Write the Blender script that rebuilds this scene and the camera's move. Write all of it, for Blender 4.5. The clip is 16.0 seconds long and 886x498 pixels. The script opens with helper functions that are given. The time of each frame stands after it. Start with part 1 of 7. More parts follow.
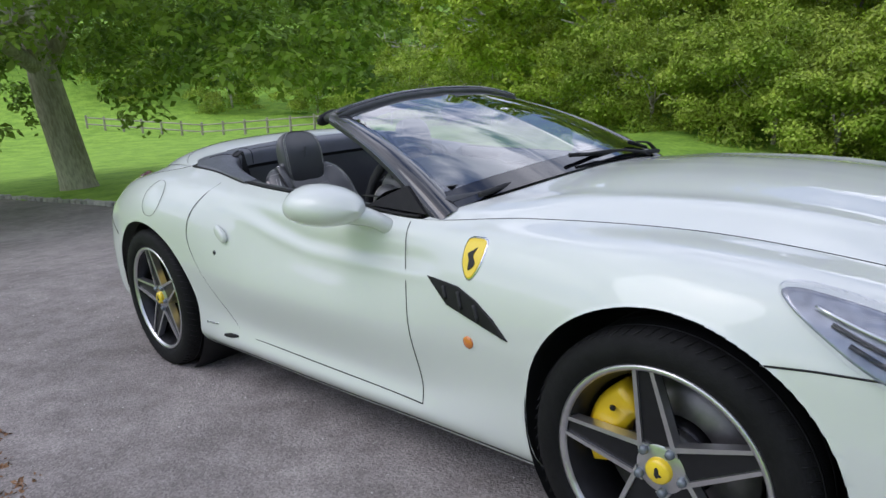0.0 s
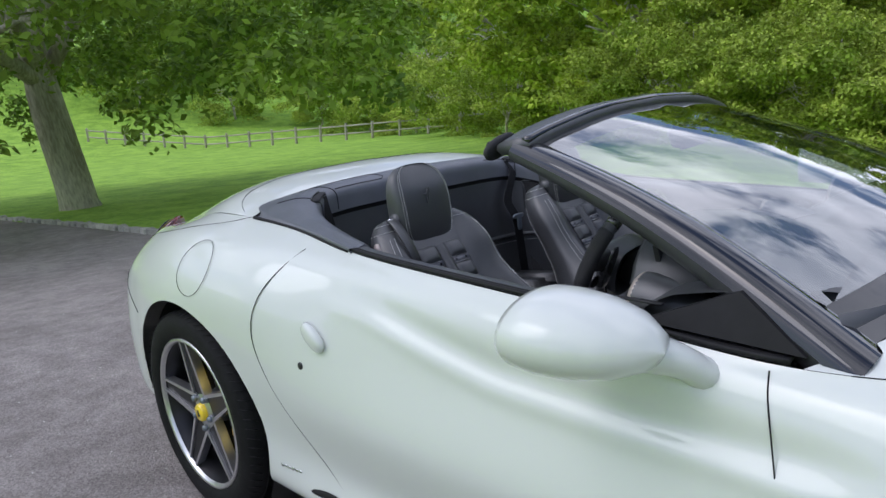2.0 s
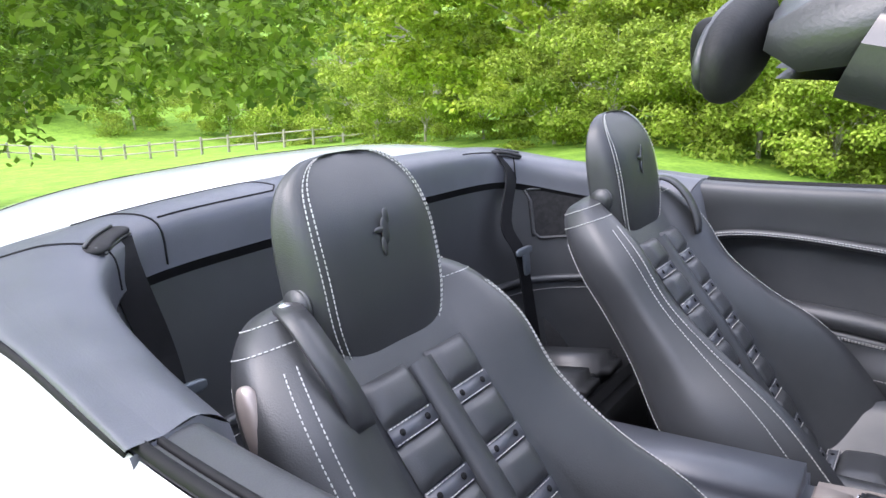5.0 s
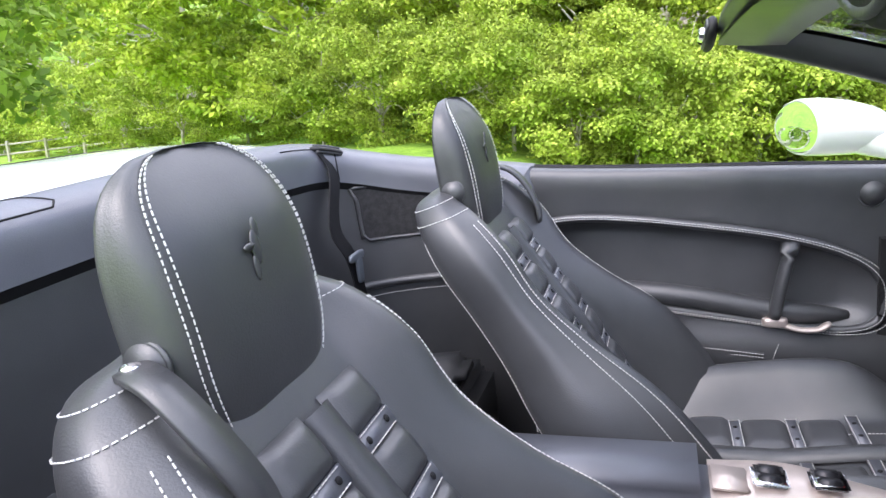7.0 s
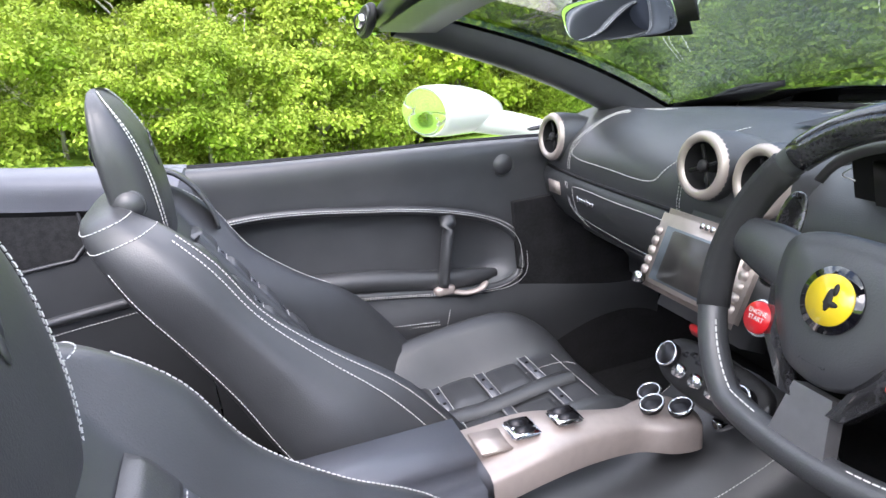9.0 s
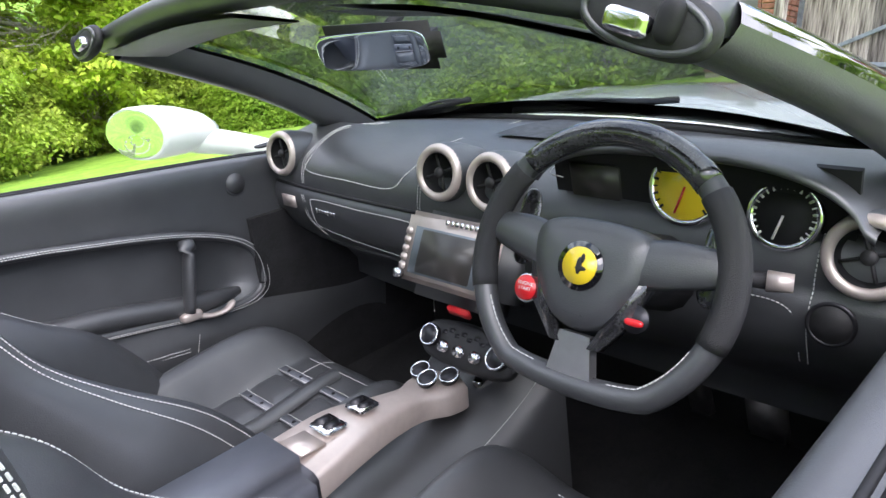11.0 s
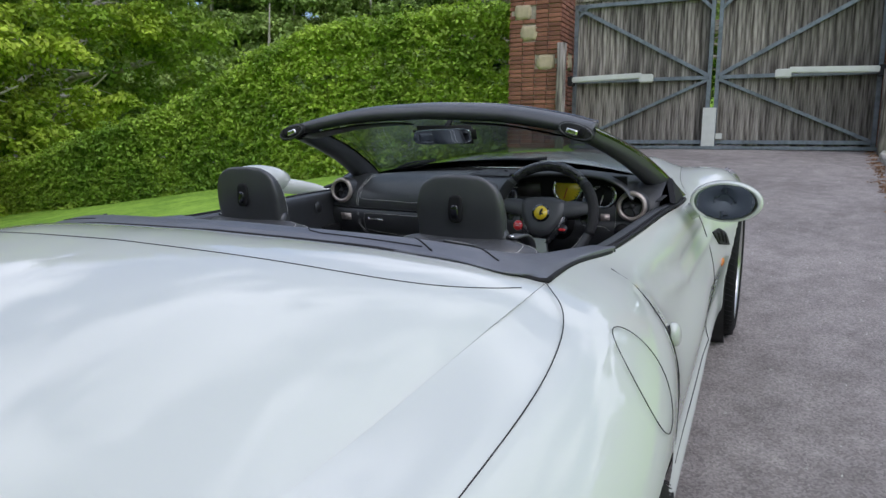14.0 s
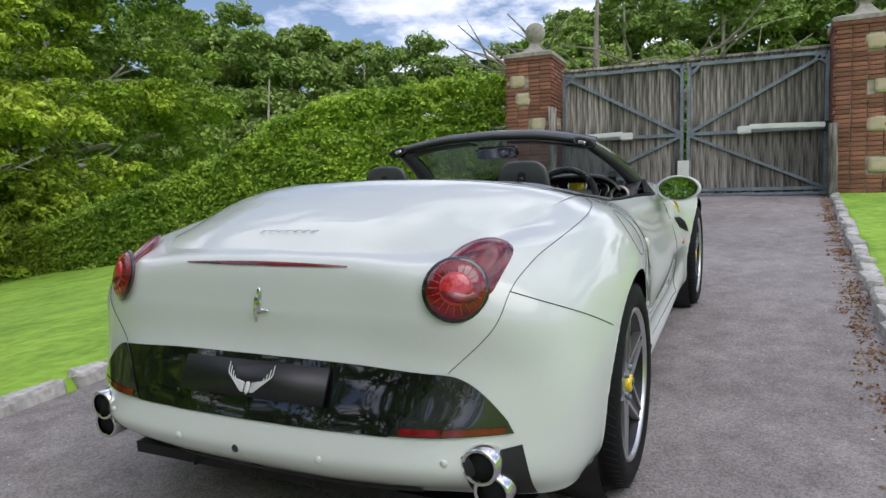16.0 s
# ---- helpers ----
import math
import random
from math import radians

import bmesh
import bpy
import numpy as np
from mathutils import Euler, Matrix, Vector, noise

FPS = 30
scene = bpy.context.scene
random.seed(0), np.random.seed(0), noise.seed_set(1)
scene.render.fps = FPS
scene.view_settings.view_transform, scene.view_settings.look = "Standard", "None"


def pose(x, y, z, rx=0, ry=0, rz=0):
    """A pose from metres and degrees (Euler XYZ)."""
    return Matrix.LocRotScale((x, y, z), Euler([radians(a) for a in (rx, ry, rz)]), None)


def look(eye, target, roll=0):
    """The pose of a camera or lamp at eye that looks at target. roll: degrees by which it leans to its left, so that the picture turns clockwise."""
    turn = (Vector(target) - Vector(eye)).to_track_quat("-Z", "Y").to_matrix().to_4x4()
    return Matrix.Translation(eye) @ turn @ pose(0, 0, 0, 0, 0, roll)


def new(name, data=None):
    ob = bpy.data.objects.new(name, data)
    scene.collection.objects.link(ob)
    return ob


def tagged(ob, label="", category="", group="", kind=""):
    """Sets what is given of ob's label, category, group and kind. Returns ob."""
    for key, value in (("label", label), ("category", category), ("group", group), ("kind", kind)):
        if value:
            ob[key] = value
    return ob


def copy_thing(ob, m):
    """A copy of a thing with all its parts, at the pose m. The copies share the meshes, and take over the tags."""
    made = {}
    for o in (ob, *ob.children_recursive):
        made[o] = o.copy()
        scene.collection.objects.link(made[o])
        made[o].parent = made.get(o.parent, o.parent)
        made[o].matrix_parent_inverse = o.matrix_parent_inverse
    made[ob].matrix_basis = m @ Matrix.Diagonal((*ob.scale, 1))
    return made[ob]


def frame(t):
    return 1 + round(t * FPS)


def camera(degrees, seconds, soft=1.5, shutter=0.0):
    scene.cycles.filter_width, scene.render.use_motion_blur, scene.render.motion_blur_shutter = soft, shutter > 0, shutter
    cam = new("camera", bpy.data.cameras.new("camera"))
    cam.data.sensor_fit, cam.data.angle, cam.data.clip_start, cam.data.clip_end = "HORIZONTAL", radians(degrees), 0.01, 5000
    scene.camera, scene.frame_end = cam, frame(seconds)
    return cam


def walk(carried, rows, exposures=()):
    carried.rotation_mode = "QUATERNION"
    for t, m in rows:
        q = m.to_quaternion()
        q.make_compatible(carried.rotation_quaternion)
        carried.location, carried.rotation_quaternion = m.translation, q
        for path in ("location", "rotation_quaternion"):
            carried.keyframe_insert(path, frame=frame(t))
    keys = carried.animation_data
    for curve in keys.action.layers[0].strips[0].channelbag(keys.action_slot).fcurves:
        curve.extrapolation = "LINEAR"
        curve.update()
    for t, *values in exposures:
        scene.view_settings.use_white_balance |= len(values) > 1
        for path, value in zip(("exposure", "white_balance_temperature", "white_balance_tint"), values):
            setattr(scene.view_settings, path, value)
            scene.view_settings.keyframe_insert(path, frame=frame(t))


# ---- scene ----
cam = camera(66.6, 16.0)
# the drive climbs towards the gate; the car stands on that slope
SLOPE = pose(0, 0, 0, 0, -6.6, 0)
# the walk, in the frame of the car: seconds, eye, target, roll
PATH = [
    (0, (2.008, -2.197, 1.231), (0.622, -0.826, 0.783), -4.9),
    (0.5, (1.689, -2.146, 1.241), (0.303, -0.774, 0.8), -4.9),
    (1, (1.365, -2.096, 1.25), (-0.026, -0.726, 0.816), -4.9),
    (1.5, (1.066, -1.97, 1.26), (-0.333, -0.606, 0.836), -5.1),
    (2, (0.773, -1.792, 1.288), (-0.617, -0.416, 0.868), -5.3),
    (2.5, (0.523, -1.624, 1.295), (-0.86, -0.239, 0.88), -5.6),
    (3, (0.317, -1.452, 1.298), (-1.041, -0.042, 0.886), -6.1),
    (3.2, (0.244, -1.374, 1.286), (-1.097, 0.051, 0.875), -6.3),
    (5.3, (-0.203, -0.909, 1.143), (-1.373, 0.658, 0.723), -5.4),
    (5.5, (-0.213, -0.896, 1.135), (-1.352, 0.693, 0.711), -5.4),
    (6, (-0.257, -0.876, 1.123), (-1.3, 0.774, 0.688), -5.6),
    (6.5, (-0.309, -0.866, 1.129), (-1.175, 0.879, 0.675), -5.9),
    (7, (-0.368, -0.865, 1.144), (-0.994, 0.973, 0.666), -6.4),
    (7.5, (-0.443, -0.862, 1.15), (-0.807, 1.037, 0.639), -6.7),
    (8, (-0.487, -0.835, 1.144), (-0.567, 1.087, 0.597), -6.8),
    (8.5, (-0.533, -0.787, 1.138), (-0.29, 1.11, 0.553), -6.4),
    (9, (-0.573, -0.773, 1.145), (-0.02, 1.048, 0.531), -6.0),
    (9.5, (-0.614, -0.763, 1.155), (0.192, 0.952, 0.515), -5.6),
    (10, (-0.661, -0.75, 1.166), (0.354, 0.843, 0.508), -5.1),
    (10.2, (-0.682, -0.742, 1.17), (0.408, 0.798, 0.505), -5.0),
    (12.3, (-1.086, -0.887, 1.287), (0.517, 0.102, 0.616), -2.9),
    (12.5, (-1.187, -0.909, 1.306), (0.436, 0.046, 0.633), -2.9),
    (13, (-1.518, -0.944, 1.332), (0.147, -0.049, 0.679), -2.7),
    (13.5, (-1.875, -0.997, 1.357), (-0.178, -0.118, 0.77), -2.6),
    (14, (-2.253, -1.073, 1.353), (-0.528, -0.194, 0.854), -2.5),
    (14.5, (-2.627, -1.109, 1.319), (-0.882, -0.231, 0.887), -2.9),
    (15, (-2.992, -1.153, 1.3), (-1.23, -0.281, 0.929), -3.0),
    (15.5, (-3.342, -1.262, 1.241), (-1.568, -0.397, 0.917), -3.2),
    (16, (-3.618, -1.328, 1.204), (-1.838, -0.47, 0.899), -3.3),
]
# the clip's camera brightens over the dark cabin
EXPOSURES = [(0, -0.05, 6000, 17), (3.2, 0.08, 5950, 17), (5.3, 1.55, 6250, 19), (6.5, 1.68, 6300, 19), (8.0, 1.72, 6350, 20), (9.0, 1.92, 6350, 18), (10.2, 1.92, 6300, 17), (12.3, 0.78, 6350, 17), (13.5, 0.08, 6100, 15), (14.5, -0.15, 6050, 15), (16, 0.02, 6250, 16)]
walk(cam, [(t, SLOPE @ look(e, g, r)) for t, e, g, r in PATH], EXPOSURES)

# ---- light ----
SUN_EL, SUN_AZ = radians(60), radians(236)   # azimuth counted from +x towards +y
world = bpy.data.worlds.new("sky")
scene.world = world
world.use_nodes = True
nt = world.node_tree
nt.nodes.clear()
w_out = nt.nodes.new("ShaderNodeOutputWorld")
w_bg = nt.nodes.new("ShaderNodeBackground")
w_sky = nt.nodes.new("ShaderNodeTexSky")
w_sky.sky_type, w_sky.sun_disc = "NISHITA", False
w_sky.sun_elevation, w_sky.sun_rotation = SUN_EL, radians(90) - SUN_AZ
w_sky.dust_density = 2.0
w_co = nt.nodes.new("ShaderNodeTexCoord")
w_map = nt.nodes.new("ShaderNodeMapping")
w_map.inputs["Scale"].default_value = (1.0, 1.0, 2.6)
w_n = nt.nodes.new("ShaderNodeTexNoise")
w_n.inputs["Scale"].default_value, w_n.inputs["Detail"].default_value, w_n.inputs["Roughness"].default_value = 2.1, 9.0, 0.60
w_r = nt.nodes.new("ShaderNodeValToRGB")
w_r.color_ramp.elements[0].position, w_r.color_ramp.elements[1].position = 0.445, 0.525
w_n2 = nt.nodes.new("ShaderNodeTexNoise")
w_n2.inputs["Scale"].default_value, w_n2.inputs["Detail"].default_value = 3.4, 5.0
w_r2 = nt.nodes.new("ShaderNodeValToRGB")
w_r2.color_ramp.elements[0].position, w_r2.color_ramp.elements[1].position = 0.35, 0.68
w_r2.color_ramp.elements[0].color, w_r2.color_ramp.elements[1].color = (5.2, 5.6, 6.3, 1), (11.2, 11.4, 11.8, 1)
w_mix = nt.nodes.new("ShaderNodeMixRGB")
nt.links.new(w_co.outputs["Generated"], w_map.inputs["Vector"])
nt.links.new(w_map.outputs["Vector"], w_n.inputs["Vector"])
nt.links.new(w_map.outputs["Vector"], w_n2.inputs["Vector"])
nt.links.new(w_n.outputs["Fac"], w_r.inputs["Fac"])
nt.links.new(w_n2.outputs["Fac"], w_r2.inputs["Fac"])
nt.links.new(w_r.outputs["Color"], w_mix.inputs["Fac"])
nt.links.new(w_sky.outputs["Color"], w_mix.inputs["Color1"])
nt.links.new(w_r2.outputs["Color"], w_mix.inputs["Color2"])
nt.links.new(w_mix.outputs["Color"], w_bg.inputs["Color"])
w_bg.inputs["Strength"].default_value = 0.15
nt.links.new(w_bg.outputs["Background"], w_out.inputs["Surface"])
sun_data = bpy.data.lights.new("sun", "SUN")
sun_data.energy, sun_data.angle, sun_data.color = 0.8, radians(40), (1.0, 0.97, 0.93)
sun = new("sun", sun_data)
sun.matrix_world = look((40 * math.cos(SUN_AZ), 40 * math.sin(SUN_AZ), 40), (0, 0, 0))


# ---- materials ----
def mat(name, color, rough=0.5, metal=0.0, var=0.0, scale=20.0, bump=0.0, bscale=80.0, color2=None, coat=0.0, rand=0.0, spec=0.5, island=False, stretch=None):
    """A principled surface with colour variation at two scales and a fine bump."""
    m = bpy.data.materials.new(name)
    m.use_nodes = True
    t = m.node_tree
    b = t.nodes["Principled BSDF"]
    b.inputs["Base Color"].default_value = (*color, 1)
    b.inputs["Roughness"].default_value, b.inputs["Metallic"].default_value = rough, metal
    b.inputs["Specular IOR Level"].default_value = spec
    if coat:
        b.inputs["Coat Weight"].default_value, b.inputs["Coat Roughness"].default_value = coat, 0.02
    co = t.nodes.new("ShaderNodeTexCoord")
    last = None
    if var or color2:
        n1 = t.nodes.new("ShaderNodeTexNoise")
        n1.inputs["Scale"].default_value, n1.inputs["Detail"].default_value = scale, 8.0
        n2 = t.nodes.new("ShaderNodeTexNoise")
        n2.inputs["Scale"].default_value, n2.inputs["Detail"].default_value = scale * 0.13, 4.0
        src = co.outputs["Object"]
        if stretch:
            mp = t.nodes.new("ShaderNodeMapping")
            mp.inputs["Scale"].default_value = stretch
            t.links.new(src, mp.inputs["Vector"])
            src = mp.outputs["Vector"]
        t.links.new(src, n1.inputs["Vector"])
        t.links.new(src, n2.inputs["Vector"])
        add = t.nodes.new("ShaderNodeMath")
        add.operation = "ADD"
        t.links.new(n1.outputs["Fac"], add.inputs[0])
        t.links.new(n2.outputs["Fac"], add.inputs[1])
        r = t.nodes.new("ShaderNodeValToRGB")
        r.color_ramp.elements[0].position, r.color_ramp.elements[1].position = 0.7 / 2 + 0.05, 1.3 / 2 - 0.05
        half = t.nodes.new("ShaderNodeMath")
        half.operation = "MULTIPLY"
        half.inputs[1].default_value = 0.5
        t.links.new(add.outputs[0], half.inputs[0])
        t.links.new(half.outputs[0], r.inputs["Fac"])
        c2 = color2 or tuple(min(1, c * (1 + var)) for c in color)
        c1 = color if color2 else tuple(c * (1 - var) for c in color)
        r.color_ramp.elements[0].color, r.color_ramp.elements[1].color = (*c1, 1), (*c2, 1)
        last = r.outputs["Color"]
    if rand:
        if island:
            gi = t.nodes.new("ShaderNodeNewGeometry")
            src = gi.outputs["Random Per Island"]
        else:
            gi = t.nodes.new("ShaderNodeObjectInfo")
            src = gi.outputs["Random"]
        mr = t.nodes.new("ShaderNodeMapRange")
        mr.inputs["To Min"].default_value, mr.inputs["To Max"].default_value = 1 - rand, 1 + rand
        t.links.new(src, mr.inputs["Value"])
        hs = t.nodes.new("ShaderNodeHueSaturation")
        t.links.new(mr.outputs["Result"], hs.inputs["Value"])
        if last:
            t.links.new(last, hs.inputs["Color"])
        else:
            hs.inputs["Color"].default_value = (*color, 1)
        last = hs.outputs["Color"]
    if last:
        t.links.new(last, b.inputs["Base Color"])
    if bump:
        nb = t.nodes.new("ShaderNodeTexNoise")
        nb.inputs["Scale"].default_value, nb.inputs["Detail"].default_value = bscale, 6.0
        t.links.new(co.outputs["Object"], nb.inputs["Vector"])
        bp = t.nodes.new("ShaderNodeBump")
        bp.inputs["Strength"].default_value, bp.inputs["Distance"].default_value = bump, 0.01
        t.links.new(nb.outputs["Fac"], bp.inputs["Height"])
        t.links.new(bp.outputs["Normal"], b.inputs["Normal"])
    return m


def leaf_mat(name, c1, c2):
    """Foliage: a leaf that lets some light through, varied leaf by leaf."""
    m = mat(name, c1, 0.55, var=0.0, color2=c2, scale=0.9, rand=0.35, island=True, spec=0.3)
    t = m.node_tree
    b = t.nodes["Principled BSDF"]
    tr = t.nodes.new("ShaderNodeBsdfTranslucent")
    mx = t.nodes.new("ShaderNodeMixShader")
    mx.inputs[0].default_value = 0.24
    src = b.inputs["Base Color"].links[0].from_socket
    t.links.new(src, tr.inputs["Color"])
    out = t.nodes["Material Output"]
    t.links.new(b.outputs[0], mx.inputs[1])
    t.links.new(tr.outputs[0], mx.inputs[2])
    t.links.new(mx.outputs[0], out.inputs["Surface"])
    return m


def glass_mat(name, tint, rough=0.0, glossy=0.06):
    """Thin clear pane: mostly transparent, with a mirror reflection that grows at grazing angles."""
    m = bpy.data.materials.new(name)
    m.use_nodes = True
    t = m.node_tree
    t.nodes.clear()
    out = t.nodes.new("ShaderNodeOutputMaterial")
    tr = t.nodes.new("ShaderNodeBsdfTransparent")
    tr.inputs["Color"].default_value = (*tint, 1)
    gl = t.nodes.new("ShaderNodeBsdfGlossy")
    gl.inputs["Roughness"].default_value = rough
    lw = t.nodes.new("ShaderNodeLayerWeight")
    lw.inputs["Blend"].default_value = 0.5
    pw = t.nodes.new("ShaderNodeMath")
    pw.operation, pw.inputs[1].default_value = "POWER", 3.0
    fr = t.nodes.new("ShaderNodeMath")
    fr.operation, fr.inputs[1].default_value, fr.inputs[2].default_value = "MULTIPLY_ADD", 0.75, glossy
    t.links.new(lw.outputs["Facing"], pw.inputs[0])
    t.links.new(pw.outputs[0], fr.inputs[0])
    mx = t.nodes.new("ShaderNodeMixShader")
    t.links.new(fr.outputs[0], mx.inputs[0])
    t.links.new(tr.outputs[0], mx.inputs[1])
    t.links.new(gl.outputs[0], mx.inputs[2])
    t.links.new(mx.outputs[0], out.inputs["Surface"])
    return m


PAINT = mat("white_paint", (0.66, 0.69, 0.65), 0.5, coat=1.0, var=0.012, scale=3, spec=0.1)
PAINT.node_tree.nodes["Principled BSDF"].inputs["Coat IOR"].default_value = 1.62
GLOSS_BLACK = mat("gloss_black", (0.004, 0.004, 0.006), 0.05, coat=1.0)
RUBBER = mat("tyre_rubber", (0.008, 0.008, 0.0085), 0.75, spec=0.22, var=0.25, scale=60, bump=0.15, bscale=200)
SEAL = mat("rubber_seal", (0.011, 0.011, 0.012), 0.65, spec=0.3, var=0.2, scale=40)
DARK = mat("dark_plastic", (0.014, 0.014, 0.015), 0.65, var=0.2, scale=90, bump=0.1, bscale=500)
ALLOY = mat("machined_alloy", (0.60, 0.60, 0.61), 0.28, metal=0.9, var=0.06, scale=50)
GUNMETAL = mat("gunmetal_rim", (0.028, 0.028, 0.032), 0.36, metal=0.6, var=0.1, scale=40)
STEEL = mat("brake_disc", (0.22, 0.21, 0.21), 0.45, metal=0.8, var=0.15, scale=40)
YELLOW = mat("yellow_caliper", (0.80, 0.52, 0.01), 0.35, coat=0.5, var=0.05, scale=20)
YELLOW_E = mat("yellow_enamel", (0.86, 0.62, 0.02), 0.3, coat=0.8)
CHROME = mat("chrome", (0.75, 0.75, 0.76), 0.12, metal=1.0)
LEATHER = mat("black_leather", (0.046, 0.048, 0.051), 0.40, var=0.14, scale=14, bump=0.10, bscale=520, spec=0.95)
# black leather again, with the sky's pale blue sheen mixed into the base colour
LEATHER_SKY = mat("black_leather_sky_sheen", (0.105, 0.111, 0.130), 0.38, var=0.12, scale=12, bump=0.10, bscale=520, spec=0.95)
STITCH = mat("white_thread", (0.62, 0.62, 0.60), 0.8)
BRONZE = mat("champagne_metal", (0.52, 0.45, 0.41), 0.36, metal=0.5, var=0.05, scale=60)
CARPET = mat("black_carpet", (0.010, 0.010, 0.011), 0.95, var=0.4, scale=140, bump=0.5, bscale=700)
CARBON = mat("carbon_fibre", (0.03, 0.03, 0.032), 0.18, coat=1.0, var=0.5, scale=300)
SCREEN = mat("screen_glass", (0.05, 0.046, 0.042), 0.32, var=0.3, scale=10)
RED = mat("red_button", (0.62, 0.015, 0.02), 0.3, coat=0.5)
RED_LENS = mat("red_lens", (0.15, 0.002, 0.007), 0.08, coat=1.0, var=0.5, scale=30)
AMBER = mat("amber_lens", (0.65, 0.20, 0.03), 0.15, coat=1.0)
SMOKE = mat("smoked_lens", (0.018, 0.018, 0.02), 0.06, coat=1.0, var=0.4, scale=60)
MIRROR = mat("mirror_glass", (0.80, 0.88, 0.92), 0.01, metal=1.0)
GLASS = glass_mat("windscreen_glass", (0.80, 0.88, 0.88), glossy=0.34)
LAMPGLASS = glass_mat("lamp_glass", (0.95, 0.95, 0.97))
ASPHALT = mat("asphalt", (0.215, 0.192, 0.180), 0.85, color2=(0.33, 0.298, 0.28), scale=7, bump=0.8, bscale=110)
at = ASPHALT.node_tree
a_src = at.nodes["Principled BSDF"].inputs["Base Color"].links[0].from_socket
a_co = at.nodes.new("ShaderNodeTexCoord")
a_vo = at.nodes.new("ShaderNodeTexVoronoi")
a_vo.inputs["Scale"].default_value = 120.0
a_hs = at.nodes.new("ShaderNodeHueSaturation")
a_mr = at.nodes.new("ShaderNodeMapRange")
a_sp = at.nodes.new("ShaderNodeSeparateColor")
at.links.new(a_co.outputs["Object"], a_vo.inputs["Vector"])
at.links.new(a_vo.outputs["Color"], a_sp.inputs["Color"])
at.links.new(a_sp.outputs[0], a_mr.inputs["Value"])
a_mr.inputs["To Min"].default_value, a_mr.inputs["To Max"].default_value = 0.72, 1.28
at.links.new(a_mr.outputs["Result"], a_hs.inputs["Value"])
at.links.new(a_src, a_hs.inputs["Color"])
at.links.new(a_hs.outputs["Color"], at.nodes["Principled BSDF"].inputs["Base Color"])
STONE = mat("granite_kerb", (0.36, 0.35, 0.32), 0.85, color2=(0.60, 0.58, 0.54), scale=24, bump=0.6, bscale=60, rand=0.18)
GRASS_G = mat("lawn", (0.17, 0.33, 0.022), 0.9, color2=(0.33, 0.54, 0.055), scale=9, bump=0.8, bscale=90)
BRICK = mat("red_brick", (0.17, 0.062, 0.042), 0.85, color2=(0.31, 0.135, 0.085), scale=22, bump=0.5, bscale=90, rand=0.35)
MORTAR = mat("lime_mortar", (0.42, 0.37, 0.30), 0.95, var=0.2, scale=20, bump=0.4, bscale=90)
SANDSTONE = mat("sandstone", (0.46, 0.38, 0.25), 0.9, color2=(0.56, 0.47, 0.32), scale=12, bump=0.6, bscale=50)
CAPSTONE = mat("weathered_capstone", (0.24, 0.22, 0.18), 0.9, color2=(0.44, 0.41, 0.35), scale=14, bump=0.6, bscale=50)
OLDWOOD = mat("weathered_oak", (0.06, 0.050, 0.042), 0.85, color2=(0.40, 0.365, 0.32), scale=34, bump=0.6, bscale=40, rand=0.42, stretch=(1, 1, 0.07))
GALV = mat("galvanised_steel", (0.22, 0.25, 0.28), 0.5, metal=0.6, var=0.2, scale=20)
GATEARM = mat("painted_aluminium", (0.66, 0.67, 0.63), 0.45, var=0.06, scale=10)
BARK = mat("oak_bark", (0.36, 0.32, 0.26), 0.95, color2=(0.66, 0.62, 0.53), scale=22, bump=1.0, bscale=18, stretch=(1, 1, 0.25))
DEADWOOD = mat("bare_wood", (0.20, 0.17, 0.14), 0.95, color2=(0.34, 0.30, 0.25), scale=9, bump=0.6, bscale=30)
LEAF_OAK = leaf_mat("oak_leaves", (0.13, 0.23, 0.025), (0.35, 0.49, 0.064))
LEAF_LIME = leaf_mat("spring_leaves", (0.23, 0.36, 0.024), (0.53, 0.645, 0.068))
LEAF_HEDGE = leaf_mat("hedge_leaves", (0.19, 0.33, 0.034), (0.48, 0.64, 0.08))
LEAF_DARK = leaf_mat("conifer_needles", (0.03, 0.06, 0.03), (0.06, 0.11, 0.04))
# distant foliage: haze mixed into the greens, paler and with more blue
LEAF_FAR_HAZE = leaf_mat("far_leaves_hazed", (0.22, 0.34, 0.075), (0.45, 0.57, 0.16))
LEAF_BRUSH = leaf_mat("brushwood_leaves", (0.25, 0.36, 0.035), (0.50, 0.60, 0.09))
LEAF_LITTER = mat("dry_leaf_litter", (0.20, 0.10, 0.05), 0.9, color2=(0.34, 0.20, 0.10), scale=40, bump=0.8, bscale=90)


# ---- building helpers ----
def mesh_data(name, verts, faces, material=None, smooth=True):
    me = bpy.data.meshes.new(name)
    me.from_pydata([tuple(map(float, v)) for v in verts], [], faces)
    if material:
        me.materials.append(material)
    if smooth:
        me.shade_smooth()
    me.update()
    return me


def add(name, verts, faces, material, parent=None, label="", smooth=True):
    ob = new(name, mesh_data(name, verts, faces, material, smooth))
    if parent:
        ob.parent = parent
    if label:
        ob["label"] = label
    return ob


def part(name, bm, material, parent=None, label="", smooth=True, bevel=0.0):
    me = bpy.data.meshes.new(name)
    if bevel:
        bmesh.ops.bevel(bm, geom=bm.edges[:], offset=bevel, segments=2, affect="EDGES", clamp_overlap=True)
    bm.normal_update()
    bm.to_mesh(me)
    bm.free()
    me.materials.append(material)
    if smooth:
        me.shade_smooth()
    ob = new(name, me)
    if parent:
        ob.parent = parent
    if label:
        ob["label"] = label
    return ob


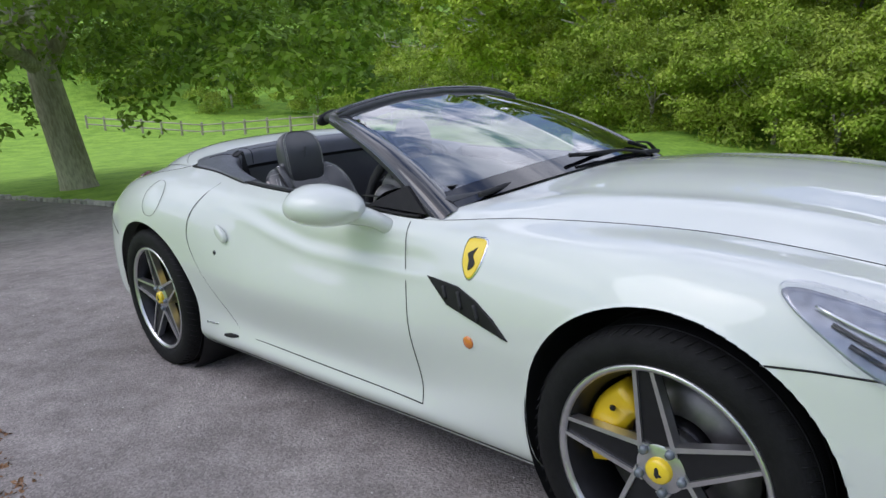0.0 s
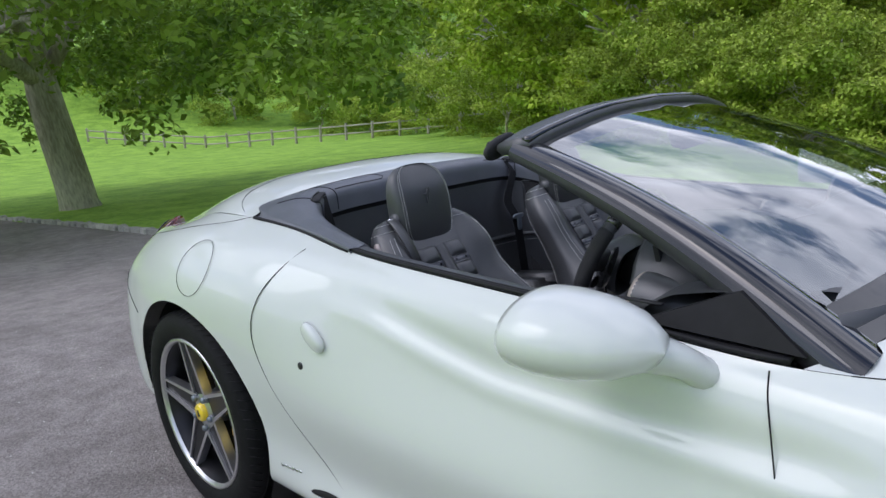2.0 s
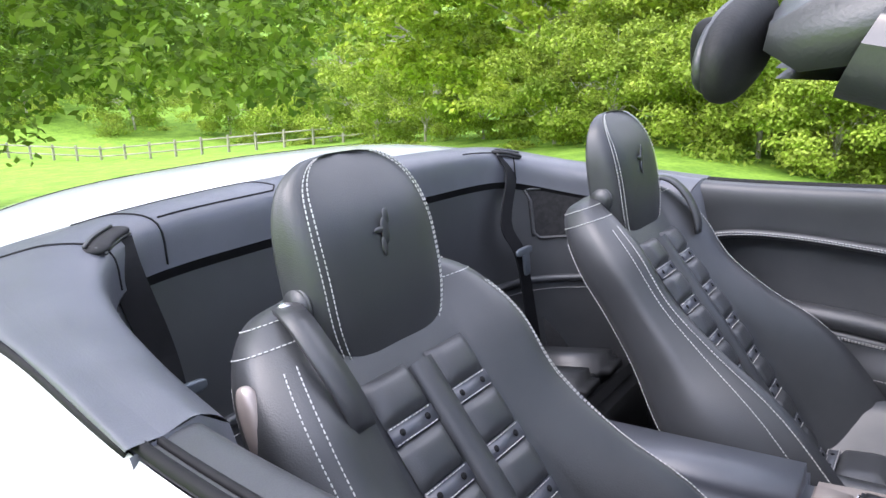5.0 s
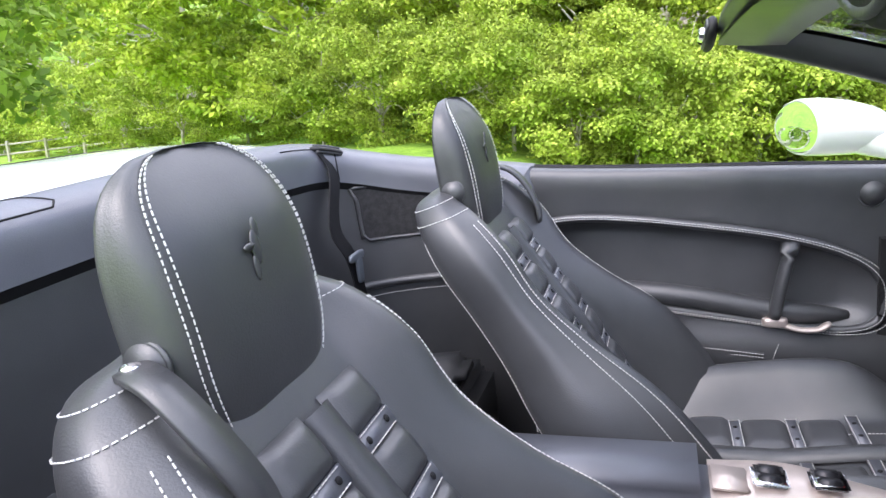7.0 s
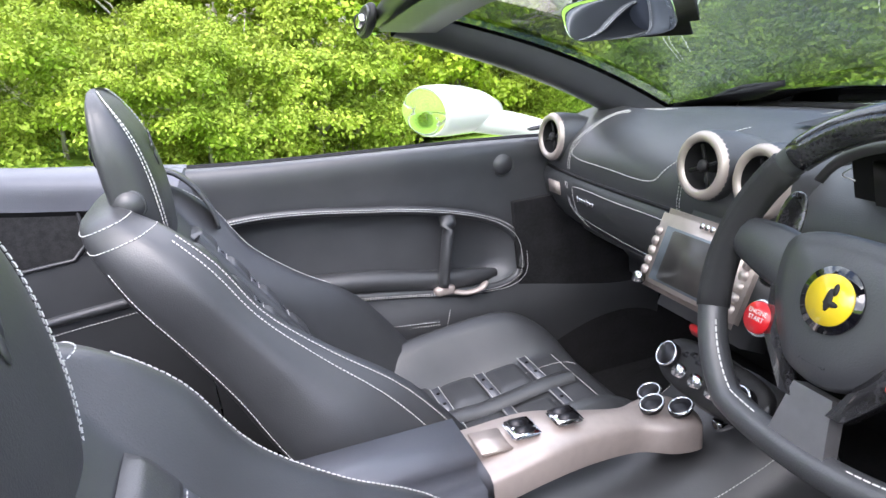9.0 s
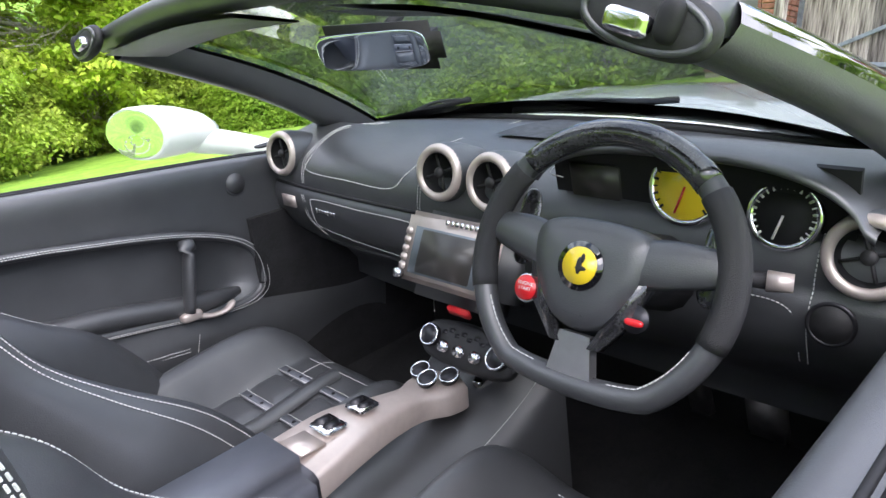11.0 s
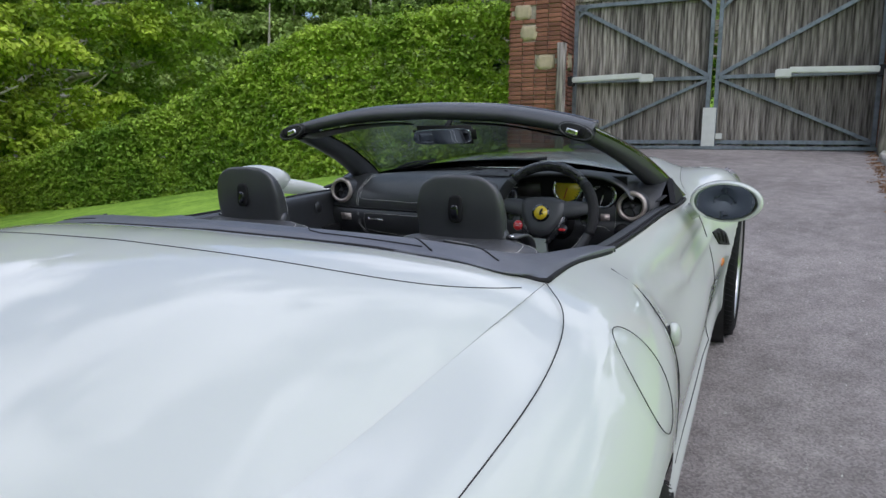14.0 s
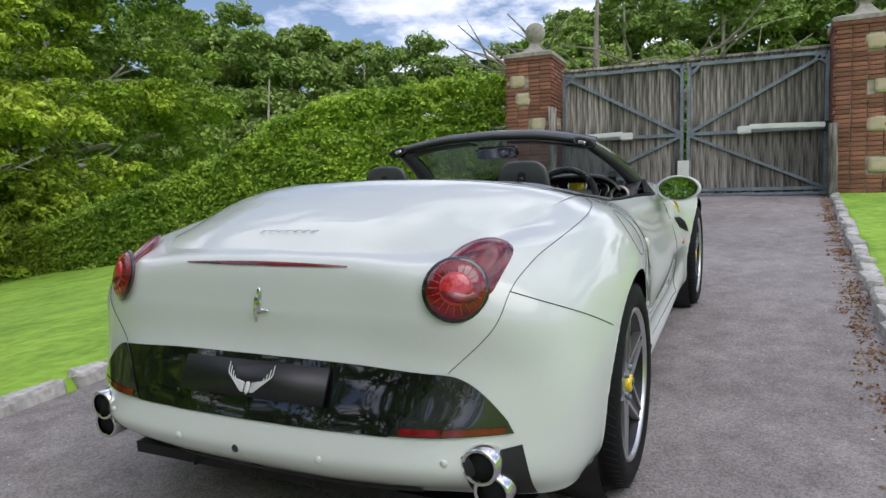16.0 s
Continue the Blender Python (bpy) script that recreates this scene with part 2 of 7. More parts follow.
def box(size, at=(0, 0, 0), rot=(0, 0, 0)):
    bm = bmesh.new()
    bmesh.ops.create_cube(bm, size=1.0, matrix=pose(*at, *rot) @ Matrix.Diagonal((*size, 1)))
    return bm


def lathe(profile, axis="y", segs=48, at=(0, 0, 0), cap=False):
    """Verts and faces of a profile of (radius, height) turned round an axis."""
    n = len(profile)
    vs, fs = [], []
    for k in range(segs):
        a = 2 * math.pi * k / segs
        c, s = math.cos(a), math.sin(a)
        for r, h in profile:
            p = {"y": (r * c, h, r * s), "z": (r * c, r * s, h), "x": (h, r * c, r * s)}[axis]
            vs.append((p[0] + at[0], p[1] + at[1], p[2] + at[2]))
    for k in range(segs):
        j = (k + 1) % segs
        for i in range(n - 1):
            fs.append((k * n + i, k * n + i + 1, j * n + i + 1, j * n + i))
    return vs, fs


def tube(points, radius, segs=8, closed=False, flat=1.0):
    """Verts and faces of a round rod along points; radius may be a list."""
    pts = [Vector(tuple(float(c) for c in p)) for p in points]
    n = len(pts)
    rad = [float(r) for r in radius] if isinstance(radius, (list, tuple)) else [radius] * n
    vs, fs = [], []
    up = Vector((0.02, 0.03, 1))
    for i, p in enumerate(pts):
        a = pts[(i - 1) % n] if (closed or i) else p
        b = pts[(i + 1) % n] if (closed or i < n - 1) else p
        d = (b - a).normalized()
        if abs(d.dot(up.normalized())) > 0.95:
            u = d.cross(Vector((1, 0.1, 0))).normalized()
        else:
            u = d.cross(up).normalized()
        w = u.cross(d).normalized()
        for k in range(segs):
            t = 2 * math.pi * k / segs
            vs.append(p + rad[i] * (math.cos(t) * u + flat * math.sin(t) * w))
    for i in range(n if closed else n - 1):
        j = (i + 1) % n
        for k in range(segs):
            m = (k + 1) % segs
            fs.append((i * segs + k, i * segs + m, j * segs + m, j * segs + k))
    if not closed:
        fs.append(tuple(range(segs))[::-1])
        fs.append(tuple((n - 1) * segs + k for k in range(segs)))
    return vs, fs


def spline(points, n, closed=False):
    """n points on a Catmull-Rom curve through points."""
    P = np.array([tuple(p) for p in points], float)
    m = len(P)
    u = np.linspace(0, m if closed else m - 1, n, endpoint=not closed)
    return catmull(P, u, closed)


def catmull(P, u, closed=False):
    m = len(P)
    i = np.floor(u).astype(int)
    if not closed:
        i = np.clip(i, 0, m - 2)
    t = (u - i).reshape(-1, *([1] * (P.ndim - 1)))
    if closed:
        a, b, c, d = P[(i - 1) % m], P[i % m], P[(i + 1) % m], P[(i + 2) % m]
    else:
        ext = np.concatenate([(2 * P[:1] - P[1:2]), P, (2 * P[-1:] - P[-2:-1])])
        a, b, c, d = ext[i], ext[i + 1], ext[i + 2], ext[i + 3]
    return 0.5 * (2 * b + (c - a) * t + (2 * a - 5 * b + 4 * c - d) * t ** 2 + (3 * b - a - 3 * c + d) * t ** 3)


def grid_faces(nu, nv, flip=False):
    f = []
    for i in range(nu - 1):
        for j in range(nv - 1):
            q = (i * nv + j, i * nv + j + 1, (i + 1) * nv + j + 1, (i + 1) * nv + j)
            f.append(q[::-1] if flip else q)
    return f


def smooth01(x, a, b):
    t = min(1.0, max(0.0, (x - a) / (b - a)))
    return t * t * (3 - 2 * t)


# ---- ground ----
TAN = math.tan(radians(6.6))


def ground_z(x, y):
    """Height of the land: the slope of the drive, a dip behind the car, hills far off."""
    z = TAN * max(-45.0, min(x, 13.0)) + 0.03 * max(0.0, min(x, 200.0) - 13.0)
    z -= 0.40 * (1 - math.exp(-max(0.0, -x - 4.0) / 8.0))
    if y > 2.1:
        z -= 0.10 * smooth01(y, 2.6, 9.0) + 0.125 * max(0.0, min(y, 22.0) - 2.6) * smooth01(x, -7.0, 2.0)
    r = math.hypot(x, y)
    z += 0.17 * max(0.0, r - 55.0) * smooth01(r, 55, 90) * (1.0 if r < 260 else 260.0 / r)
    return z


KERB_L, KERB_R = 2.02, -2.02


def kerb_l(x):
    return KERB_L + 0.02 - 0.035 * max(0.0, -x - 11.0) ** 1.3 + 0.012 * max(0.0, x)


def kerb_r(x):
    return -1.92 - 0.042 * max(-4.0, min(x, 9.6))


def sheet(name, xs, ys_of, lift, material, label, category):
    vs, n = [], len(ys_of(xs[0]))
    for x in xs:
        for y in ys_of(x):
            vs.append((x, y, ground_z(x, y) + lift(x, y)))
    ob = add(name, vs, grid_faces(len(xs), n, True), material)
    return tagged(ob, label, category, kind="structure")


def geo(a, b, n, p=2.2):
    return [a + (b - a) * (i / (n - 1)) ** p for i in range(n)]


land_axis = sorted({round(v, 3) for s in (-1, 1) for v in [s * w for w in geo(0.0, 900.0, 60, 2.6)]})


def lawn_lift(x, y):
    if kerb_l(x) + 0.05 > y > kerb_r(x) - 0.05 and -60 < x < 22:
        return -0.12
    return 0.05 + 0.02 * noise.noise((x * 0.3, y * 0.3, 0))


land_y = sorted(set(land_axis) | {2.3, 2.12, 2.0, 1.9, -1.8, -1.9, -2.0, -2.1, -2.2, -2.3, -2.4, -2.6, 3.0, 4.0, 5.0, -3.0, -4.0, 7.0, 9.0})
land_x = sorted(set(land_axis) | {float(v) for v in range(-24, 24)})
sheet("ground", land_x, lambda x: land_y, lawn_lift, GRASS_G, "mown bright green grass lawn sloping beside the drive", "lawn")
drive_x = [-60 + 0.5 * i for i in range(165)]
sheet("road", drive_x, lambda x: [kerb_r(x) + (kerb_l(x) - kerb_r(x)) * k / 12 for k in range(13)],
      lambda x, y: 0.012 * math.cos(y / 2.02 * 1.57), ASPHALT, "worn grey tarmac driveway with loose grit", "driveway")


def upright(x, y, z=0.0, turn=0.0):
    """A plumb pose at a place given in the frame of the car's slope."""
    p = SLOPE @ Vector((x, y, z))
    return pose(p.x, p.y, p.z, 0, 0, turn)


# ---- kerbs: rough granite setts ----
def rough_block(sx, sy, sz, seed, bev=0.02):
    rnd = random.Random(seed)
    bm = box((sx, sy, sz))
    bmesh.ops.bevel(bm, geom=bm.edges[:], offset=bev, segments=1, affect="EDGES")
    for v in bm.verts:
        v.co += Vector((rnd.uniform(-1, 1), rnd.uniform(-1, 1), rnd.uniform(-1, 1))) * 0.012
    me = bpy.data.meshes.new("sett")
    bm.to_mesh(me)
    bm.free()
    me.materials.append(STONE)
    return me


SETTS = [rough_block(0.22 + 0.03 * i, 0.13, 0.2, i) for i in range(5)]
for side in (1, -1):
    kerb = tagged(new("kerb"), "edging of rough grey granite setts", "kerb", kind="structure")
    x, i = (-24.0 if side > 0 else -7.0), 0
    while x < (8.6 if side > 0 else 9.0):
        me = SETTS[(i * 7 + (3 if side > 0 else 0)) % 5]
        L = 0.24 + 0.03 * ((i * 7 + (3 if side > 0 else 0)) % 5)
        y = (kerb_l(x) if side > 0 else kerb_r(x)) + side * 0.06
        s = new("sett", me)
        s.parent = kerb
        s.matrix_basis = pose(x, y + random.uniform(-0.012, 0.012), ground_z(x, y) - 0.025 + random.uniform(-0.012, 0.012), random.uniform(-4, 4), -6.6 + random.uniform(-3, 3), random.uniform(-5, 5))
        x += L
        i += 1


# ---- gate, pillars ----
GX = 9.5


def brick_pillar(name, m, label, stones):
    """A square pillar of separate bricks with a few sandstone blocks, a stone cap and a ball."""
    root = tagged(new(name), label, "gate pillar")
    root.matrix_basis = m
    w, H = 0.92, 2.70
    part("core", box((w - 0.05, w - 0.05, H + 0.5), (0, 0, H / 2 - 0.25)), MORTAR, root, smooth=False)
    course, ln = 0.075, 0.225
    bme = bpy.data.meshes.new("brick")
    b = box((ln - 0.012, 0.1, course - 0.013))
    bmesh.ops.bevel(b, geom=b.edges[:], offset=0.005, segments=1, affect="EDGES")
    b.to_mesh(bme)
    b.free()
    bme.materials.append(BRICK)
    for k in range(int(H / course)):
        z = course * (k + 0.5)
        for face in range(4):
            for j in range(4):
                u = -w / 2 + ln * (j + 0.5) + (0.01 if k % 2 else 0.0) + (0.02 if face % 2 else 0)
                if k % 2:
                    u = w / 2 - ln * (j + 0.5)
                if any(abs(z - sz) < 0.13 and abs(u - su) < 0.17 for sf, su, sz in stones if sf == face):
                    continue
                o = new("brick", bme)
                o.parent = root
                o.matrix_basis = pose(0, 0, 0, 0, 0, 90 * face) @ pose(u, -w / 2 + 0.045 + random.uniform(-0.004, 0.004), z, random.uniform(-1, 1), 0, random.uniform(-0.6, 0.6))
    for sf, su, sz in stones:
        bm = box((0.30, 0.12, 0.24))
        bmesh.ops.subdivide_edges(bm, edges=bm.edges[:], cuts=3, use_grid_fill=True)
        for v in bm.verts:
            v.co.x *= 1 - 0.8 * abs(v.co.z / 0.24) ** 2
            v.co += 0.02 * Vector(noise.noise_vector(v.co * 9 + Vector((su, sz, 0)) * 5))
        o = part("sandstone_block", bm, SANDSTONE, root, "pale sandstone block")
        o.matrix_basis = pose(0, 0, 0, 0, 0, 90 * sf) @ pose(su, -w / 2 + 0.052, sz)
    part("brick_band", box((w + 0.06, w + 0.06, 0.08), (0, 0, H + 0.02)), BRICK, root, bevel=0.012, smooth=False)
    v, f = lathe([(0.001, 0.0), (0.70, 0.0), (0.70, 0.07), (0.50, 0.12), (0.28, 0.17), (0.17, 0.26), (0.11, 0.34), (0.13, 0.38), (0.001, 0.38)], "z", 4)
    cap = add("cap", [Vector(p) @ Matrix.Rotation(radians(45), 3, "Z") + Vector((0, 0, H + 0.06)) for p in v], f, CAPSTONE, root, "weathered stone cap", smooth=False)
    ball = [(max(0.001, 0.20 * math.sin(a)), 0.20 * -math.cos(a)) for a in np.linspace(0, math.pi, 18)]
    v, f = lathe(ball, "z", 28)
    add("ball_finial", [(p[0], p[1], p[2] + H + 0.62) for p in v], f, CAPSTONE, root, "round stone ball")
    return root


brick_pillar("gate_pillar", upright(GX, 2.86), "red brick gate pillar with sandstone blocks and ball finial", [(3, 0.2, 1.45), (3, -0.1, 1.95), (3, -0.22, 2.3), (0, 0.1, 1.5)])
brick_pillar("gate_pillar", upright(GX, -2.78), "red brick gate pillar with sandstone blocks and ball finial", [(3, 0.18, 0.45), (3, 0.15, 1.1), (3, 0.25, 1.7), (3, 0.1, 2.4), (0, 0.1, 2.1)])

PLANK_ME = []
for i in range(4):
    rnd = random.Random(40 + i)
    bm = box((0.026, 0.232, 2.46), (0, 0, 1.23))
    bmesh.ops.bisect_plane(bm, geom=bm.verts[:] + bm.edges[:] + bm.faces[:], plane_co=(0, 0, 1.1), plane_no=(0, 0, 1))
    for v in bm.verts:
        v.co.y += rnd.uniform(-0.004, 0.004)
        if v.co.z > 2:
            v.co.z += rnd.uniform(-0.035, 0.02)
    bmesh.ops.bevel(bm, geom=bm.edges[:], offset=0.003, segments=1, affect="EDGES")
    me = bpy.data.meshes.new("plank")
    bm.to_mesh(me)
    bm.free()
    me.materials.append(OLDWOOD)
    PLANK_ME.append(me)


def gate_leaf(side):
    """One leaf: weathered planks outside, a galvanised frame with braces on the inside."""
    root = tagged(new("gate_leaf"), "tall weathered grey plank gate leaf with galvanised steel bracing", "gate", "gate leaves")
    root.matrix_basis = upright(GX, side * 2.30, 0.0)
    W, B, T = 2.27, 0.06, 2.44
    lean = 0.02
    n = 10
    for i in range(n):
        o = new("plank", PLANK_ME[(i * 3 + (side > 0)) % 4])
        o.parent = root
        o.matrix_basis = pose(0.05 + 0.018 * (i % 2) + random.uniform(-0.004, 0.004), -side * (0.113 + i * W / n), B + random.uniform(-0.01, 0.02), random.uniform(-0.3, 0.3))
    def bar(name, a, b, w=0.06, d=0.05):
        a, b = Vector(a), Vector(b)
        m = Matrix.Translation((a + b) / 2) @ (b - a).to_track_quat("Z", "Y").to_matrix().to_4x4()
        bm = bmesh.new()
        bmesh.ops.create_cube(bm, size=1, matrix=Matrix.Diagonal((w, d, (b - a).length, 1)))
        o = part(name, bm, GALV, root, bevel=0.004, smooth=False)
        q = (b - a).normalized()
        u = Vector((1, 0, 0))
        o.matrix_basis = Matrix.Translation((a + b) / 2) @ Matrix((u.cross(q).to_4d(), u.to_4d(), q.to_4d(), (0, 0, 0, 1))).transposed().to_3x3().to_4x4()
    y0, y1 = -side * 0.04, -side * (W - 0.03)
    bar("frame_stile", (0, y0, B), (0, y0, T - 0.02))
    bar("frame_stile", (0, y1, B), (0, y1, T - 0.02))
    bar("frame_rail", (0, y0, T - 0.05), (0, y1, T - 0.05))
    bar("frame_rail", (0, y0, B + 0.06), (0, y1, B + 0.06))
    bar("frame_rail", (0, y0, 1.14), (0, y1, 1.14))
    bar("brace", (0.004, y0, T - 0.06), (0.004, y1, 1.16))
    bar("brace", (0.004, y0, B + 0.06), (0.004, y1, 1.12), 0.05)
    bar("brace", (0.004, y1 + side * 0.2, T - 0.05), (0.004, y1, T - 0.25), 0.05)
    bar("brace", (0.004, y0 - side * 0.2, T - 0.05), (0.004, y0, T - 0.25), 0.05)
    part("top_capping", box((0.09, W, 0.05), (0.05, -side * W / 2, T + 0.06)), OLDWOOD, root, bevel=0.008, smooth=False)
    return root


for side in (1, -1):
    gate_leaf(side)
    arm = tagged(new("gate_opener"), "white aluminium swing gate opener arm on the gate", "gate opener", "gate openers")
    arm.matrix_basis = upright(GX - 0.14, side * 2.2, 1.16)
    part("ram_body", box((0.10, 1.15, 0.09), (0, -side * 0.55, 0.03), (side * -1.5, 0, 0)), GATEARM, arm, bevel=0.012, smooth=False)
    part("end_block", box((0.11, 0.22, 0.13), (0, -side * 1.2, 0.0)), GATEARM, arm, bevel=0.015, smooth=False)
    part("bracket", box((0.16, 0.10, 0.16), (0.06, side * 0.06, 0.0)), DARK, arm, bevel=0.01, smooth=False)
lock = tagged(new("gate_lock"), "rusty steel drop-bolt plate at the gate's meeting stiles", "gate lock")
lock.matrix_basis = upright(GX - 0.06, 0.0, 0.0)
part("plate", box((0.05, 0.2, 0.62), (0, 0.02, 0.36)), GATEARM, lock, bevel=0.006, smooth=False)
part("bolt", box((0.04, 0.10, 0.09), (0, -0.14, 0.22)), GATEARM, lock, bevel=0.006, smooth=False)
sill = tagged(part("gate_sill", box((0.12, 4.6, 0.05)), GALV, None, bevel=0.006, smooth=False), "steel ground stop across the drive below the gate", "gate stop")
sill.matrix_basis = upright(GX - 0.05, 0.0, 0.035)
for yy, hh in ((-2.32, 1.3), (2.36, 1.9)):
    bm = box((0.11, 0.13, hh), (0, 0, hh / 2 - 0.1))
    bmesh.ops.subdivide_edges(bm, edges=bm.edges[:], cuts=3, use_grid_fill=True)
    for v in bm.verts:
        v.co += 0.008 * Vector(noise.noise_vector(v.co * 4))
    post = tagged(part("timber_post", bm, OLDWOOD), "short weathered timber post beside the gate pillar", "post")
    post.matrix_basis = upright(8.9 if yy < 0 else 9.0, yy, 0.0)


# ---- foliage ----
def leaf_cloud(centres, radii, per, size, seed, squash=0.75):
    """Many small bent leaves round clump centres, as one vertex and face list."""
    rng = np.random.default_rng(seed)
    c = np.repeat(np.asarray(centres, float), per, axis=0)
    r = np.repeat(np.asarray(radii, float), per)
    n = len(c)
    d = rng.normal(size=(n, 3))
    d /= np.linalg.norm(d, axis=1)[:, None]
    d[:, 2] = np.where(rng.uniform(size=n) < 0.8, np.abs(d[:, 2]), d[:, 2])
    p = c + d * (r * rng.uniform(0.35, 1.0, n) ** 0.6)[:, None] * np.array([1, 1, squash])
    nrm = d * 0.7 + rng.normal(size=(n, 3)) * 0.55 + np.array([0, 0, 0.55])
    nrm /= np.linalg.norm(nrm, axis=1)[:, None]
    a = np.cross(nrm, rng.normal(size=(n, 3)))
    a /= np.linalg.norm(a, axis=1)[:, None]
    b = np.cross(nrm, a)
    s = (size * rng.uniform(0.6, 1.3, n))[:, None]
    q = np.stack([p - a * s, p - b * s * 0.55 + nrm * s * 0.15, p + a * s, p + b * s * 0.55 + nrm * s * 0.15], axis=1).reshape(-1, 3)
    return q, np.arange(4 * n).reshape(-1, 4)


def cloud_mesh(name, v, f, material):
    me = bpy.data.meshes.new(name)
    me.vertices.add(len(v))
    me.vertices.foreach_set("co", np.asarray(v, np.float32).ravel())
    me.loops.add(f.size)
    me.loops.foreach_set("vertex_index", f.ravel().astype(np.int32))
    me.polygons.add(len(f))
    me.polygons.foreach_set("loop_start", np.arange(0, f.size, 4, dtype=np.int32))
    me.materials.append(material)
    me.update(calc_edges=True)
    return me


def crown_points(rng, rad, zc, n, low=-0.7, lobes=9):
    """Clump centres on the domed tops of many separate boughs, with gaps between them."""
    rad = np.array(rad, float)
    boughs = max(10, n // 13)
    d = rng.normal(size=(boughs * 6, 3))
    d /= np.linalg.norm(d, axis=1)[:, None]
    d = d[d[:, 2] > low][:boughs]
    centre = d * rad * rng.uniform(0.58, 0.94, len(d))[:, None]
    br = rad.mean() * rng.uniform(0.15, 0.30, len(d))
    k = rng.integers(0, len(d), n)
    o = rng.normal(size=(n, 3))
    o /= np.linalg.norm(o, axis=1)[:, None]
    o[:, 2] = np.abs(o[:, 2]) * 0.75 - 0.22
    return centre[k] + o * (br[k] * rng.uniform(0.55, 1.0, n))[:, None] + np.array([0, 0, zc])


def limb_tree(rng, trunk_h, trunk_r, reach, top, limbs=9, material=BARK):
    """A tapered trunk with limbs, as one mesh."""
    V, F = [], []
    def rod(pts, r):
        v, f = tube(pts, r, 8)
        o = len(V)
        V.extend(v)
        F.extend([tuple(i + o for i in q) for q in f])
    flare = [(0, 0, -0.4), (0.02, 0, 0.05), (0.03, 0.02, 0.7), (0.05, 0.0, trunk_h * 0.6), (0.1, 0.05, trunk_h), (0.0, 0.1, trunk_h + (top - trunk_h) * 0.5), (0.1, 0, top)]
    rod(spline(flare, 16), [trunk_r * k for k in np.interp(np.linspace(0, 1, 16), [0, 0.08, 0.2, 0.5, 0.8, 1], [1.5, 1.25, 1.0, 0.85, 0.4, 0.1])])
    for k in range(limbs):
        a = k * 2.4 + rng.uniform(-0.3, 0.3)
        z0 = trunk_h * rng.uniform(0.65, 1.15)
        R = reach * rng.uniform(0.6, 0.95)
        up = rng.uniform(0.05, 0.9) * (top - z0) * 0.7
        m = [(0, 0, z0), (0.35 * R * math.cos(a), 0.35 * R * math.sin(a), z0 + 0.35 * up + 0.3), (0.7 * R * math.cos(a + 0.2), 0.7 * R * math.sin(a + 0.2), z0 + 0.6 * up), (R * math.cos(a + 0.1), R * math.sin(a + 0.1), z0 + up)]
        rod(spline(m, 10), list(np.linspace(trunk_r * 0.42, trunk_r * 0.06, 10)))
        for j in range(3):
            t = 0.4 + 0.18 * j
            p = Vector(spline(m, 10)[int(t * 9)])
            b = a + rng.uniform(-1.3, 1.3)
            e = p + Vector((math.cos(b), math.sin(b), rng.uniform(-0.1, 0.6))) * reach * 0.3
            rod([p, (p + e) / 2 + Vector((0, 0, 0.15)), e], [trunk_r * 0.16, trunk_r * 0.1, trunk_r * 0.03])
    return V, F


def tree(name, label, at, height, radius, leaf, seed, n=420, per=46, size=0.16, low=-0.55, trunk_r=None, clump=None, zc=None, turn=0, limb=1.0, sq=1.0, skirt=None):
    rng = np.random.default_rng(seed)
    root = tagged(new(name), label, "tree")
    trunk_r = trunk_r or height * 0.026
    zc = zc or height * 0.58
    V, F = limb_tree(rng, height * 0.28, trunk_r, radius * 0.85 * limb, height * 0.9)
    add("trunk", V, F, BARK, root, "rough grey-brown bark")
    c = crown_points(rng, (radius, radius, (height - zc) * sq), zc, n, low)
    if skirt:
        z0, z1, k = skirt
        a, q = rng.uniform(0, 2 * math.pi, k), np.sqrt(rng.uniform(0.03, 1.0, k)) * radius
        hang = z0 + (z1 - z0) * rng.uniform(0, 1, k) ** 1.2 + 0.9 * np.sin(a * 3 + 1) * 0.4 + 0.5 * np.sin(a * 7 + q)
        clear = (np.cos(a + 0.30) > 0.955) & (q > 0.6)
        c = np.concatenate([c, np.stack([q * np.cos(a), q * np.sin(a), hang + np.where(clear, 1.9, 0.0)], 1)])
    rr = rng.uniform(0.7, 1.25, len(c)) * (clump or radius * 0.16)
    v, f = leaf_cloud(c, rr, per, size, seed + 1)
    o = new("crown", cloud_mesh("crown", v, f, leaf))
    o.parent = root
    root.matrix_basis = pose(at[0], at[1], ground_z(at[0], at[1]), 0, 0, turn)
    return root


def polar(deg, dist, x=-0.5, y=-1.0):
    return x + dist * math.cos(radians(deg)), y + dist * math.sin(radians(deg))


OAK_AT = (-15.6, 3.2)
oak = tree("oak_tree", "old oak on the lawn with low hanging spring foliage", OAK_AT, 14, 8.6, LEAF_OAK, 3, n=900, per=52, size=0.088, low=-0.62, trunk_r=0.44, clump=0.50, zc=7.2, turn=0, skirt=(2.2, 4.9, 1150))
oak.matrix_basis = oak.matrix_basis @ pose(0, 0, 0, 8, 0, 0)
big = tree("oak_tree", "broad oak in fresh green leaf at the lawn's edge", polar(117, 27), 14, 8.0, LEAF_LIME, 5, n=1150, per=72, size=0.118, low=-0.97, clump=0.58, zc=6.2)
copy_thing(big, pose(*polar(100, 31), ground_z(*polar(100, 31)), 0, 0, 130))
field = tree("field_tree", "leafy broad tree behind the hedge", (18.5, 31.0), 19, 9.6, LEAF_OAK, 8, n=1500, per=72, size=0.14, low=-0.95, clump=0.66, zc=8.0)
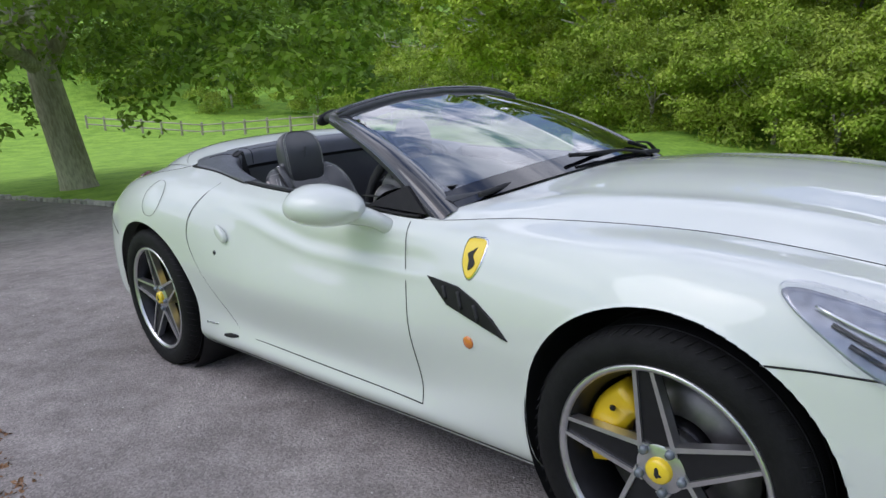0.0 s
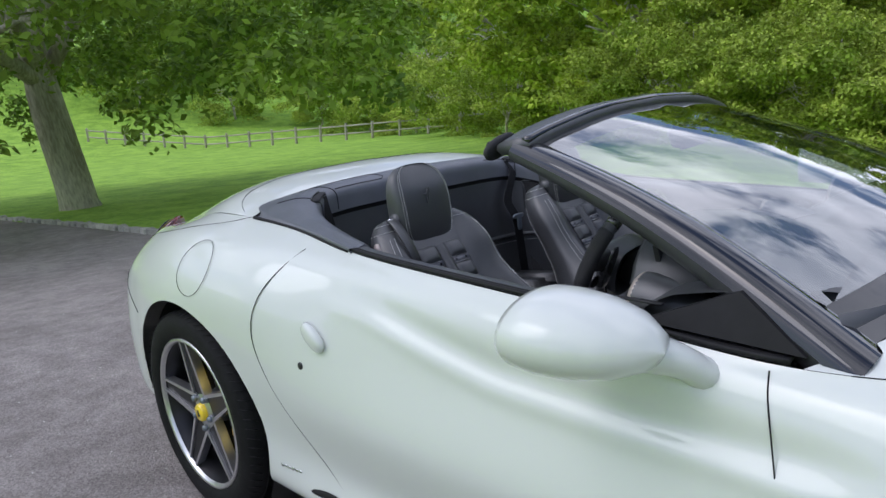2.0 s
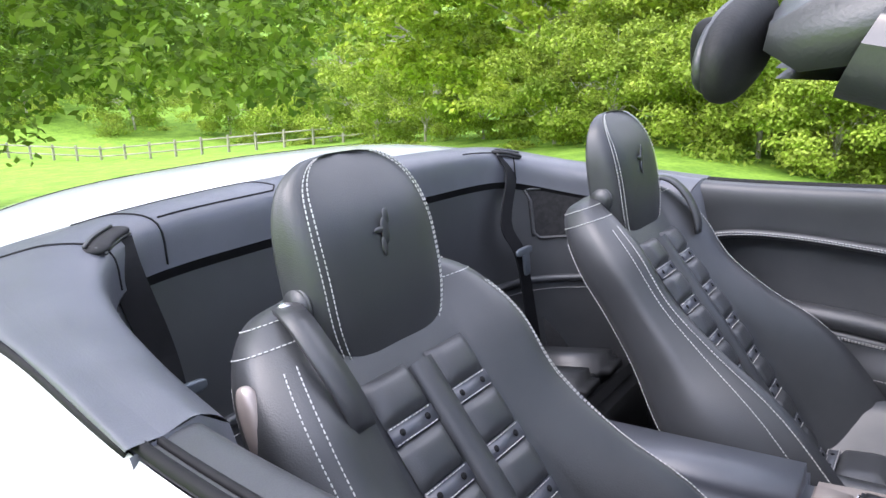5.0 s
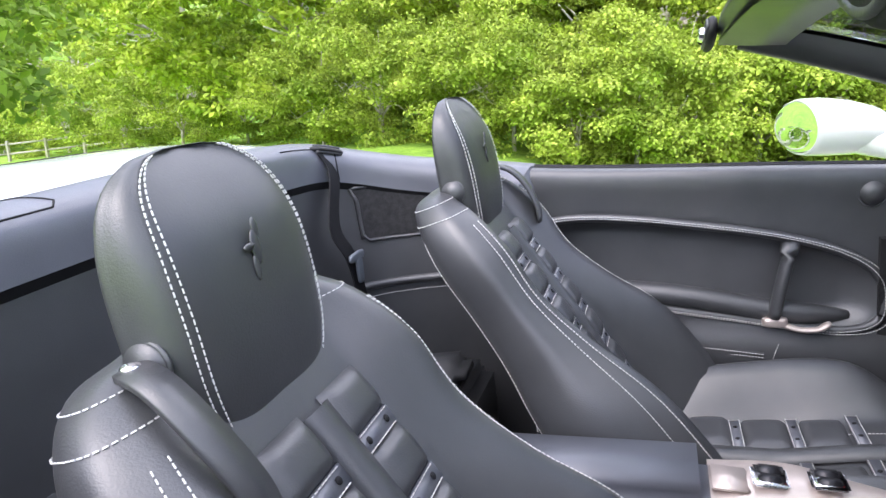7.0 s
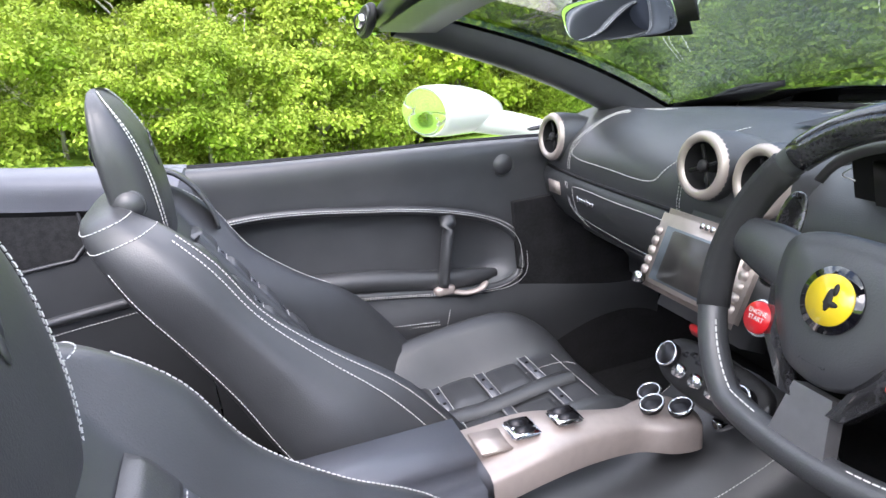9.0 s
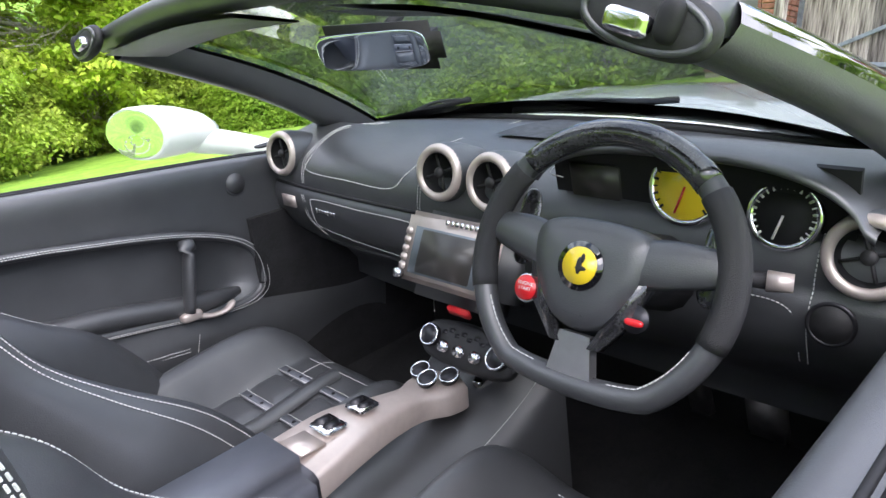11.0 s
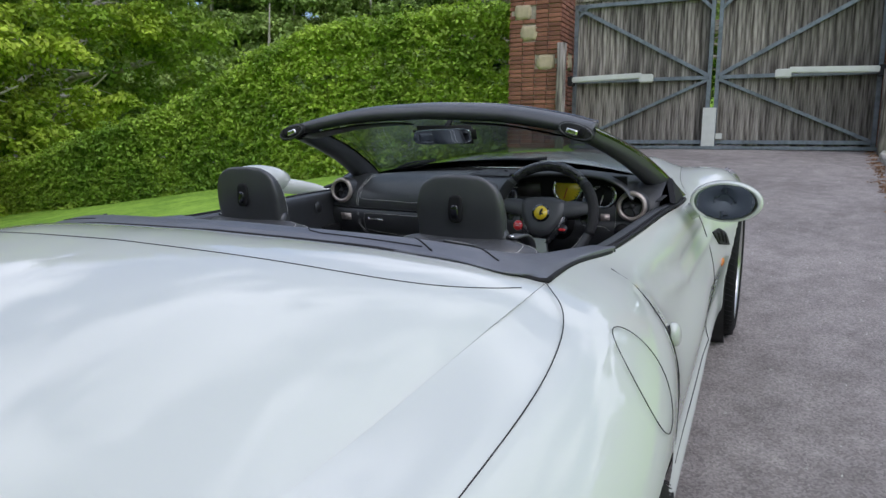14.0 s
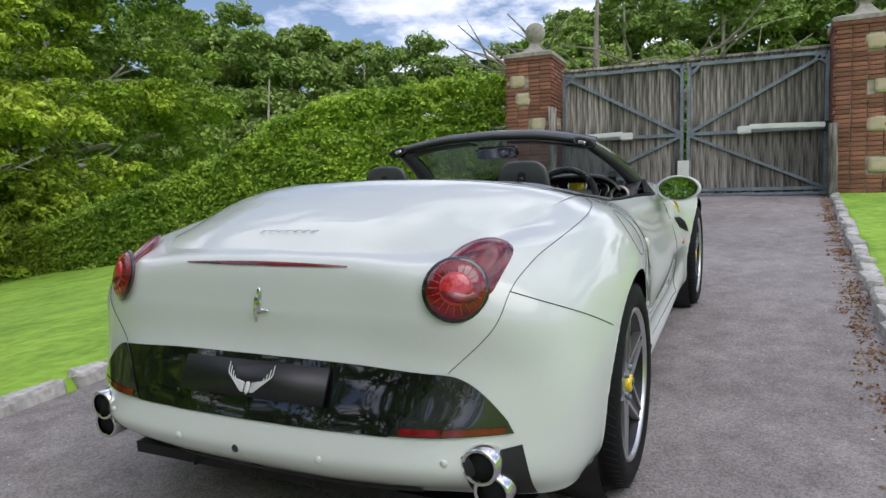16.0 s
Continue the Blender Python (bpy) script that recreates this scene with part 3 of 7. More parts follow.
mid = tree("spring_tree", "light green tree in the wood beside the lawn", polar(90, 24), 12, 5.8, LEAF_LIME, 11, n=800, per=72, size=0.108, low=-0.97, clump=0.48, zc=5.2)
for deg, dist, rot, k in ((80, 22, 50, 0.85), (71, 25, 200, 1.0), (95, 34, 140, 1.2), (85, 33, 260, 1.2), (62, 30, 20, 1.0), (108, 42, 80, 1.5), (127, 52, 160, 1.4), (135, 64, 20, 1.5)):
    x, y = polar(deg, dist)
    o = copy_thing(mid, pose(x, y, ground_z(x, y), 0, 0, rot))
    o.scale = (k, k, k)
shrub_r = np.random.default_rng(21)
shrub = tagged(new("bush"), "loose light green bush in the undergrowth", "bush", "undergrowth")
c = crown_points(shrub_r, (2.6, 2.6, 2.3), 1.6, 420, -0.95)
v, f = leaf_cloud(c, shrub_r.uniform(0.3, 0.55, len(c)), 58, 0.058, 22)
o = new("foliage", cloud_mesh("foliage", v, f, LEAF_BRUSH))
o.parent = shrub
vv, ff = limb_tree(shrub_r, 0.8, 0.06, 1.8, 3.0, 7)
add("stem", vv, ff, BARK, shrub)
first = True
for deg, dist, k in ((62, 34, 1.3), (69, 25, 1.1), (74, 24, 1.1), (79, 20, 0.9), (82, 18, 1.0), (88, 17, 1.1), (93, 19, 0.9), (98, 22, 1.1), (104, 22, 1.0), (109, 24, 1.1), (123, 28, 1.0), (128, 31, 1.1), (132, 36, 1.2), (91, 15, 0.8), (96, 14.5, 0.75), (101, 15.5, 0.85), (106, 16.5, 0.8), (112, 18, 0.9), (117, 20, 0.9), (136, 44, 1.5), (140, 56, 1.7), (144, 62, 1.6), (151, 66, 1.8), (158, 72, 1.8)):
    x, y = polar(deg, dist)
    m = pose(x, y, ground_z(x, y), 0, 0, deg * 37 % 360)
    if first:
        shrub.matrix_basis, first = m, False
        o = shrub
    else:
        o = copy_thing(shrub, m)
    o.scale = (k, k, k * 1.05)

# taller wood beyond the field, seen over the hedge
wood = tree("wood_tree", "tall tree at the edge of the far wood", (50.0, 46.0), 17, 6.5, LEAF_FAR_HAZE, 14, n=620, per=70, size=0.19, low=-0.97, clump=0.75, zc=8.0)
for deg, dist, rot, k in ((-6, 40, 10, 0.75), (-1, 44, 60, 0.8), (3, 38, 100, 0.7), (7, 46, 250, 0.85), (10.5, 40, 190, 0.72), (14, 48, 330, 0.85), (18, 52, 15, 0.8), (22, 62, 40, 0.8), (25.5, 58, 90, 0.95), (29, 60, 150, 0.9), (32, 54, 210, 0.85), (35, 60, 20, 1.05), (38, 55, 300, 1.0), (41, 60, 120, 1.1), (44, 57, 75, 1.05), (48, 66, 10, 1.2), (54, 70, 200, 1.2)):
    x, y = polar(deg, dist, -3.6, -1.3)
    o = copy_thing(wood, pose(x, y, ground_z(x, y), 0, 0, rot))
    o.scale = (k, k, k)

# far woods on the hill, one mass; their haze is only leaf colour
far_c, far_r = [], []
frng = np.random.default_rng(31)
for i in range(230):
    deg, dist = frng.uniform(-45, 185), frng.uniform(75, 150)
    if 33 < deg < 41 and dist < 95:
        continue
    x, y = polar(deg, dist)
    h = frng.uniform(10, 17)
    pts = crown_points(frng, (h * 0.34, h * 0.34, h * 0.5), h * 0.5, 46, -0.9)
    far_c.append(pts + np.array([x, y, ground_z(x, y)]))
    far_r.append(np.full(len(pts), h * 0.11))
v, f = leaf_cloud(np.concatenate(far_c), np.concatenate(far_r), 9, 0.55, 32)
woods = tagged(new("far_woods", cloud_mesh("far_woods", v, f, LEAF_FAR_HAZE)), "green woodland on the far hillside, haze mixed into its leaf colour", "woodland", kind="stuff")


def hedge_top(y):
    return float(np.interp(y, [3.3, 8.0, 9.8, 11.7, 13.5, 18.0, 22.0, 27.0], [3.72, 3.5, 3.2, 2.4, 1.75, 0.65, 0.15, -0.25]))


hr = np.random.default_rng(41)
hw = []
for i in range(10500):
    y = hr.uniform(3.35, 26.0)
    x = 9.9 + 0.25 * math.sin(y * 0.7)
    top, foot = hedge_top(y), ground_z(x, y) - 0.1
    u = hr.uniform()
    sprig = 0.22 if hr.uniform() < 0.05 else 0.0
    if u < 0.62:
        hw.append((x + hr.uniform(-0.18, 0.12), y, foot + (top - foot) * hr.uniform(0, 1)))
    elif u < 0.92:
        hw.append((x + hr.uniform(0.0, 1.6), y, top + hr.uniform(-0.16, 0.08) + sprig))
    else:
        hw.append((x + hr.uniform(0.1, 1.4), y, foot + (top - foot) * hr.uniform(0, 1)))
hw = np.array(hw)
v, f = leaf_cloud(hw, hr.uniform(0.11, 0.22, len(hw)), 24, 0.05, 42)
hedge = tagged(new("hedge", cloud_mesh("hedge", v, f, LEAF_HEDGE)), "clipped hornbeam hedge rising towards the gate", "hedge", kind="stuff")

# leaf litter swept against the right kerb, grit on the drive
lr = np.random.default_rng(45)
lx = lr.uniform(-6.0, 9.3, 420)
lc = np.array([(x, kerb_r(x) + 0.04 + abs(lr.normal()) * 0.055, 0) for x in lx])
lc[:, 2] = [ground_z(p[0], p[1]) + 0.006 for p in lc]
v, f = leaf_cloud(lc, np.full(len(lc), 0.06), 10, 0.012, 46, 0.05)
tagged(new("leaf_litter", cloud_mesh("leaf_litter", v, f, LEAF_LITTER)), "brown dry leaves gathered along the kerb", "leaf litter", kind="stuff")
gx = lr.uniform(-9.0, 8.5, 1500)
gy = lr.uniform(-1.85, 1.9, 1500)
gc = np.array([(x, y, ground_z(x, y) + 0.012 * math.cos(y / 2.02 * 1.57) + 0.002) for x, y in zip(gx, gy)])
v, f = leaf_cloud(gc, np.full(len(gc), 0.004), 2, 0.006, 47, 0.3)
tagged(new("grit", cloud_mesh("grit", v, f, STONE)), "loose pale grit on the tarmac", "grit", kind="stuff")

# bare tree and dark conifer behind the gate
brng = np.random.default_rng(51)
bx, by = 23.0, 4.6
V, F = limb_tree(brng, 3.2, 0.30, 8.0, 9.0, 34)
bare = tagged(new("bare_tree"), "leafless spreading tree behind the gate", "tree")
add("trunk", V, F, DEADWOOD, bare)
bare.matrix_basis = pose(bx, by, ground_z(bx, by))
for k, (dx, dy, h, r, lf) in enumerate(((46, 18.5, 12.5, 1.4, LEAF_DARK), (55, 1, 15.5, 7, LEAF_OAK), (44, -9, 13, 5.5, LEAF_OAK), (52, 30, 12, 4.5, LEAF_OAK), (58, 12, 17, 6.0, LEAF_OAK), (30, -14, 11, 5.0, LEAF_LIME), (40, 33, 11, 4, LEAF_FAR_HAZE), (34, 30, 12, 5, LEAF_FAR_HAZE), (50, 20, 15.5, 3.6, LEAF_OAK), (42, -2, 12.5, 4.5, LEAF_FAR_HAZE))):
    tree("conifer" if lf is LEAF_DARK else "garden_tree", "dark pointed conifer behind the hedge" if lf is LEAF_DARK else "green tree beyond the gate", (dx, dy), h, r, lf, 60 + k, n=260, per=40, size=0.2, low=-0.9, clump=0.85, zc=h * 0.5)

# post and rail fence across the lawn
fence = tagged(new("fence"), "low weathered post and rail fence across the lawn", "fence")
PALEWOOD = mat("silvered_fence_wood", (0.34, 0.31, 0.26), 0.9, color2=(0.52, 0.48, 0.41), scale=12, bump=0.4, bscale=60)
fa, fb = Vector((-56.0, 17.0, 0)), Vector((-23.5, 29.6, 0))
N = 19
fp = []
for i in range(N):
    p = fa.lerp(fb, i / (N - 1))
    p.z = ground_z(p.x, p.y)
    fp.append(p)
    o = part("post", box((0.13, 0.13, 1.25), (0, 0, 0.5)), PALEWOOD, fence, smooth=False)
    o.matrix_basis = Matrix.Translation(p)
for i in range(N - 1):
    for h in (0.45, 0.95):
        v, f = tube([fp[i] + Vector((0, 0, h)), fp[i + 1] + Vector((0, 0, h))], 0.055, 6)
        add("rail", v, f, PALEWOOD, fence)


# ---- the car: body ----
car = tagged(new("convertible_car"), "white open-top sports car with black leather cabin, roof down", "car")
car.matrix_basis = SLOPE

# level curves from rear centre round the side to front centre
BODY = [
    [(-2.14, 0, .27), (-2.13, .30, .27), (-2.08, .56, .27), (-1.95, .82, .25), (-1.70, .86, .22), (-1.335, .87, .20), (-.95, .84, .17), (-.60, .83, .165), (0, .82, .16), (.45, .81, .16), (.85, .82, .17), (1.335, .85, .20), (1.75, .83, .18), (2.02, .72, .17), (2.22, .42, .16), (2.28, 0, .16)],
    [(-2.24, 0, .36), (-2.23, .30, .36), (-2.18, .60, .36), (-1.99, .845, .33), (-1.70, .905, .30), (-1.335, .91, .27), (-.95, .895, .24), (-.60, .885, .235), (0, .875, .23), (.45, .865, .23), (.85, .865, .24), (1.335, .90, .27), (1.75, .87, .27), (2.06, .74, .25), (2.27, .43, .24), (2.33, 0, .24)],
    [(-2.225, 0, .45), (-2.215, .30, .45), (-2.165, .60, .45), (-1.98, .855, .45), (-1.70, .925, .45), (-1.335, .935, .45), (-.95, .90, .40), (-.60, .865, .34), (0, .85, .33), (.45, .845, .33), (.85, .870, .40), (1.335, .93, .45), (1.75, .885, .42), (2.05, .73, .40), (2.26, .42, .38), (2.31, 0, .38)],
    [(-2.135, 0, .64), (-2.13, .30, .637), (-2.10, .60, .620), (-1.97, .85, .605), (-1.70, .93, .62), (-1.335, .95, .63), (-.95, .92, .60), (-.60, .895, .53), (0, .885, .52), (.45, .87, .52), (.85, .885, .56), (1.335, .94, .60), (1.75, .88, .55), (2.02, .71, .52), (2.20, .41, .50), (2.25, 0, .50)],
    [(-2.12, 0, .77), (-2.11, .30, .77), (-2.09, .60, .765), (-1.965, .815, .77), (-1.70, .905, .79), (-1.335, .945, .80), (-.95, .915, .79), (-.60, .855, .72), (0, .832, .68), (.45, .842, .68), (.85, .868, .70), (1.335, .925, .72), (1.75, .855, .68), (1.98, .68, .61), (2.13, .39, .58), (2.18, 0, .57)],
    [(-2.095, 0, .895), (-2.085, .29, .89), (-2.06, .55, .875), (-1.92, .70, .895), (-1.70, .80, .915), (-1.335, .86, .935), (-.95, .83, .91), (-.60, .80, .85), (0, .80, .82), (.45, .80, .80), (.85, .80, .815), (1.335, .82, .835), (1.75, .77, .775), (1.93, .62, .68), (2.06, .36, .64), (2.10, 0, .625)],
    [(-2.03, 0, .925), (-2.02, .27, .92), (-1.96, .48, .91), (-1.85, .60, .925), (-1.70, .65, .945), (-1.335, .72, 1.0), (-.95, .705, .965), (-.60, .725, .915), (0, .745, .88), (.45, .755, .848), (.85, .68, .862), (1.335, .62, .85), (1.75, .56, .785), (1.90, .48, .715), (2.0, .30, .68), (2.03, 0, .67)],
]
CTRL = np.array(BODY).transpose(1, 0, 2)          # station, level, xyz


def body_point(s, v, side=-1, out=0.0):
    """A point of the body side at station s (0 rear, 15 front) and level v (0 sill, 6 top)."""
    col = catmull(CTRL, np.array([s]))[0]
    p = catmull(col, np.array([v]))[0]
    if out:
        a = catmull(catmull(CTRL, np.array([s + 0.02]))[0], np.array([v]))[0] - p
        b = catmull(col, np.array([v + 0.02]))[0] - p
        nrm = np.cross(b, a)
        nrm /= np.linalg.norm(nrm) + 1e-9
        if nrm[1] < 0 and abs(nrm[1]) > 0.05:
            nrm = -nrm
        p = p + nrm * out
    return Vector((p[0], side * p[1], p[2]))


SS, VV = np.linspace(0, 15, 301), np.linspace(0, 6, 145)
DENSE = np.stack([catmull(c, VV) for c in catmull(CTRL, SS)])
# fair the lines between the stations
fade_ = np.clip(np.minimum(np.arange(301) - 84, 178 - np.arange(301)) / 24.0, 0, 1)[:, None, None]
for _ in range(6):
    soft_ = DENSE.copy()
    soft_[4:-4] = sum(DENSE[4 + k:301 - 4 + k] for k in range(-4, 5)) / 9
    DENSE[..., 1:] += (fade_ * (soft_ - DENSE))[..., 1:]
# the scallop pressed into the door: a hollow above a crease that falls towards the front
zc_ = np.interp(DENSE[..., 0], [-0.75, -0.5, -0.3, -0.1, 0.2, 0.55], [0.835, 0.795, 0.75, 0.712, 0.697, 0.70])
win_ = np.clip((DENSE[..., 0] + 0.72) / 0.35, 0, 1) * np.clip((0.62 - DENSE[..., 0]) / 0.12, 0, 1) * (DENSE[..., 1] > 0.6)
dz_ = DENSE[..., 2] - zc_
DENSE[..., 1] += win_ * (-0.010 * np.exp(-((dz_ - 0.036) / 0.030) ** 2) + 0.006 * np.exp(-((dz_ + 0.006) / 0.022) ** 2))


def on_side(x, z, side=-1, out=0.004):
    """The point of the car's flank at length x and height z, moved outwards."""
    flat = DENSE[50:280]
    d = (flat[..., 0] - x) ** 2 + (flat[..., 2] - z) ** 2 + np.where(flat[..., 1] < 0.6, 9, 0)
    i, j = np.unravel_index(np.argmin(d), d.shape)
    s, v = SS[i + 50], VV[j]
    for _ in range(4):
        p, a, b = body_point(s, v), body_point(s + 0.02, v), body_point(s, v + 0.02)
        J = np.array([[(a.x - p.x) / 0.02, (b.x - p.x) / 0.02], [(a.z - p.z) / 0.02, (b.z - p.z) / 0.02]])
        if abs(np.linalg.det(J)) < 1e-5:
            break
        ds, dv = np.linalg.solve(J, [x - p.x, z - p.z])
        s, v = s + max(-0.1, min(0.1, ds)), min(6.0, max(0.0, v + max(-0.1, min(0.1, dv))))
    return body_point(s, v, side, out)


ARCHES = ((1.335, 0.350, 0.392), (-1.335, 0.355, 0.395))


def flank(side):
    """One flank with the wheel arches cut out."""
    G = DENSE.copy()
    G[..., 1] *= side
    nu, nv = G.shape[:2]
    inside = np.zeros((nu, nv), bool)
    for ax, az, R in ARCHES:
        dx, dz = G[..., 0] - ax, G[..., 2] - az
        r = np.hypot(dx, dz)
        near = (r < R) & (np.abs(G[..., 1]) > 0.55)
        inside |= near
    P = G.copy()
    for ax, az, R in ARCHES:
        dx, dz = G[..., 0] - ax, G[..., 2] - az
        r = np.hypot(dx, dz) + 1e-9
        near = (r < R) & (np.abs(G[..., 1]) > 0.55)
        k = np.where(near, R / r, 1.0)
        P[..., 0] = np.where(near, ax + dx * k, P[..., 0])
        P[..., 2] = np.where(near, az + dz * k, P[..., 2])
    fs = []
    for i in range(nu - 1):
        for j in range(nv - 1):
            if inside[i, j] and inside[i + 1, j] and inside[i, j + 1] and inside[i + 1, j + 1]:
                continue
            q = (i * nv + j, i * nv + j + 1, (i + 1) * nv + j + 1, (i + 1) * nv + j)
            fs.append(q if side < 0 else q[::-1])
    return P.reshape(-1, 3), fs


for side in (-1, 1):
    add("body_side", *flank(side), PAINT, car)


def coons(side_edge, end_a, end_b, crown, nu=60, nv=61, side=None):
    """A surface between a mirrored long edge and two cross edges (each from the middle outwards)."""
    E = np.array(side_edge)                       # from end_a's corner to end_b's corner
    A, B = np.array(end_a), np.array(end_b)       # centre -> corner
    u = np.linspace(0, 1, nu)
    E = np.stack([np.interp(u * (len(E) - 1), range(len(E)), E[:, k]) for k in range(3)], 1)
    a = np.linspace(-1, 1, nv)
    def cross(C):
        C = np.stack([np.interp(np.abs(a) * (len(C) - 1), range(len(C)), C[:, k]) for k in range(3)], 1)
        C[:, 1] *= np.sign(a)
        return C
    CA, CB = cross(A), cross(B)
    out = np.zeros((nu, nv, 3))
    for j, t in enumerate(a):
        wgt = (t + 1) / 2
        L, R = E.copy(), E.copy()
        L[:, 1] *= -1
        ruled_u = L * (1 - wgt) + R * wgt
        ruled_v = CA[j] * (1 - u)[:, None] + CB[j] * u[:, None]
        bil = ((L[0] * (1 - wgt) + R[0] * wgt) * (1 - u)[:, None] + (L[-1] * (1 - wgt) + R[-1] * wgt) * u[:, None])
        out[:, j] = ruled_u + ruled_v - bil
    out[..., 2] += crown(u[:, None], a[None, :])
    return out.reshape(-1, 3), grid_faces(nu, nv)


def g_line(s0, s1, n=60, v=6):
    return [(p.x, -p.y, p.z) for p in (body_point(s, v) for s in np.linspace(s0, s1, n))]


COWL = [tuple(p) for p in spline([(.665, 0, .925), (.66, .25, .918), (.61, .50, .895), (.545, .66, .875), (.47, .754, .849)], 40)]
hood_pts, hood_f = coons(g_line(9.05, 13), COWL, g_line(15, 13, 40), lambda u, a: 0.035 * np.sin(np.pi * np.clip(u, 0, 1)) * (1 - a ** 2) + 0.012 * np.exp(-((np.abs(a) - 0.62) / 0.12) ** 2) * np.sin(np.pi * u))
add("bonnet", hood_pts, hood_f, PAINT, car)
TON = [tuple(p) for p in spline([(-1.22, 0, 1.05), (-1.215, .35, 1.043), (-1.195, .54, 1.026), (-1.175, .64, 1.008), (-1.15, .713, .987)], 40)]
s_t = 5 + 0.185 / 0.385
deck_pts, deck_f = coons(g_line(s_t, 3), TON, g_line(0, 3, 40), lambda u, a: 0.05 * np.sin(np.pi * np.clip(u, 0, 1) ** 0.75) * (1 - a ** 2))
add("boot_lid", deck_pts, [q[::-1] for q in deck_f], PAINT, car)
# floor pan
part("floor_pan", box((4.0, 1.5, 0.04), (0, 0, 0.17)), DARK, car, smooth=False)


# ---- windscreen ----
HEAD = [(-.155, 0, 1.243), (-.16, .25, 1.232), (-.175, .44, 1.203), (-.185, .545, 1.178)]
WB = [(.655, 0, .930), (.65, .25, .923), (.60, .50, .900), (.53, .70, .868)]


def screen_point(u, a, out=0.0):
    """u: 0 base to 1 top; a: -1 right to 1 left."""
    b = spline(WB, 41)[int(round(abs(a) * 40))]
    t = spline(HEAD, 41)[int(round(abs(a) * 40))]
    p = b + (t - b) * u
    bow = 0.03 * math.sin(math.pi * u)
    return Vector((p[0] + (bow + out) * 0.5, math.copysign(p[1], a), p[2] + (bow + out) * 0.86))


nu, nv = 21, 61
glass = add("windscreen", [screen_point(u, a) for u in np.linspace(0, 1, nu) for a in np.linspace(-1, 1, nv)], grid_faces(nu, nv), GLASS, car, "raked clear windscreen")
glass.visible_shadow = False
PILLAR = [(-.050, .007), (-.020, .012), (.010, .008), (.030, -.006), (.036, -.026), (.026, -.048), (.002, -.062), (-.028, -.056), (-.046, -.030), (-.052, -.002)]


def pillar_strip(side, first, last, n=26):
    """Part of the windscreen pillar's skin, between two corners of its section."""
    vs = []
    for u in np.linspace(-0.03, 1.03, n):
        p = screen_point(u, side)
        k = 1.22 - 0.42 * u
        sec_ = spline([(a, b, 0) for a, b in PILLAR[first:last + 1]], 14)
        for a, b, _ in sec_:
            vs.append(p + Vector((0.5 * b, side * a, 0.86 * b)) * k)
    return vs, grid_faces(n, 14, side < 0)


for side in (-1, 1):
    add("a_pillar", *pillar_strip(side, 0, 4), GLOSS_BLACK, car, "gloss black windscreen pillar")


def ell(size, at=(0, 0, 0), m=None, nu=18, nv=28, power=1.0):
    """An ellipsoid (power < 1: boxier) as verts and faces."""
    def sg(v, p):
        return math.copysign(abs(v) ** p, v)
    vs = []
    for i in range(nu + 1):
        t = -math.pi / 2 + math.pi * i / nu
        for j in range(nv):
            a = 2 * math.pi * j / nv
            p = Vector((size[0] * sg(math.cos(t), power) * sg(math.cos(a), power), size[1] * sg(math.cos(t), power) * sg(math.sin(a), power), size[2] * sg(math.sin(t), power)))
            vs.append((m @ p if m else p + Vector(at)))
    fs = [(i * nv + j, i * nv + (j + 1) % nv, (i + 1) * nv + (j + 1) % nv, (i + 1) * nv + j) for i in range(nu) for j in range(nv)]
    return vs, fs


def join(*pieces):
    V, F = [], []
    for v, f in pieces:
        o = len(V)
        V += [tuple(map(float, p)) for p in v]
        F += [tuple(i + o for i in q) for q in f]
    return V, F


def moved(vf, m):
    return [m @ Vector(tuple(map(float, p))) for p in vf[0]], vf[1]


def disc(r, h, m, segs=28, r2=None):
    """A short solid cylinder along local z, from 0 to h, placed by m."""
    return moved(lathe([(0.0005, 0), (r, 0), (r2 or r, h), (0.0005, h)], "z", segs), m)


def ring(r, w, m, segs=32):
    return moved(lathe([(r + w * math.cos(a), w * math.sin(a)) for a in np.linspace(0, 2 * math.pi, 9)], "z", segs), m)


def stitch(points, parent, label="", dash=0.0042, gap=0.0022, r=0.00085, name="stitching"):
    """A row of separate thread stitches along a line."""
    P = [Vector(tuple(map(float, p))) for p in points]
    V, F = [], []
    pos, i, carry = 0.0, 0, 0.0
    lens = [(P[k + 1] - P[k]).length for k in range(len(P) - 1)]
    total = sum(lens)
    cum = [0.0]
    for l in lens:
        cum.append(cum[-1] + l)
    def at(d):
        k = min(len(lens) - 1, max(0, int(np.searchsorted(cum, d) - 1)))
        return P[k].lerp(P[k + 1], (d - cum[k]) / max(1e-9, lens[k]))
    while pos + dash < total:
        v, f = tube([at(pos), at(pos + dash)], r, 4)
        o = len(V)
        V += v
        F += [tuple(q + o for q in g) for g in f]
        pos += dash + gap
    return add(name, V, F, STITCH, parent, label, smooth=False)


def frame_m(origin, z, x):
    z = Vector(z).normalized()
    x = Vector(x)
    x = (x - z * x.dot(z)).normalized()
    y = z.cross(x)
    return Matrix.Translation(origin) @ Matrix((x, y, z)).transposed().to_4x4()


# header rail with its padded inner side, latches and visors
def header_pt(a, back=0.0, down=0.0):
    t = spline(HEAD, 41)[int(round(abs(a) * 40))]
    return Vector((t[0] - back, math.copysign(t[1], a) * (1 + 0.03), t[2] - down))


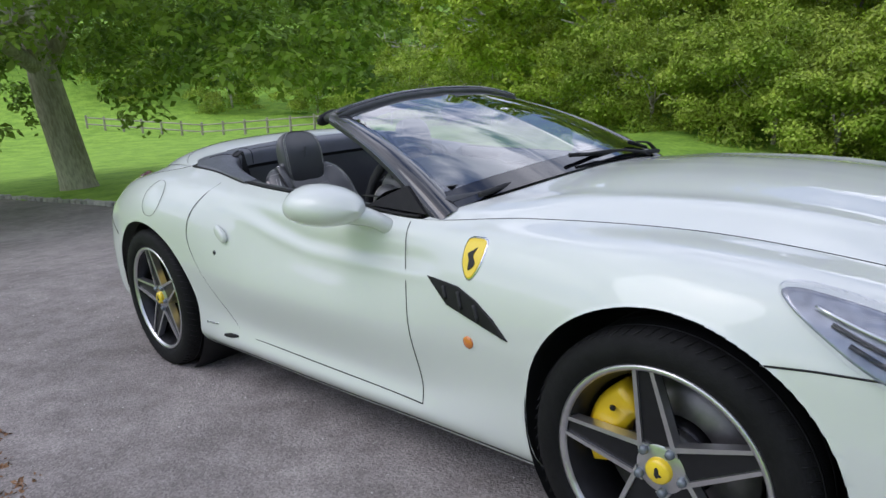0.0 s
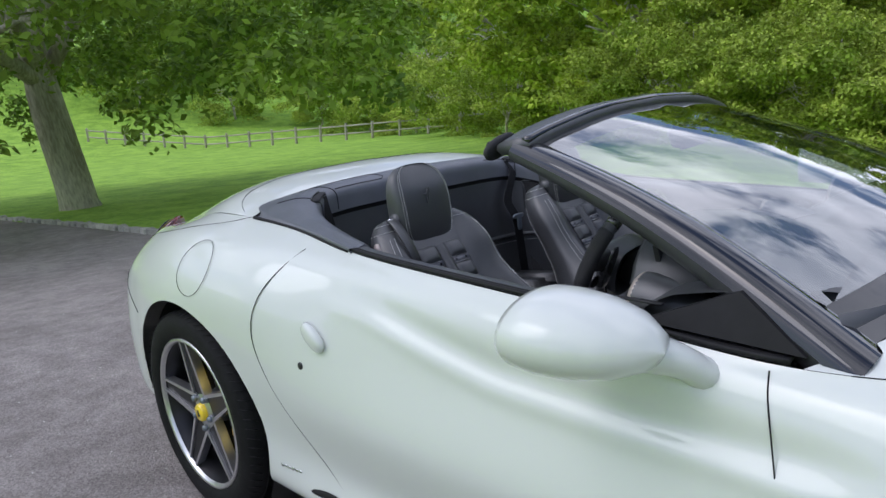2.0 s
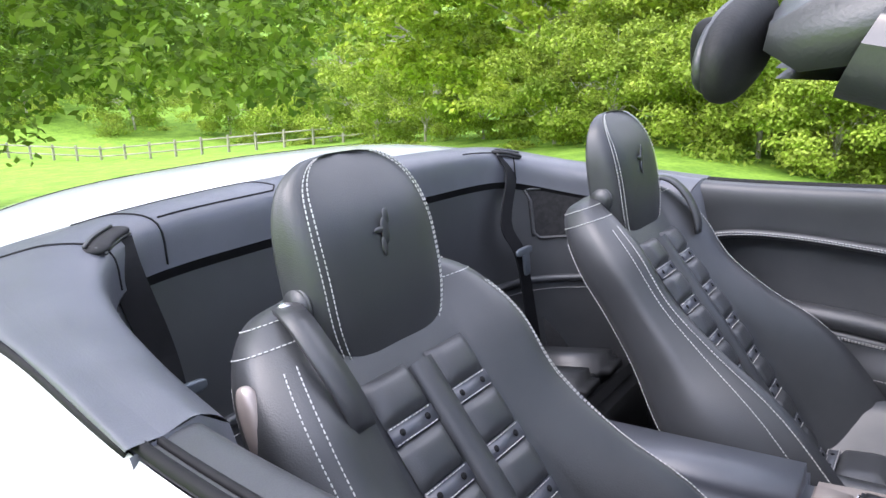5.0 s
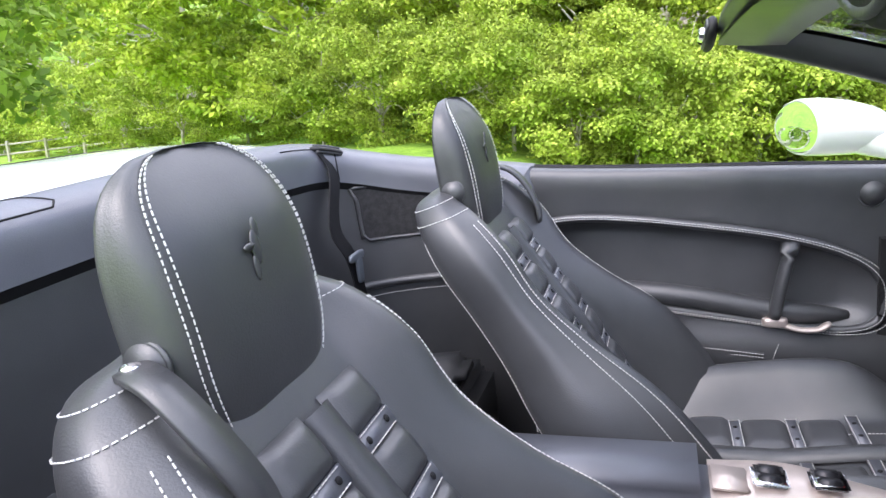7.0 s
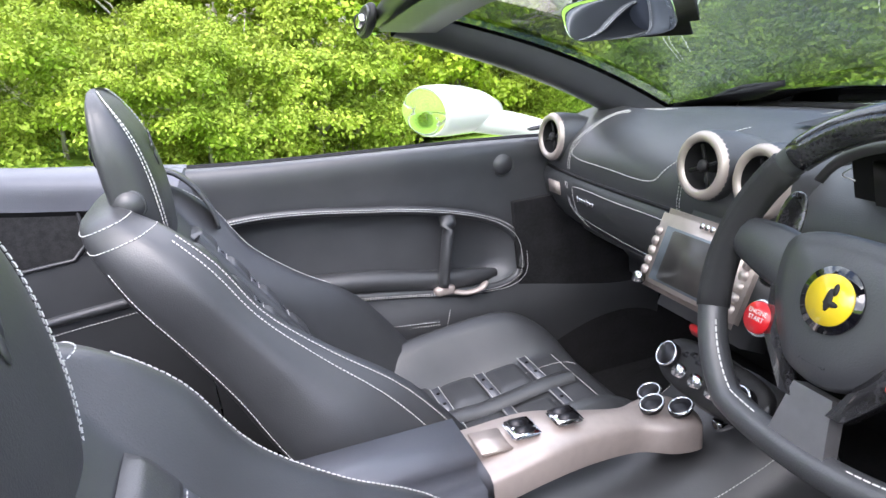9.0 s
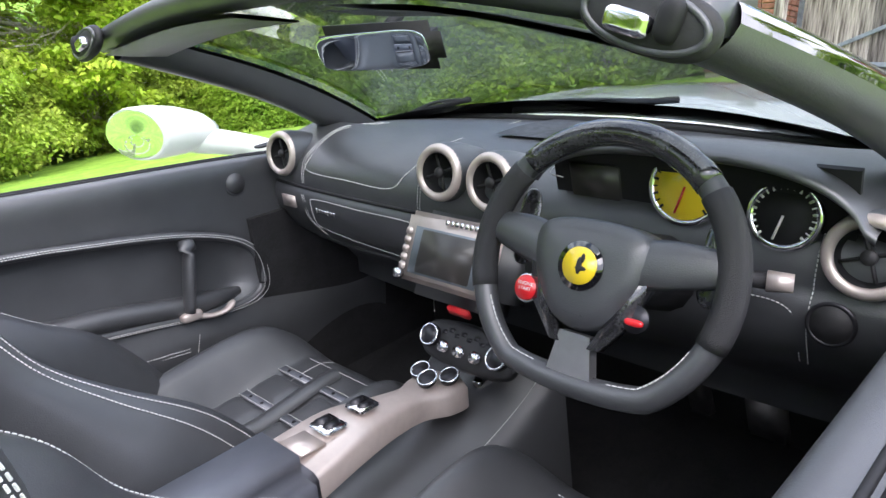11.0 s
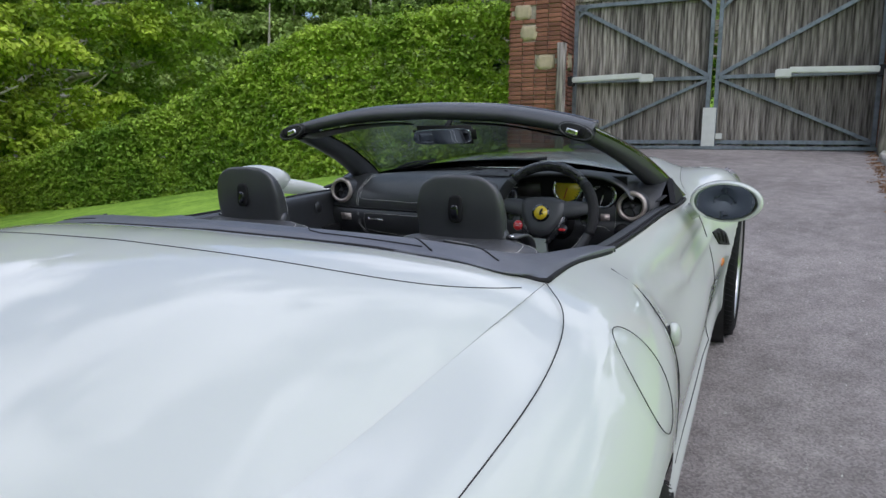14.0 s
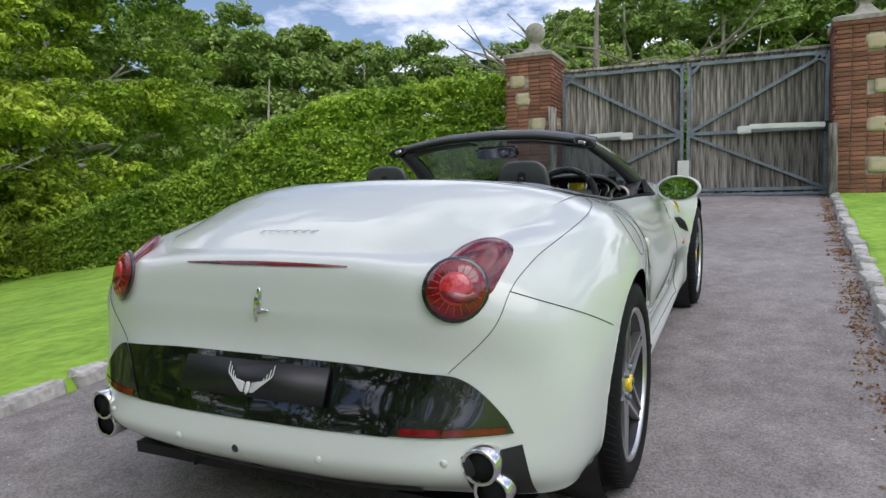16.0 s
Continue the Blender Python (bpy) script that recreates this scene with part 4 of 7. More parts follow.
sec = [(-0.02, -0.004), (0.02, -0.014), (0.075, -0.008), (0.102, 0.004), (0.106, 0.020), (0.085, 0.036), (0.03, 0.034), (-0.02, 0.022)]
vs = []
aa = np.linspace(-1, 1, 61)
for a in aa:
    k = 1 - 0.25 * abs(a) ** 3
    for b, d in sec:
        vs.append(header_pt(a, b * k - 0.004, d * k - 0.006))
n = len(sec)
fs = [(i * n + j, (i + 1) * n + j, (i + 1) * n + (j + 1) % n, i * n + (j + 1) % n) for i in range(60) for j in range(n)]
fs += [tuple(range(n)), tuple(60 * n + j for j in range(n))[::-1]]
hdr = add("header_rail", vs, fs, LEATHER, car, "black padded windscreen header rail")
for side in (-1, 1):
    m = frame_m(header_pt(side * 0.88, 0.098, 0.012), (-1, 0, 0.12), (0, 1, -0.30 * side))
    plate_ = add("latch_recess", *moved(ell((0.058, 0.025, 0.012), power=0.8), m), DARK, hdr, "oval latch plate")
    add("recess_rim", *moved(tube([(0.051 * math.cos(a), 0.020 * math.sin(a), 0.008) for a in np.linspace(0, 2 * math.pi, 28, endpoint=False)], 0.003, 6, closed=True), m), LEATHER, plate_)
    add("latch_hook", *moved(ell((0.020, 0.010, 0.014), (side * -0.008, 0.004, 0.008), power=0.5), m), CHROME, plate_, "chrome roof latch")
    add("latch_claw", *moved(ell((0.010, 0.016, 0.010), (side * 0.022, -0.004, 0.010), power=0.7), m), SEAL, plate_)
for a0, a1 in ((-0.78, -0.12), (0.12, 0.78)):
    vs = [header_pt(a, b, d) for a in np.linspace(a0, a1, 24) for b, d in ((0.09, 0.034), (0.04, 0.040), (-0.02, 0.050), (-0.022, 0.053), (0.04, 0.047), (0.09, 0.040))]
    add("sun_visor", vs, grid_faces(24, 6), LEATHER, hdr, "folded black sun visor")
rail = [header_pt(a, -0.01, -0.010) for a in np.linspace(-1, 1, 50)]
v, f = tube(rail, 0.011, 8)
add("glass_trim", v, f, GLOSS_BLACK, car)
# base of the screen: black band and wipers
vs = [screen_point(u, a, 0.002) for u in np.linspace(0, 0.11, 4) for a in np.linspace(-1, 1, 61)]
add("screen_band", vs, grid_faces(4, 61), GLOSS_BLACK, car, "black printed band at the foot of the windscreen")
for y0, y1, u1 in ((0.40, -0.08, 0.05), (0.62, 0.40, 0.08)):
    a = Vector((float(np.interp(y0, [0, .25, .50, .66], [.665, .66, .61, .545])) - .01, y0, 0.935 - 0.06 * y0 * y0))
    b = screen_point(u1, y1 / 0.7, 0.03)
    pts = spline([a, a.lerp(b, 0.5) + Vector((0.01, 0, 0.012)), b], 12)
    w = add("wiper", *tube(pts, list(np.linspace(0.011, 0.006, 12)), 8, flat=0.6), DARK, car, "black windscreen wiper")
    add("wiper_blade", *tube([b.lerp(a, 0.75) + Vector((-0.02, 0, 0.0)), b + Vector((-0.012, -0.05, 0.004))], 0.008, 6), SEAL, w)

# inner side of the pillars
for side in (-1, 1):
    add("pillar_trim", *pillar_strip(side, 4, 9), LEATHER, car, "black pillar lining")


def seam(xz, side, r=0.0035, n=40, material=SEAL, name="shut_line", out=0.0):
    pts = [on_side(p[0], p[1], side, out) for p in spline([(x, 0, z) for x, z in xz], n)[:, [0, 2]]]
    sm = [pts[0]] + [(pts[i - 1] + pts[i] * 2 + pts[i + 1]) / 4 for i in range(1, n - 1)] + [pts[-1]]
    return add(name, *tube(sm, r, 6), material, car)


def decal(name, poly, side, material, out=0.004, parent=None, label="", n=14, dome=0.0, straight=False):
    """A thin piece that follows the flank, bounded by a closed outline in (x, z)."""
    if straight:
        ol = np.array([np.array(poly[i]) + (np.array(poly[(i + 1) % len(poly)]) - np.array(poly[i])) * k / 6 for i in range(len(poly)) for k in range(6)])
    else:
        ol = spline([(x, 0, z) for x, z in poly], 40, True)[:, [0, 2]] if len(poly) > 4 else np.array(poly)
    c = ol.mean(axis=0)
    vs, m = [], len(ol)
    rings = (1.0, 0.97, 0.88, 0.78, 0.66, 0.52, 0.36, 0.18)
    for i, k in enumerate(rings):
        for p in ol:
            q = c + (p - c) * k
            vs.append(on_side(q[0], q[1], side, (-0.004 if i == 0 else out + dome * (1 - k * k))))
    vs.append(on_side(c[0], c[1], side, out + dome))
    fs = []
    for i in range(len(rings) - 1):
        fs += [(i * m + j, i * m + (j + 1) % m, (i + 1) * m + (j + 1) % m, (i + 1) * m + j) for j in range(m)]
    fs += [((len(rings) - 1) * m + j, (len(rings) - 1) * m + (j + 1) % m, len(rings) * m) for j in range(m)]
    return add(name, vs, fs, material, parent or car, label)


for side in (-1, 1):
    seam([(.425, .84), (.455, .72), (.475, .60), (.49, .45), (.505, .265)], side, 0.0014, out=0.001)
    seam([(-.82, .925), (-.885, .80), (-.895, .66), (-.80, .49), (-.63, .31), (-.50, .285)], side, 0.0014)
    seam([(-.50, .285), (0, .275), (.505, .265)], side, 0.0022)
    q4 = [body_point(2.72 + 0.83 * k / 12, 4.36 - 0.71 * k / 12, side, 0.0008) for k in range(13)] + [on_side(x_, z_, side, 0.0008) for x_, z_ in ((-1.79, .704), (-1.74, .682), (-1.68, .655))]
    add("shut_line", *tube(q4, 0.0014, 6), SEAL, car)
    seam([(1.56, .665), (1.66, .665), (1.78, .655)], side, 0.0025)
    g = [body_point(s, 6.0, side, 0.0) + Vector((0, 0, 0.0005)) for s in np.linspace(9.2, 13, 50)]
    add("shut_line", *tube(g, 0.0012, 6), SEAL, car)
    sv = spline([(5.45, 6.0, 0), (5.2, 5.62, 0), (4.7, 5.3, 0), (4.0, 5.05, 0), (3.3, 4.78, 0), (2.72, 4.36, 0), (2.35, 3.66, 0), (1.97, 2.97, 0)], 70)
    add("shut_line", *tube([body_point(p[0], p[1], side, 0.0006) for p in sv], 0.0010, 6), SEAL, car)
    # fuel flap (right) and belt seal
    if side < 0:
        c = [on_side(-1.215 + 0.083 * math.cos(a), 0.862 + 0.078 * math.sin(a), side, 0.0005) for a in np.linspace(0, 2 * math.pi, 40, endpoint=False)]
        add("fuel_flap_line", *tube(c, 0.0009, 6, closed=True), SEAL, car, "round fuel flap joint")
    # air outlet behind the front wheel
    vent_ = decal("side_vent", [(.562, .700), (.70, .688), (.78, .660), (.85, .618), (.905, .568), (.66, .628)], side, SEAL, 0.006, label="black side air outlet with slats", straight=True)
    for xa, xb, za, zb in ((.645, .660, .680, .646), (.710, .727, .674, .626), (.778, .796, .648, .606)):
        rib = [on_side(xa + (xb - xa) * t, za + (zb - za) * t, side, 0.007) for t in (0, 0.25, 0.5, 0.75, 1)]
        add("vent_rib", *tube(rib, 0.007, 6), DARK, vent_)
    # door handle: scooped pocket and fin
    pocket = decal("handle_pocket", [(-.715, .765), (-.68, .785), (-.64, .755), (-.605, .70), (-.64, .675), (-.69, .70)], side, PAINT, -0.002, label="")
    p = on_side(-.665, .725, side, 0.012)
    add("door_handle", *moved(ell((0.048, 0.015, 0.024), power=0.8), Matrix.Translation(p) @ Euler((0, radians(38), 0)).to_matrix().to_4x4()), PAINT, car, "body-coloured fin door handle")
    # dark ellipsoid stands in for the shade inside the opening behind the fin
    add("handle_hollow", *ell((0.026, 0.006, 0.020), on_side(-.695, .742, side, 0.001), nu=10, nv=14), SEAL, pocket)
    add("lock_barrel", *ell((0.011, 0.006, 0.011), on_side(-.712, .645, side, 0.0)), DARK, car)
    mk = decal("side_marker", [(.745 + .019 * math.cos(a), .531 + .019 * math.sin(a)) for a in np.linspace(0, 2 * math.pi, 10, endpoint=False)], side, AMBER, 0.004, label="round amber side marker lamp", dome=0.006)
    # shield badge: plain enamel with a dark figure
    sh = [(-.036, .045), (0, .052), (.036, .045), (.036, -.005), (.018, -.04), (0, -.052), (-.018, -.04), (-.036, -.005)]
    bx, bz = .742, .765
    badge = decal("fender_badge", [(bx + 1.12 * x, bz + 1.1 * z) for x, z in sh], side, CHROME, 0.003, label="yellow enamel shield badge with dark figure")
    decal("enamel", [(bx + x, bz + z) for x, z in sh], side, YELLOW_E, 0.0055, badge)
    decal("figure", [(bx + .012, bz + .03), (bx + .004, bz + .01), (bx + .018, bz - .012), (bx - .004, bz - .03), (bx - .008, bz - .005), (bx - .018, bz + .012), (bx - .002, bz + .022)], side, DARK, 0.0075, badge)
    # rear quarter script as plain bars
    for k in range(6):
        p = on_side(-.875 + .016 * k, .305 + .001 * (k % 2), side, 0.003)
        add("script_bar", *ell((0.006, 0.0025, 0.0045 + 0.002 * (k % 3 == 0)), p, nu=6, nv=8), CHROME, car)
    # headlamp
    lamp = decal("headlamp", [(1.565, .80), (1.68, .785), (1.82, .735), (1.93, .655), (1.88, .61), (1.77, .645), (1.66, .72)], side, mat("lamp_housing", (0.30, 0.32, 0.36), 0.25, metal=0.6, var=0.3, scale=40), 0.003, label="long clear headlamp with LED strip")
    for k in range(3):
        ln = [on_side(1.62 + .27 * t, .778 - .115 * t - .022 * k * (0.4 + t), side, 0.009) for t in np.linspace(0.05 + .12 * k, 1, 10)]
        add("lamp_element", *tube(ln, 0.005, 6), CHROME if k == 0 else DARK, lamp)
    decal("lamp_cover", [(1.56, .803), (1.68, .79), (1.82, .74), (1.935, .655), (1.88, .605), (1.765, .64), (1.655, .715)], side, LAMPGLASS, 0.016, lamp)
    # scoop where the sill blade begins
    add("sill_scoop", *moved(ell((0.075, 0.007, 0.011)), Matrix.Translation(on_side(-.70, .268, side, -0.001)) @ Euler((0, radians(-8), 0)).to_matrix().to_4x4()), SEAL, car)
    # sill step line
    seam([(-.80, .20), (0, .19), (.95, .195)], side, 0.004, 50, DARK, "sill_joint", -0.001)

# joint of the folding roof lid across the boot
lid = np.array([tuple(p) for p in deck_pts]).reshape(60, 61, 3)
line = []
for j in range(2, 59):
    a_ = -1 + 2 * j / 60
    k_ = 2 + 11 * (1 - a_ ** 4)
    i_ = int(k_)
    line.append(Vector(lid[i_][j]).lerp(Vector(lid[i_ + 1][j]), k_ - i_) + Vector((0, 0, 0.0006)))
add("roof_lid_joint", *tube(line, 0.0008, 6), SEAL, car)

# ---- rear end ----
def rear_strip(name, s0, s1, v0, v1, material, out, label="", n=40, m=8, both=True, taper=0.0):
    vs = []
    ss = np.linspace(-s1, s1, 2 * n + 1) if s0 == 0 else np.linspace(s0, s1, n)
    for s in ss:
        k = taper * (abs(s) / s1) ** 2
        for v in np.linspace(v0 + k, v1 - k, m):
            vs.append(body_point(abs(s), v, -1 if s <= 0 else 1, out))
    return add(name, vs, grid_faces(len(ss), m), material, car, label)


pv = [body_point(abs(u) * (1.50 + 0.45 * j / 7), 2.08 + 0.86 * j / 7, -1 if u <= 0 else 1, 0.004) for u in np.linspace(-1, 1, 61) for j in range(8)]
add("rear_panel", pv, grid_faces(61, 8), GLOSS_BLACK, car, "gloss black panel across the tail")
rear_strip("brake_light", 0, 1.02, 4.90, 5.03, RED_LENS, 0.004, "slim red high brake light", taper=0.05)
for side in (-1, 1):
    def on_rear(s, v, out):
        return body_point(s, v, side, out)
    lens = [on_rear((1.495 + 1.055 * i / 15) * (1 - j / 7) + (1.945 + 0.545 * i / 15) * j / 7, 2.10 + (0.84 - 0.62 * (i / 15) ** 2) * j / 7, 0.007) for i in range(16) for j in range(8)]
    sm = add("fog_lamp", lens, grid_faces(16, 8), SMOKE, car, "smoked corner lamp with red reflector strip")
    add("reflector", [on_rear(1.60 + 0.88 * i / 15, 2.12 + 0.10 * j, 0.0095) for i in range(16) for j in range(2)], grid_faces(16, 2), RED_LENS, sm)
    # tail lamp: round lens and a red blade running forward
    c = body_point(2.15, 4.54, side, 0.0)
    nrm = Vector((-0.86, side * 0.40, 0.30)).normalized()
    m = frame_m(c + nrm * 0.002, nrm, (0.45, side * 0.55, 0.35))
    tl = add("tail_lamp", *moved(ell((0.082, 0.079, 0.026)), m), RED_LENS, car, "round dark red tail lamp with tapering blade")
    add("inner_lens", *moved(ell((0.045, 0.045, 0.012)), m @ Matrix.Translation((0, 0, 0.0195))), mat("inner_red", (0.55, 0.02, 0.03), 0.1, coat=1.0, var=0.4, scale=120), tl)
    for k in range(20):
        a = 2 * math.pi * k / 20
        add("lens_rib", *tube([m @ Vector((0.046 * math.cos(a), 0.044 * math.sin(a), 0.0225)), m @ Vector((0.072 * math.cos(a), 0.069 * math.sin(a), 0.0140))], 0.0010, 4), RED, tl)
    b = body_point(3.2, 5.42, side, 0.0)
    mid_ = c.lerp(b, 0.42) + Vector((-0.004, side * 0.002, 0.004))
    m3 = frame_m(mid_, Vector((-0.45, side * 0.45, 0.75)), b - c)
    add("lamp_blade", *moved(ell((0.145, 0.082, 0.028)), m3), RED_LENS, tl)
    add("lamp_seat", *moved(ell((0.090, 0.086, 0.012)), m), GLOSS_BLACK, tl)
    # exhausts in a black pocket
    pk = [body_point(2.14 + 0.12 * (1 - j / 7) + (0.48 + 0.06 * (1 - j / 7)) * i / 11, 0.12 + 1.74 * j / 7 * (0.92 + 0.08 * (i / 11)), side, 0.004) for i in range(12) for j in range(8)]
    ex = add("exhaust_pocket", pk, grid_faces(12, 8), DARK, car, "black mesh exhaust surround")
    for (px, py, pz) in ((-2.160, .690, .397), (-2.140, .712, .321)):
        prof = [(0.040, 0.0), (0.046, -0.004), (0.050, 0.0), (0.050, 0.12), (0.0005, 0.12), (0.0005, 0.115), (0.040, 0.11)]
        v, f = lathe([(r, h) for r, h in prof], "x", 28)
        add("tailpipe", [(p[0] + px, p[1] + side * py, p[2] + pz) for p in v], f, CHROME, ex, "chrome tailpipe")
        add("pipe_mouth", *moved(disc(0.0405, 0.002, frame_m((px + 0.010, side * py, pz), (-1, 0, 0), (0, 1, 0))), Matrix()), SEAL, ex)
    for s_, v_ in ((0.85, 1.35), (2.0, 1.55)):
        add("parking_sensor", *ell((0.006, 0.011, 0.011), body_point(s_, v_, side, 0.0)), PAINT, car)
plate = part("number_plate_holder", box((0.014, 0.52, 0.105), (-2.182, 0.0, .570), (0, 29, 0)), mat("plate_black", (0.012, 0.012, 0.014), 0.4), car, "plain black show plate", bevel=0.003)
def on_plate(y, z):
    return Vector((-2.2035 + 0.55 * (z - .552), y, z))


# winged mark on the plate, as plain strokes
for k in range(6):
    for side in (-1, 1):
        st_ = spline([on_plate(side * .013, .541 + .004 * k), on_plate(side * (.026 + .0095 * k), .543 + .007 * k), on_plate(side * (.033 + .0098 * k), .555 + .0115 * k)], 8)
        add("plate_mark", *tube(st_, list(np.linspace(.0030, .0012, 8)), 6), STITCH, plate)
add("plate_mark", *tube([on_plate(0, z) for z in np.linspace(.534, .566, 6)], [.002, .008, .010, .010, .009, .006], 8, flat=0.25), STITCH, plate)
add("reversing_eye", *ell((0.006, 0.012, 0.012), body_point(0.1, 1.25, 1, 0.0)), GLOSS_BLACK, car)
rear_emblem = add("rear_emblem", *join(ell((0.006, 0.014, 0.028), (-2.125, 0.0, .775), nu=8, nv=12), ell((0.006, 0.008, 0.020), (-2.125, -0.010, .808), nu=8, nv=12), ell((0.006, 0.007, 0.024), (-2.125, 0.012, .745), nu=8, nv=12), ell((0.006, 0.020, 0.006), (-2.125, -0.018, .758), nu=8, nv=12)), CHROME, car, "small chrome emblem on the tail")
for k in range(7):
    yk = 0.095 - 0.032 * k
    near = min(deck_pts, key=lambda p: (p[0] + 1.955) ** 2 + (p[1] - yk) ** 2)
    pk_ = Vector((-1.955, yk, near[2] + 0.004))
    add("boot_letter_bar", *join(ell((0.013, 0.004, 0.003), pk_ + Vector((0, 0.006, 0)), nu=6, nv=10), ell((0.003, 0.014, 0.003), pk_ + Vector((0.010, 0, 0)), nu=6, nv=10)), CHROME, car)
diff = [body_point(abs(s), v, -1 if s <= 0 else 1, 0.003) for s in np.linspace(-1.75, 1.75, 40) for v in np.linspace(-0.05, 0.42, 5)]
add("diffuser", diff, grid_faces(40, 5), DARK, car, "black lower diffuser")
for k in range(4):
    part("diffuser_fin", box((0.26, 0.012, 0.08), (-1.97, -0.36 + 0.24 * k, 0.245)), DARK, car, bevel=0.003)

# ---- wheels ----
def wheel(side, x, R, width, steer=0.0):
    yo = 0.935
    m = Matrix.Translation((x, side * 0.80, R)) @ Euler((0, 0, radians(steer))).to_matrix().to_4x4()
    w = width / 2
    rr = 0.258
    prof = [(rr, -w + 0.015), (R - 0.045, -w), (R - 0.012, -w + 0.012), (R, -w + 0.04), (R, w - 0.04), (R - 0.012, w - 0.012), (R - 0.045, w), (rr + 0.02, w - 0.004), (rr, w - 0.018), (rr - 0.005, w - 0.03)]
    tyre = add("wheel", *moved(lathe([(r, side * h) for r, h in prof], "y", 72), m), RUBBER, car, "low-profile tyre on a five-spoke alloy wheel")
    for k in range(3):
        h = (-0.25 + 0.25 * k) * width
        add("tread_groove", *moved(lathe([(R - 0.006, h - 0.006), (R + 0.0012, h - 0.005), (R + 0.0012, h + 0.005), (R - 0.006, h + 0.006)], "y", 72), m), SEAL, tyre)
    V, F = [], []
    for k in range(72):
        a = 2 * math.pi * k / 72
        v, f = tube([Vector((math.cos(a) * (R + 0.0008), side * (w - 0.045), math.sin(a) * (R + 0.0008))), Vector((math.cos(a + 0.05) * (R - 0.008), side * (w - 0.008), math.sin(a + 0.05) * (R - 0.008)))], 0.0014, 4)
        o = len(V)
        V += v
        F += [tuple(i + o for i in g) for g in f]
    add("tread_block", *moved((V, F), m), SEAL, tyre)
    lip = [(rr + 0.004, w - 0.022), (rr + 0.006, w - 0.012), (rr - 0.002, w - 0.008), (rr - 0.009, w - 0.014), (rr - 0.012, w - 0.022)]
    add("rim_lip", *moved(lathe([(r, side * h) for r, h in lip], "y", 72), m), ALLOY, tyre, "bright machined rim edge")
    barrel = [(rr - 0.011, w - 0.022), (rr - 0.016, w - 0.035), (rr - 0.030, w - 0.06), (rr - 0.034, -w + 0.03), (rr - 0.01, -w + 0.02)]
    add("rim_barrel", *moved(lathe([(r, side * h) for r, h in barrel], "y", 72), m), GUNMETAL, tyre)
    dsc = [(0.10, w - 0.125), (0.195, w - 0.125), (0.195, w - 0.155), (0.10, w - 0.155)]
    add("brake_disc", *moved(lathe([(r, side * h) for r, h in dsc], "y", 60), m), STEEL, tyre)
    add("disc_bell", *moved(lathe([(0.0005, side * (w - 0.10)), (0.085, side * (w - 0.10)), (0.10, side * (w - 0.13)), (0.0005, side * (w - 0.13))], "y", 40), m), GUNMETAL, tyre)
    # caliper behind the spokes
    cv = []
    a0 = radians(158 if x > 0 else 15)
    for i in range(13):
        a = a0 + radians(-36 + 6 * i)
        fat = 1 - 0.35 * abs((i - 6) / 6) ** 3
        for r, h in ((0.122, -0.115), (0.122, -0.072), (0.150, -0.058 - 0.012 * (i % 6 == 3)), (0.200 * (0.93 + 0.07 * fat), -0.058), (0.216 * (0.93 + 0.07 * fat), -0.075), (0.216 * (0.93 + 0.07 * fat), -0.17), (0.122, -0.17)):
            cv.append((r * math.cos(a), side * (w + h), r * math.sin(a)))
    cf = [(i * 7 + j, (i + 1) * 7 + j, (i + 1) * 7 + (j + 1) % 7, i * 7 + (j + 1) % 7) for i in range(12) for j in range(7)] + [tuple(range(7)), tuple(84 + j for j in range(7))[::-1]]
    add("brake_caliper", *moved((cv, cf), m), YELLOW, tyre, "bright yellow brake caliper")
    for i in (3, 9):
        a = a0 + radians(-36 + 6 * i)
        add("caliper_bolt", *moved(ell((0.008, 0.006, 0.008), (0.172 * math.cos(a), side * (w - 0.056), 0.172 * math.sin(a)), nu=8, nv=10), m), SEAL, tyre)
    # five tapering spokes: dark pocket with machined edges
    for k in range(5):
        a = radians(97 + 72 * k)
        r = Matrix.Rotation(-(a - math.pi / 2), 4, "Y")
        def P(u, z, d):
            return m @ (r @ Vector((u, side * d, z)))
        d0, d1 = w - 0.035, w - 0.018
        prism = [P(-.045, .045, d0 - .006), P(.045, .045, d0 - .006), P(.016, rr - .012, d1 - .008), P(-.016, rr - .012, d1 - .008), P(-.04, .045, d0 - .05), P(.04, .045, d0 - .05), P(.014, rr - .012, d1 - .05), P(-.014, rr - .012, d1 - .05)]
        add("spoke", prism, [(0, 1, 2, 3), (4, 7, 6, 5), (0, 4, 5, 1), (1, 5, 6, 2), (2, 6, 7, 3), (3, 7, 4, 0)], GUNMETAL, tyre, smooth=False)
        for sg in (-1, 1):
            e = [P(sg * .050, .036, d0), P(sg * .036, .050, d0 + .002), P(sg * .0165, rr - .010, d1), P(sg * .026, rr - .008, d1),
                 P(sg * .050, .036, d0 - .03), P(sg * .036, .050, d0 - .03), P(sg * .0165, rr - .010, d1 - .03), P(sg * .026, rr - .008, d1 - .03)]
            add("spoke_edge", e, [(0, 1, 2, 3), (4, 7, 6, 5), (0, 4, 5, 1), (1, 5, 6, 2), (2, 6, 7, 3), (3, 7, 4, 0)], ALLOY, tyre, smooth=False)
        b = radians(97 + 36 + 72 * k)
        add("wheel_bolt", *moved(lathe([(0.0005, side * (w - 0.022)), (0.009, side * (w - 0.022)), (0.0115, side * (w - 0.030)), (0.0115, side * (w - 0.06))], "y", 10, (0.056 * math.cos(b), 0, 0.056 * math.sin(b))), m), GALV, tyre)
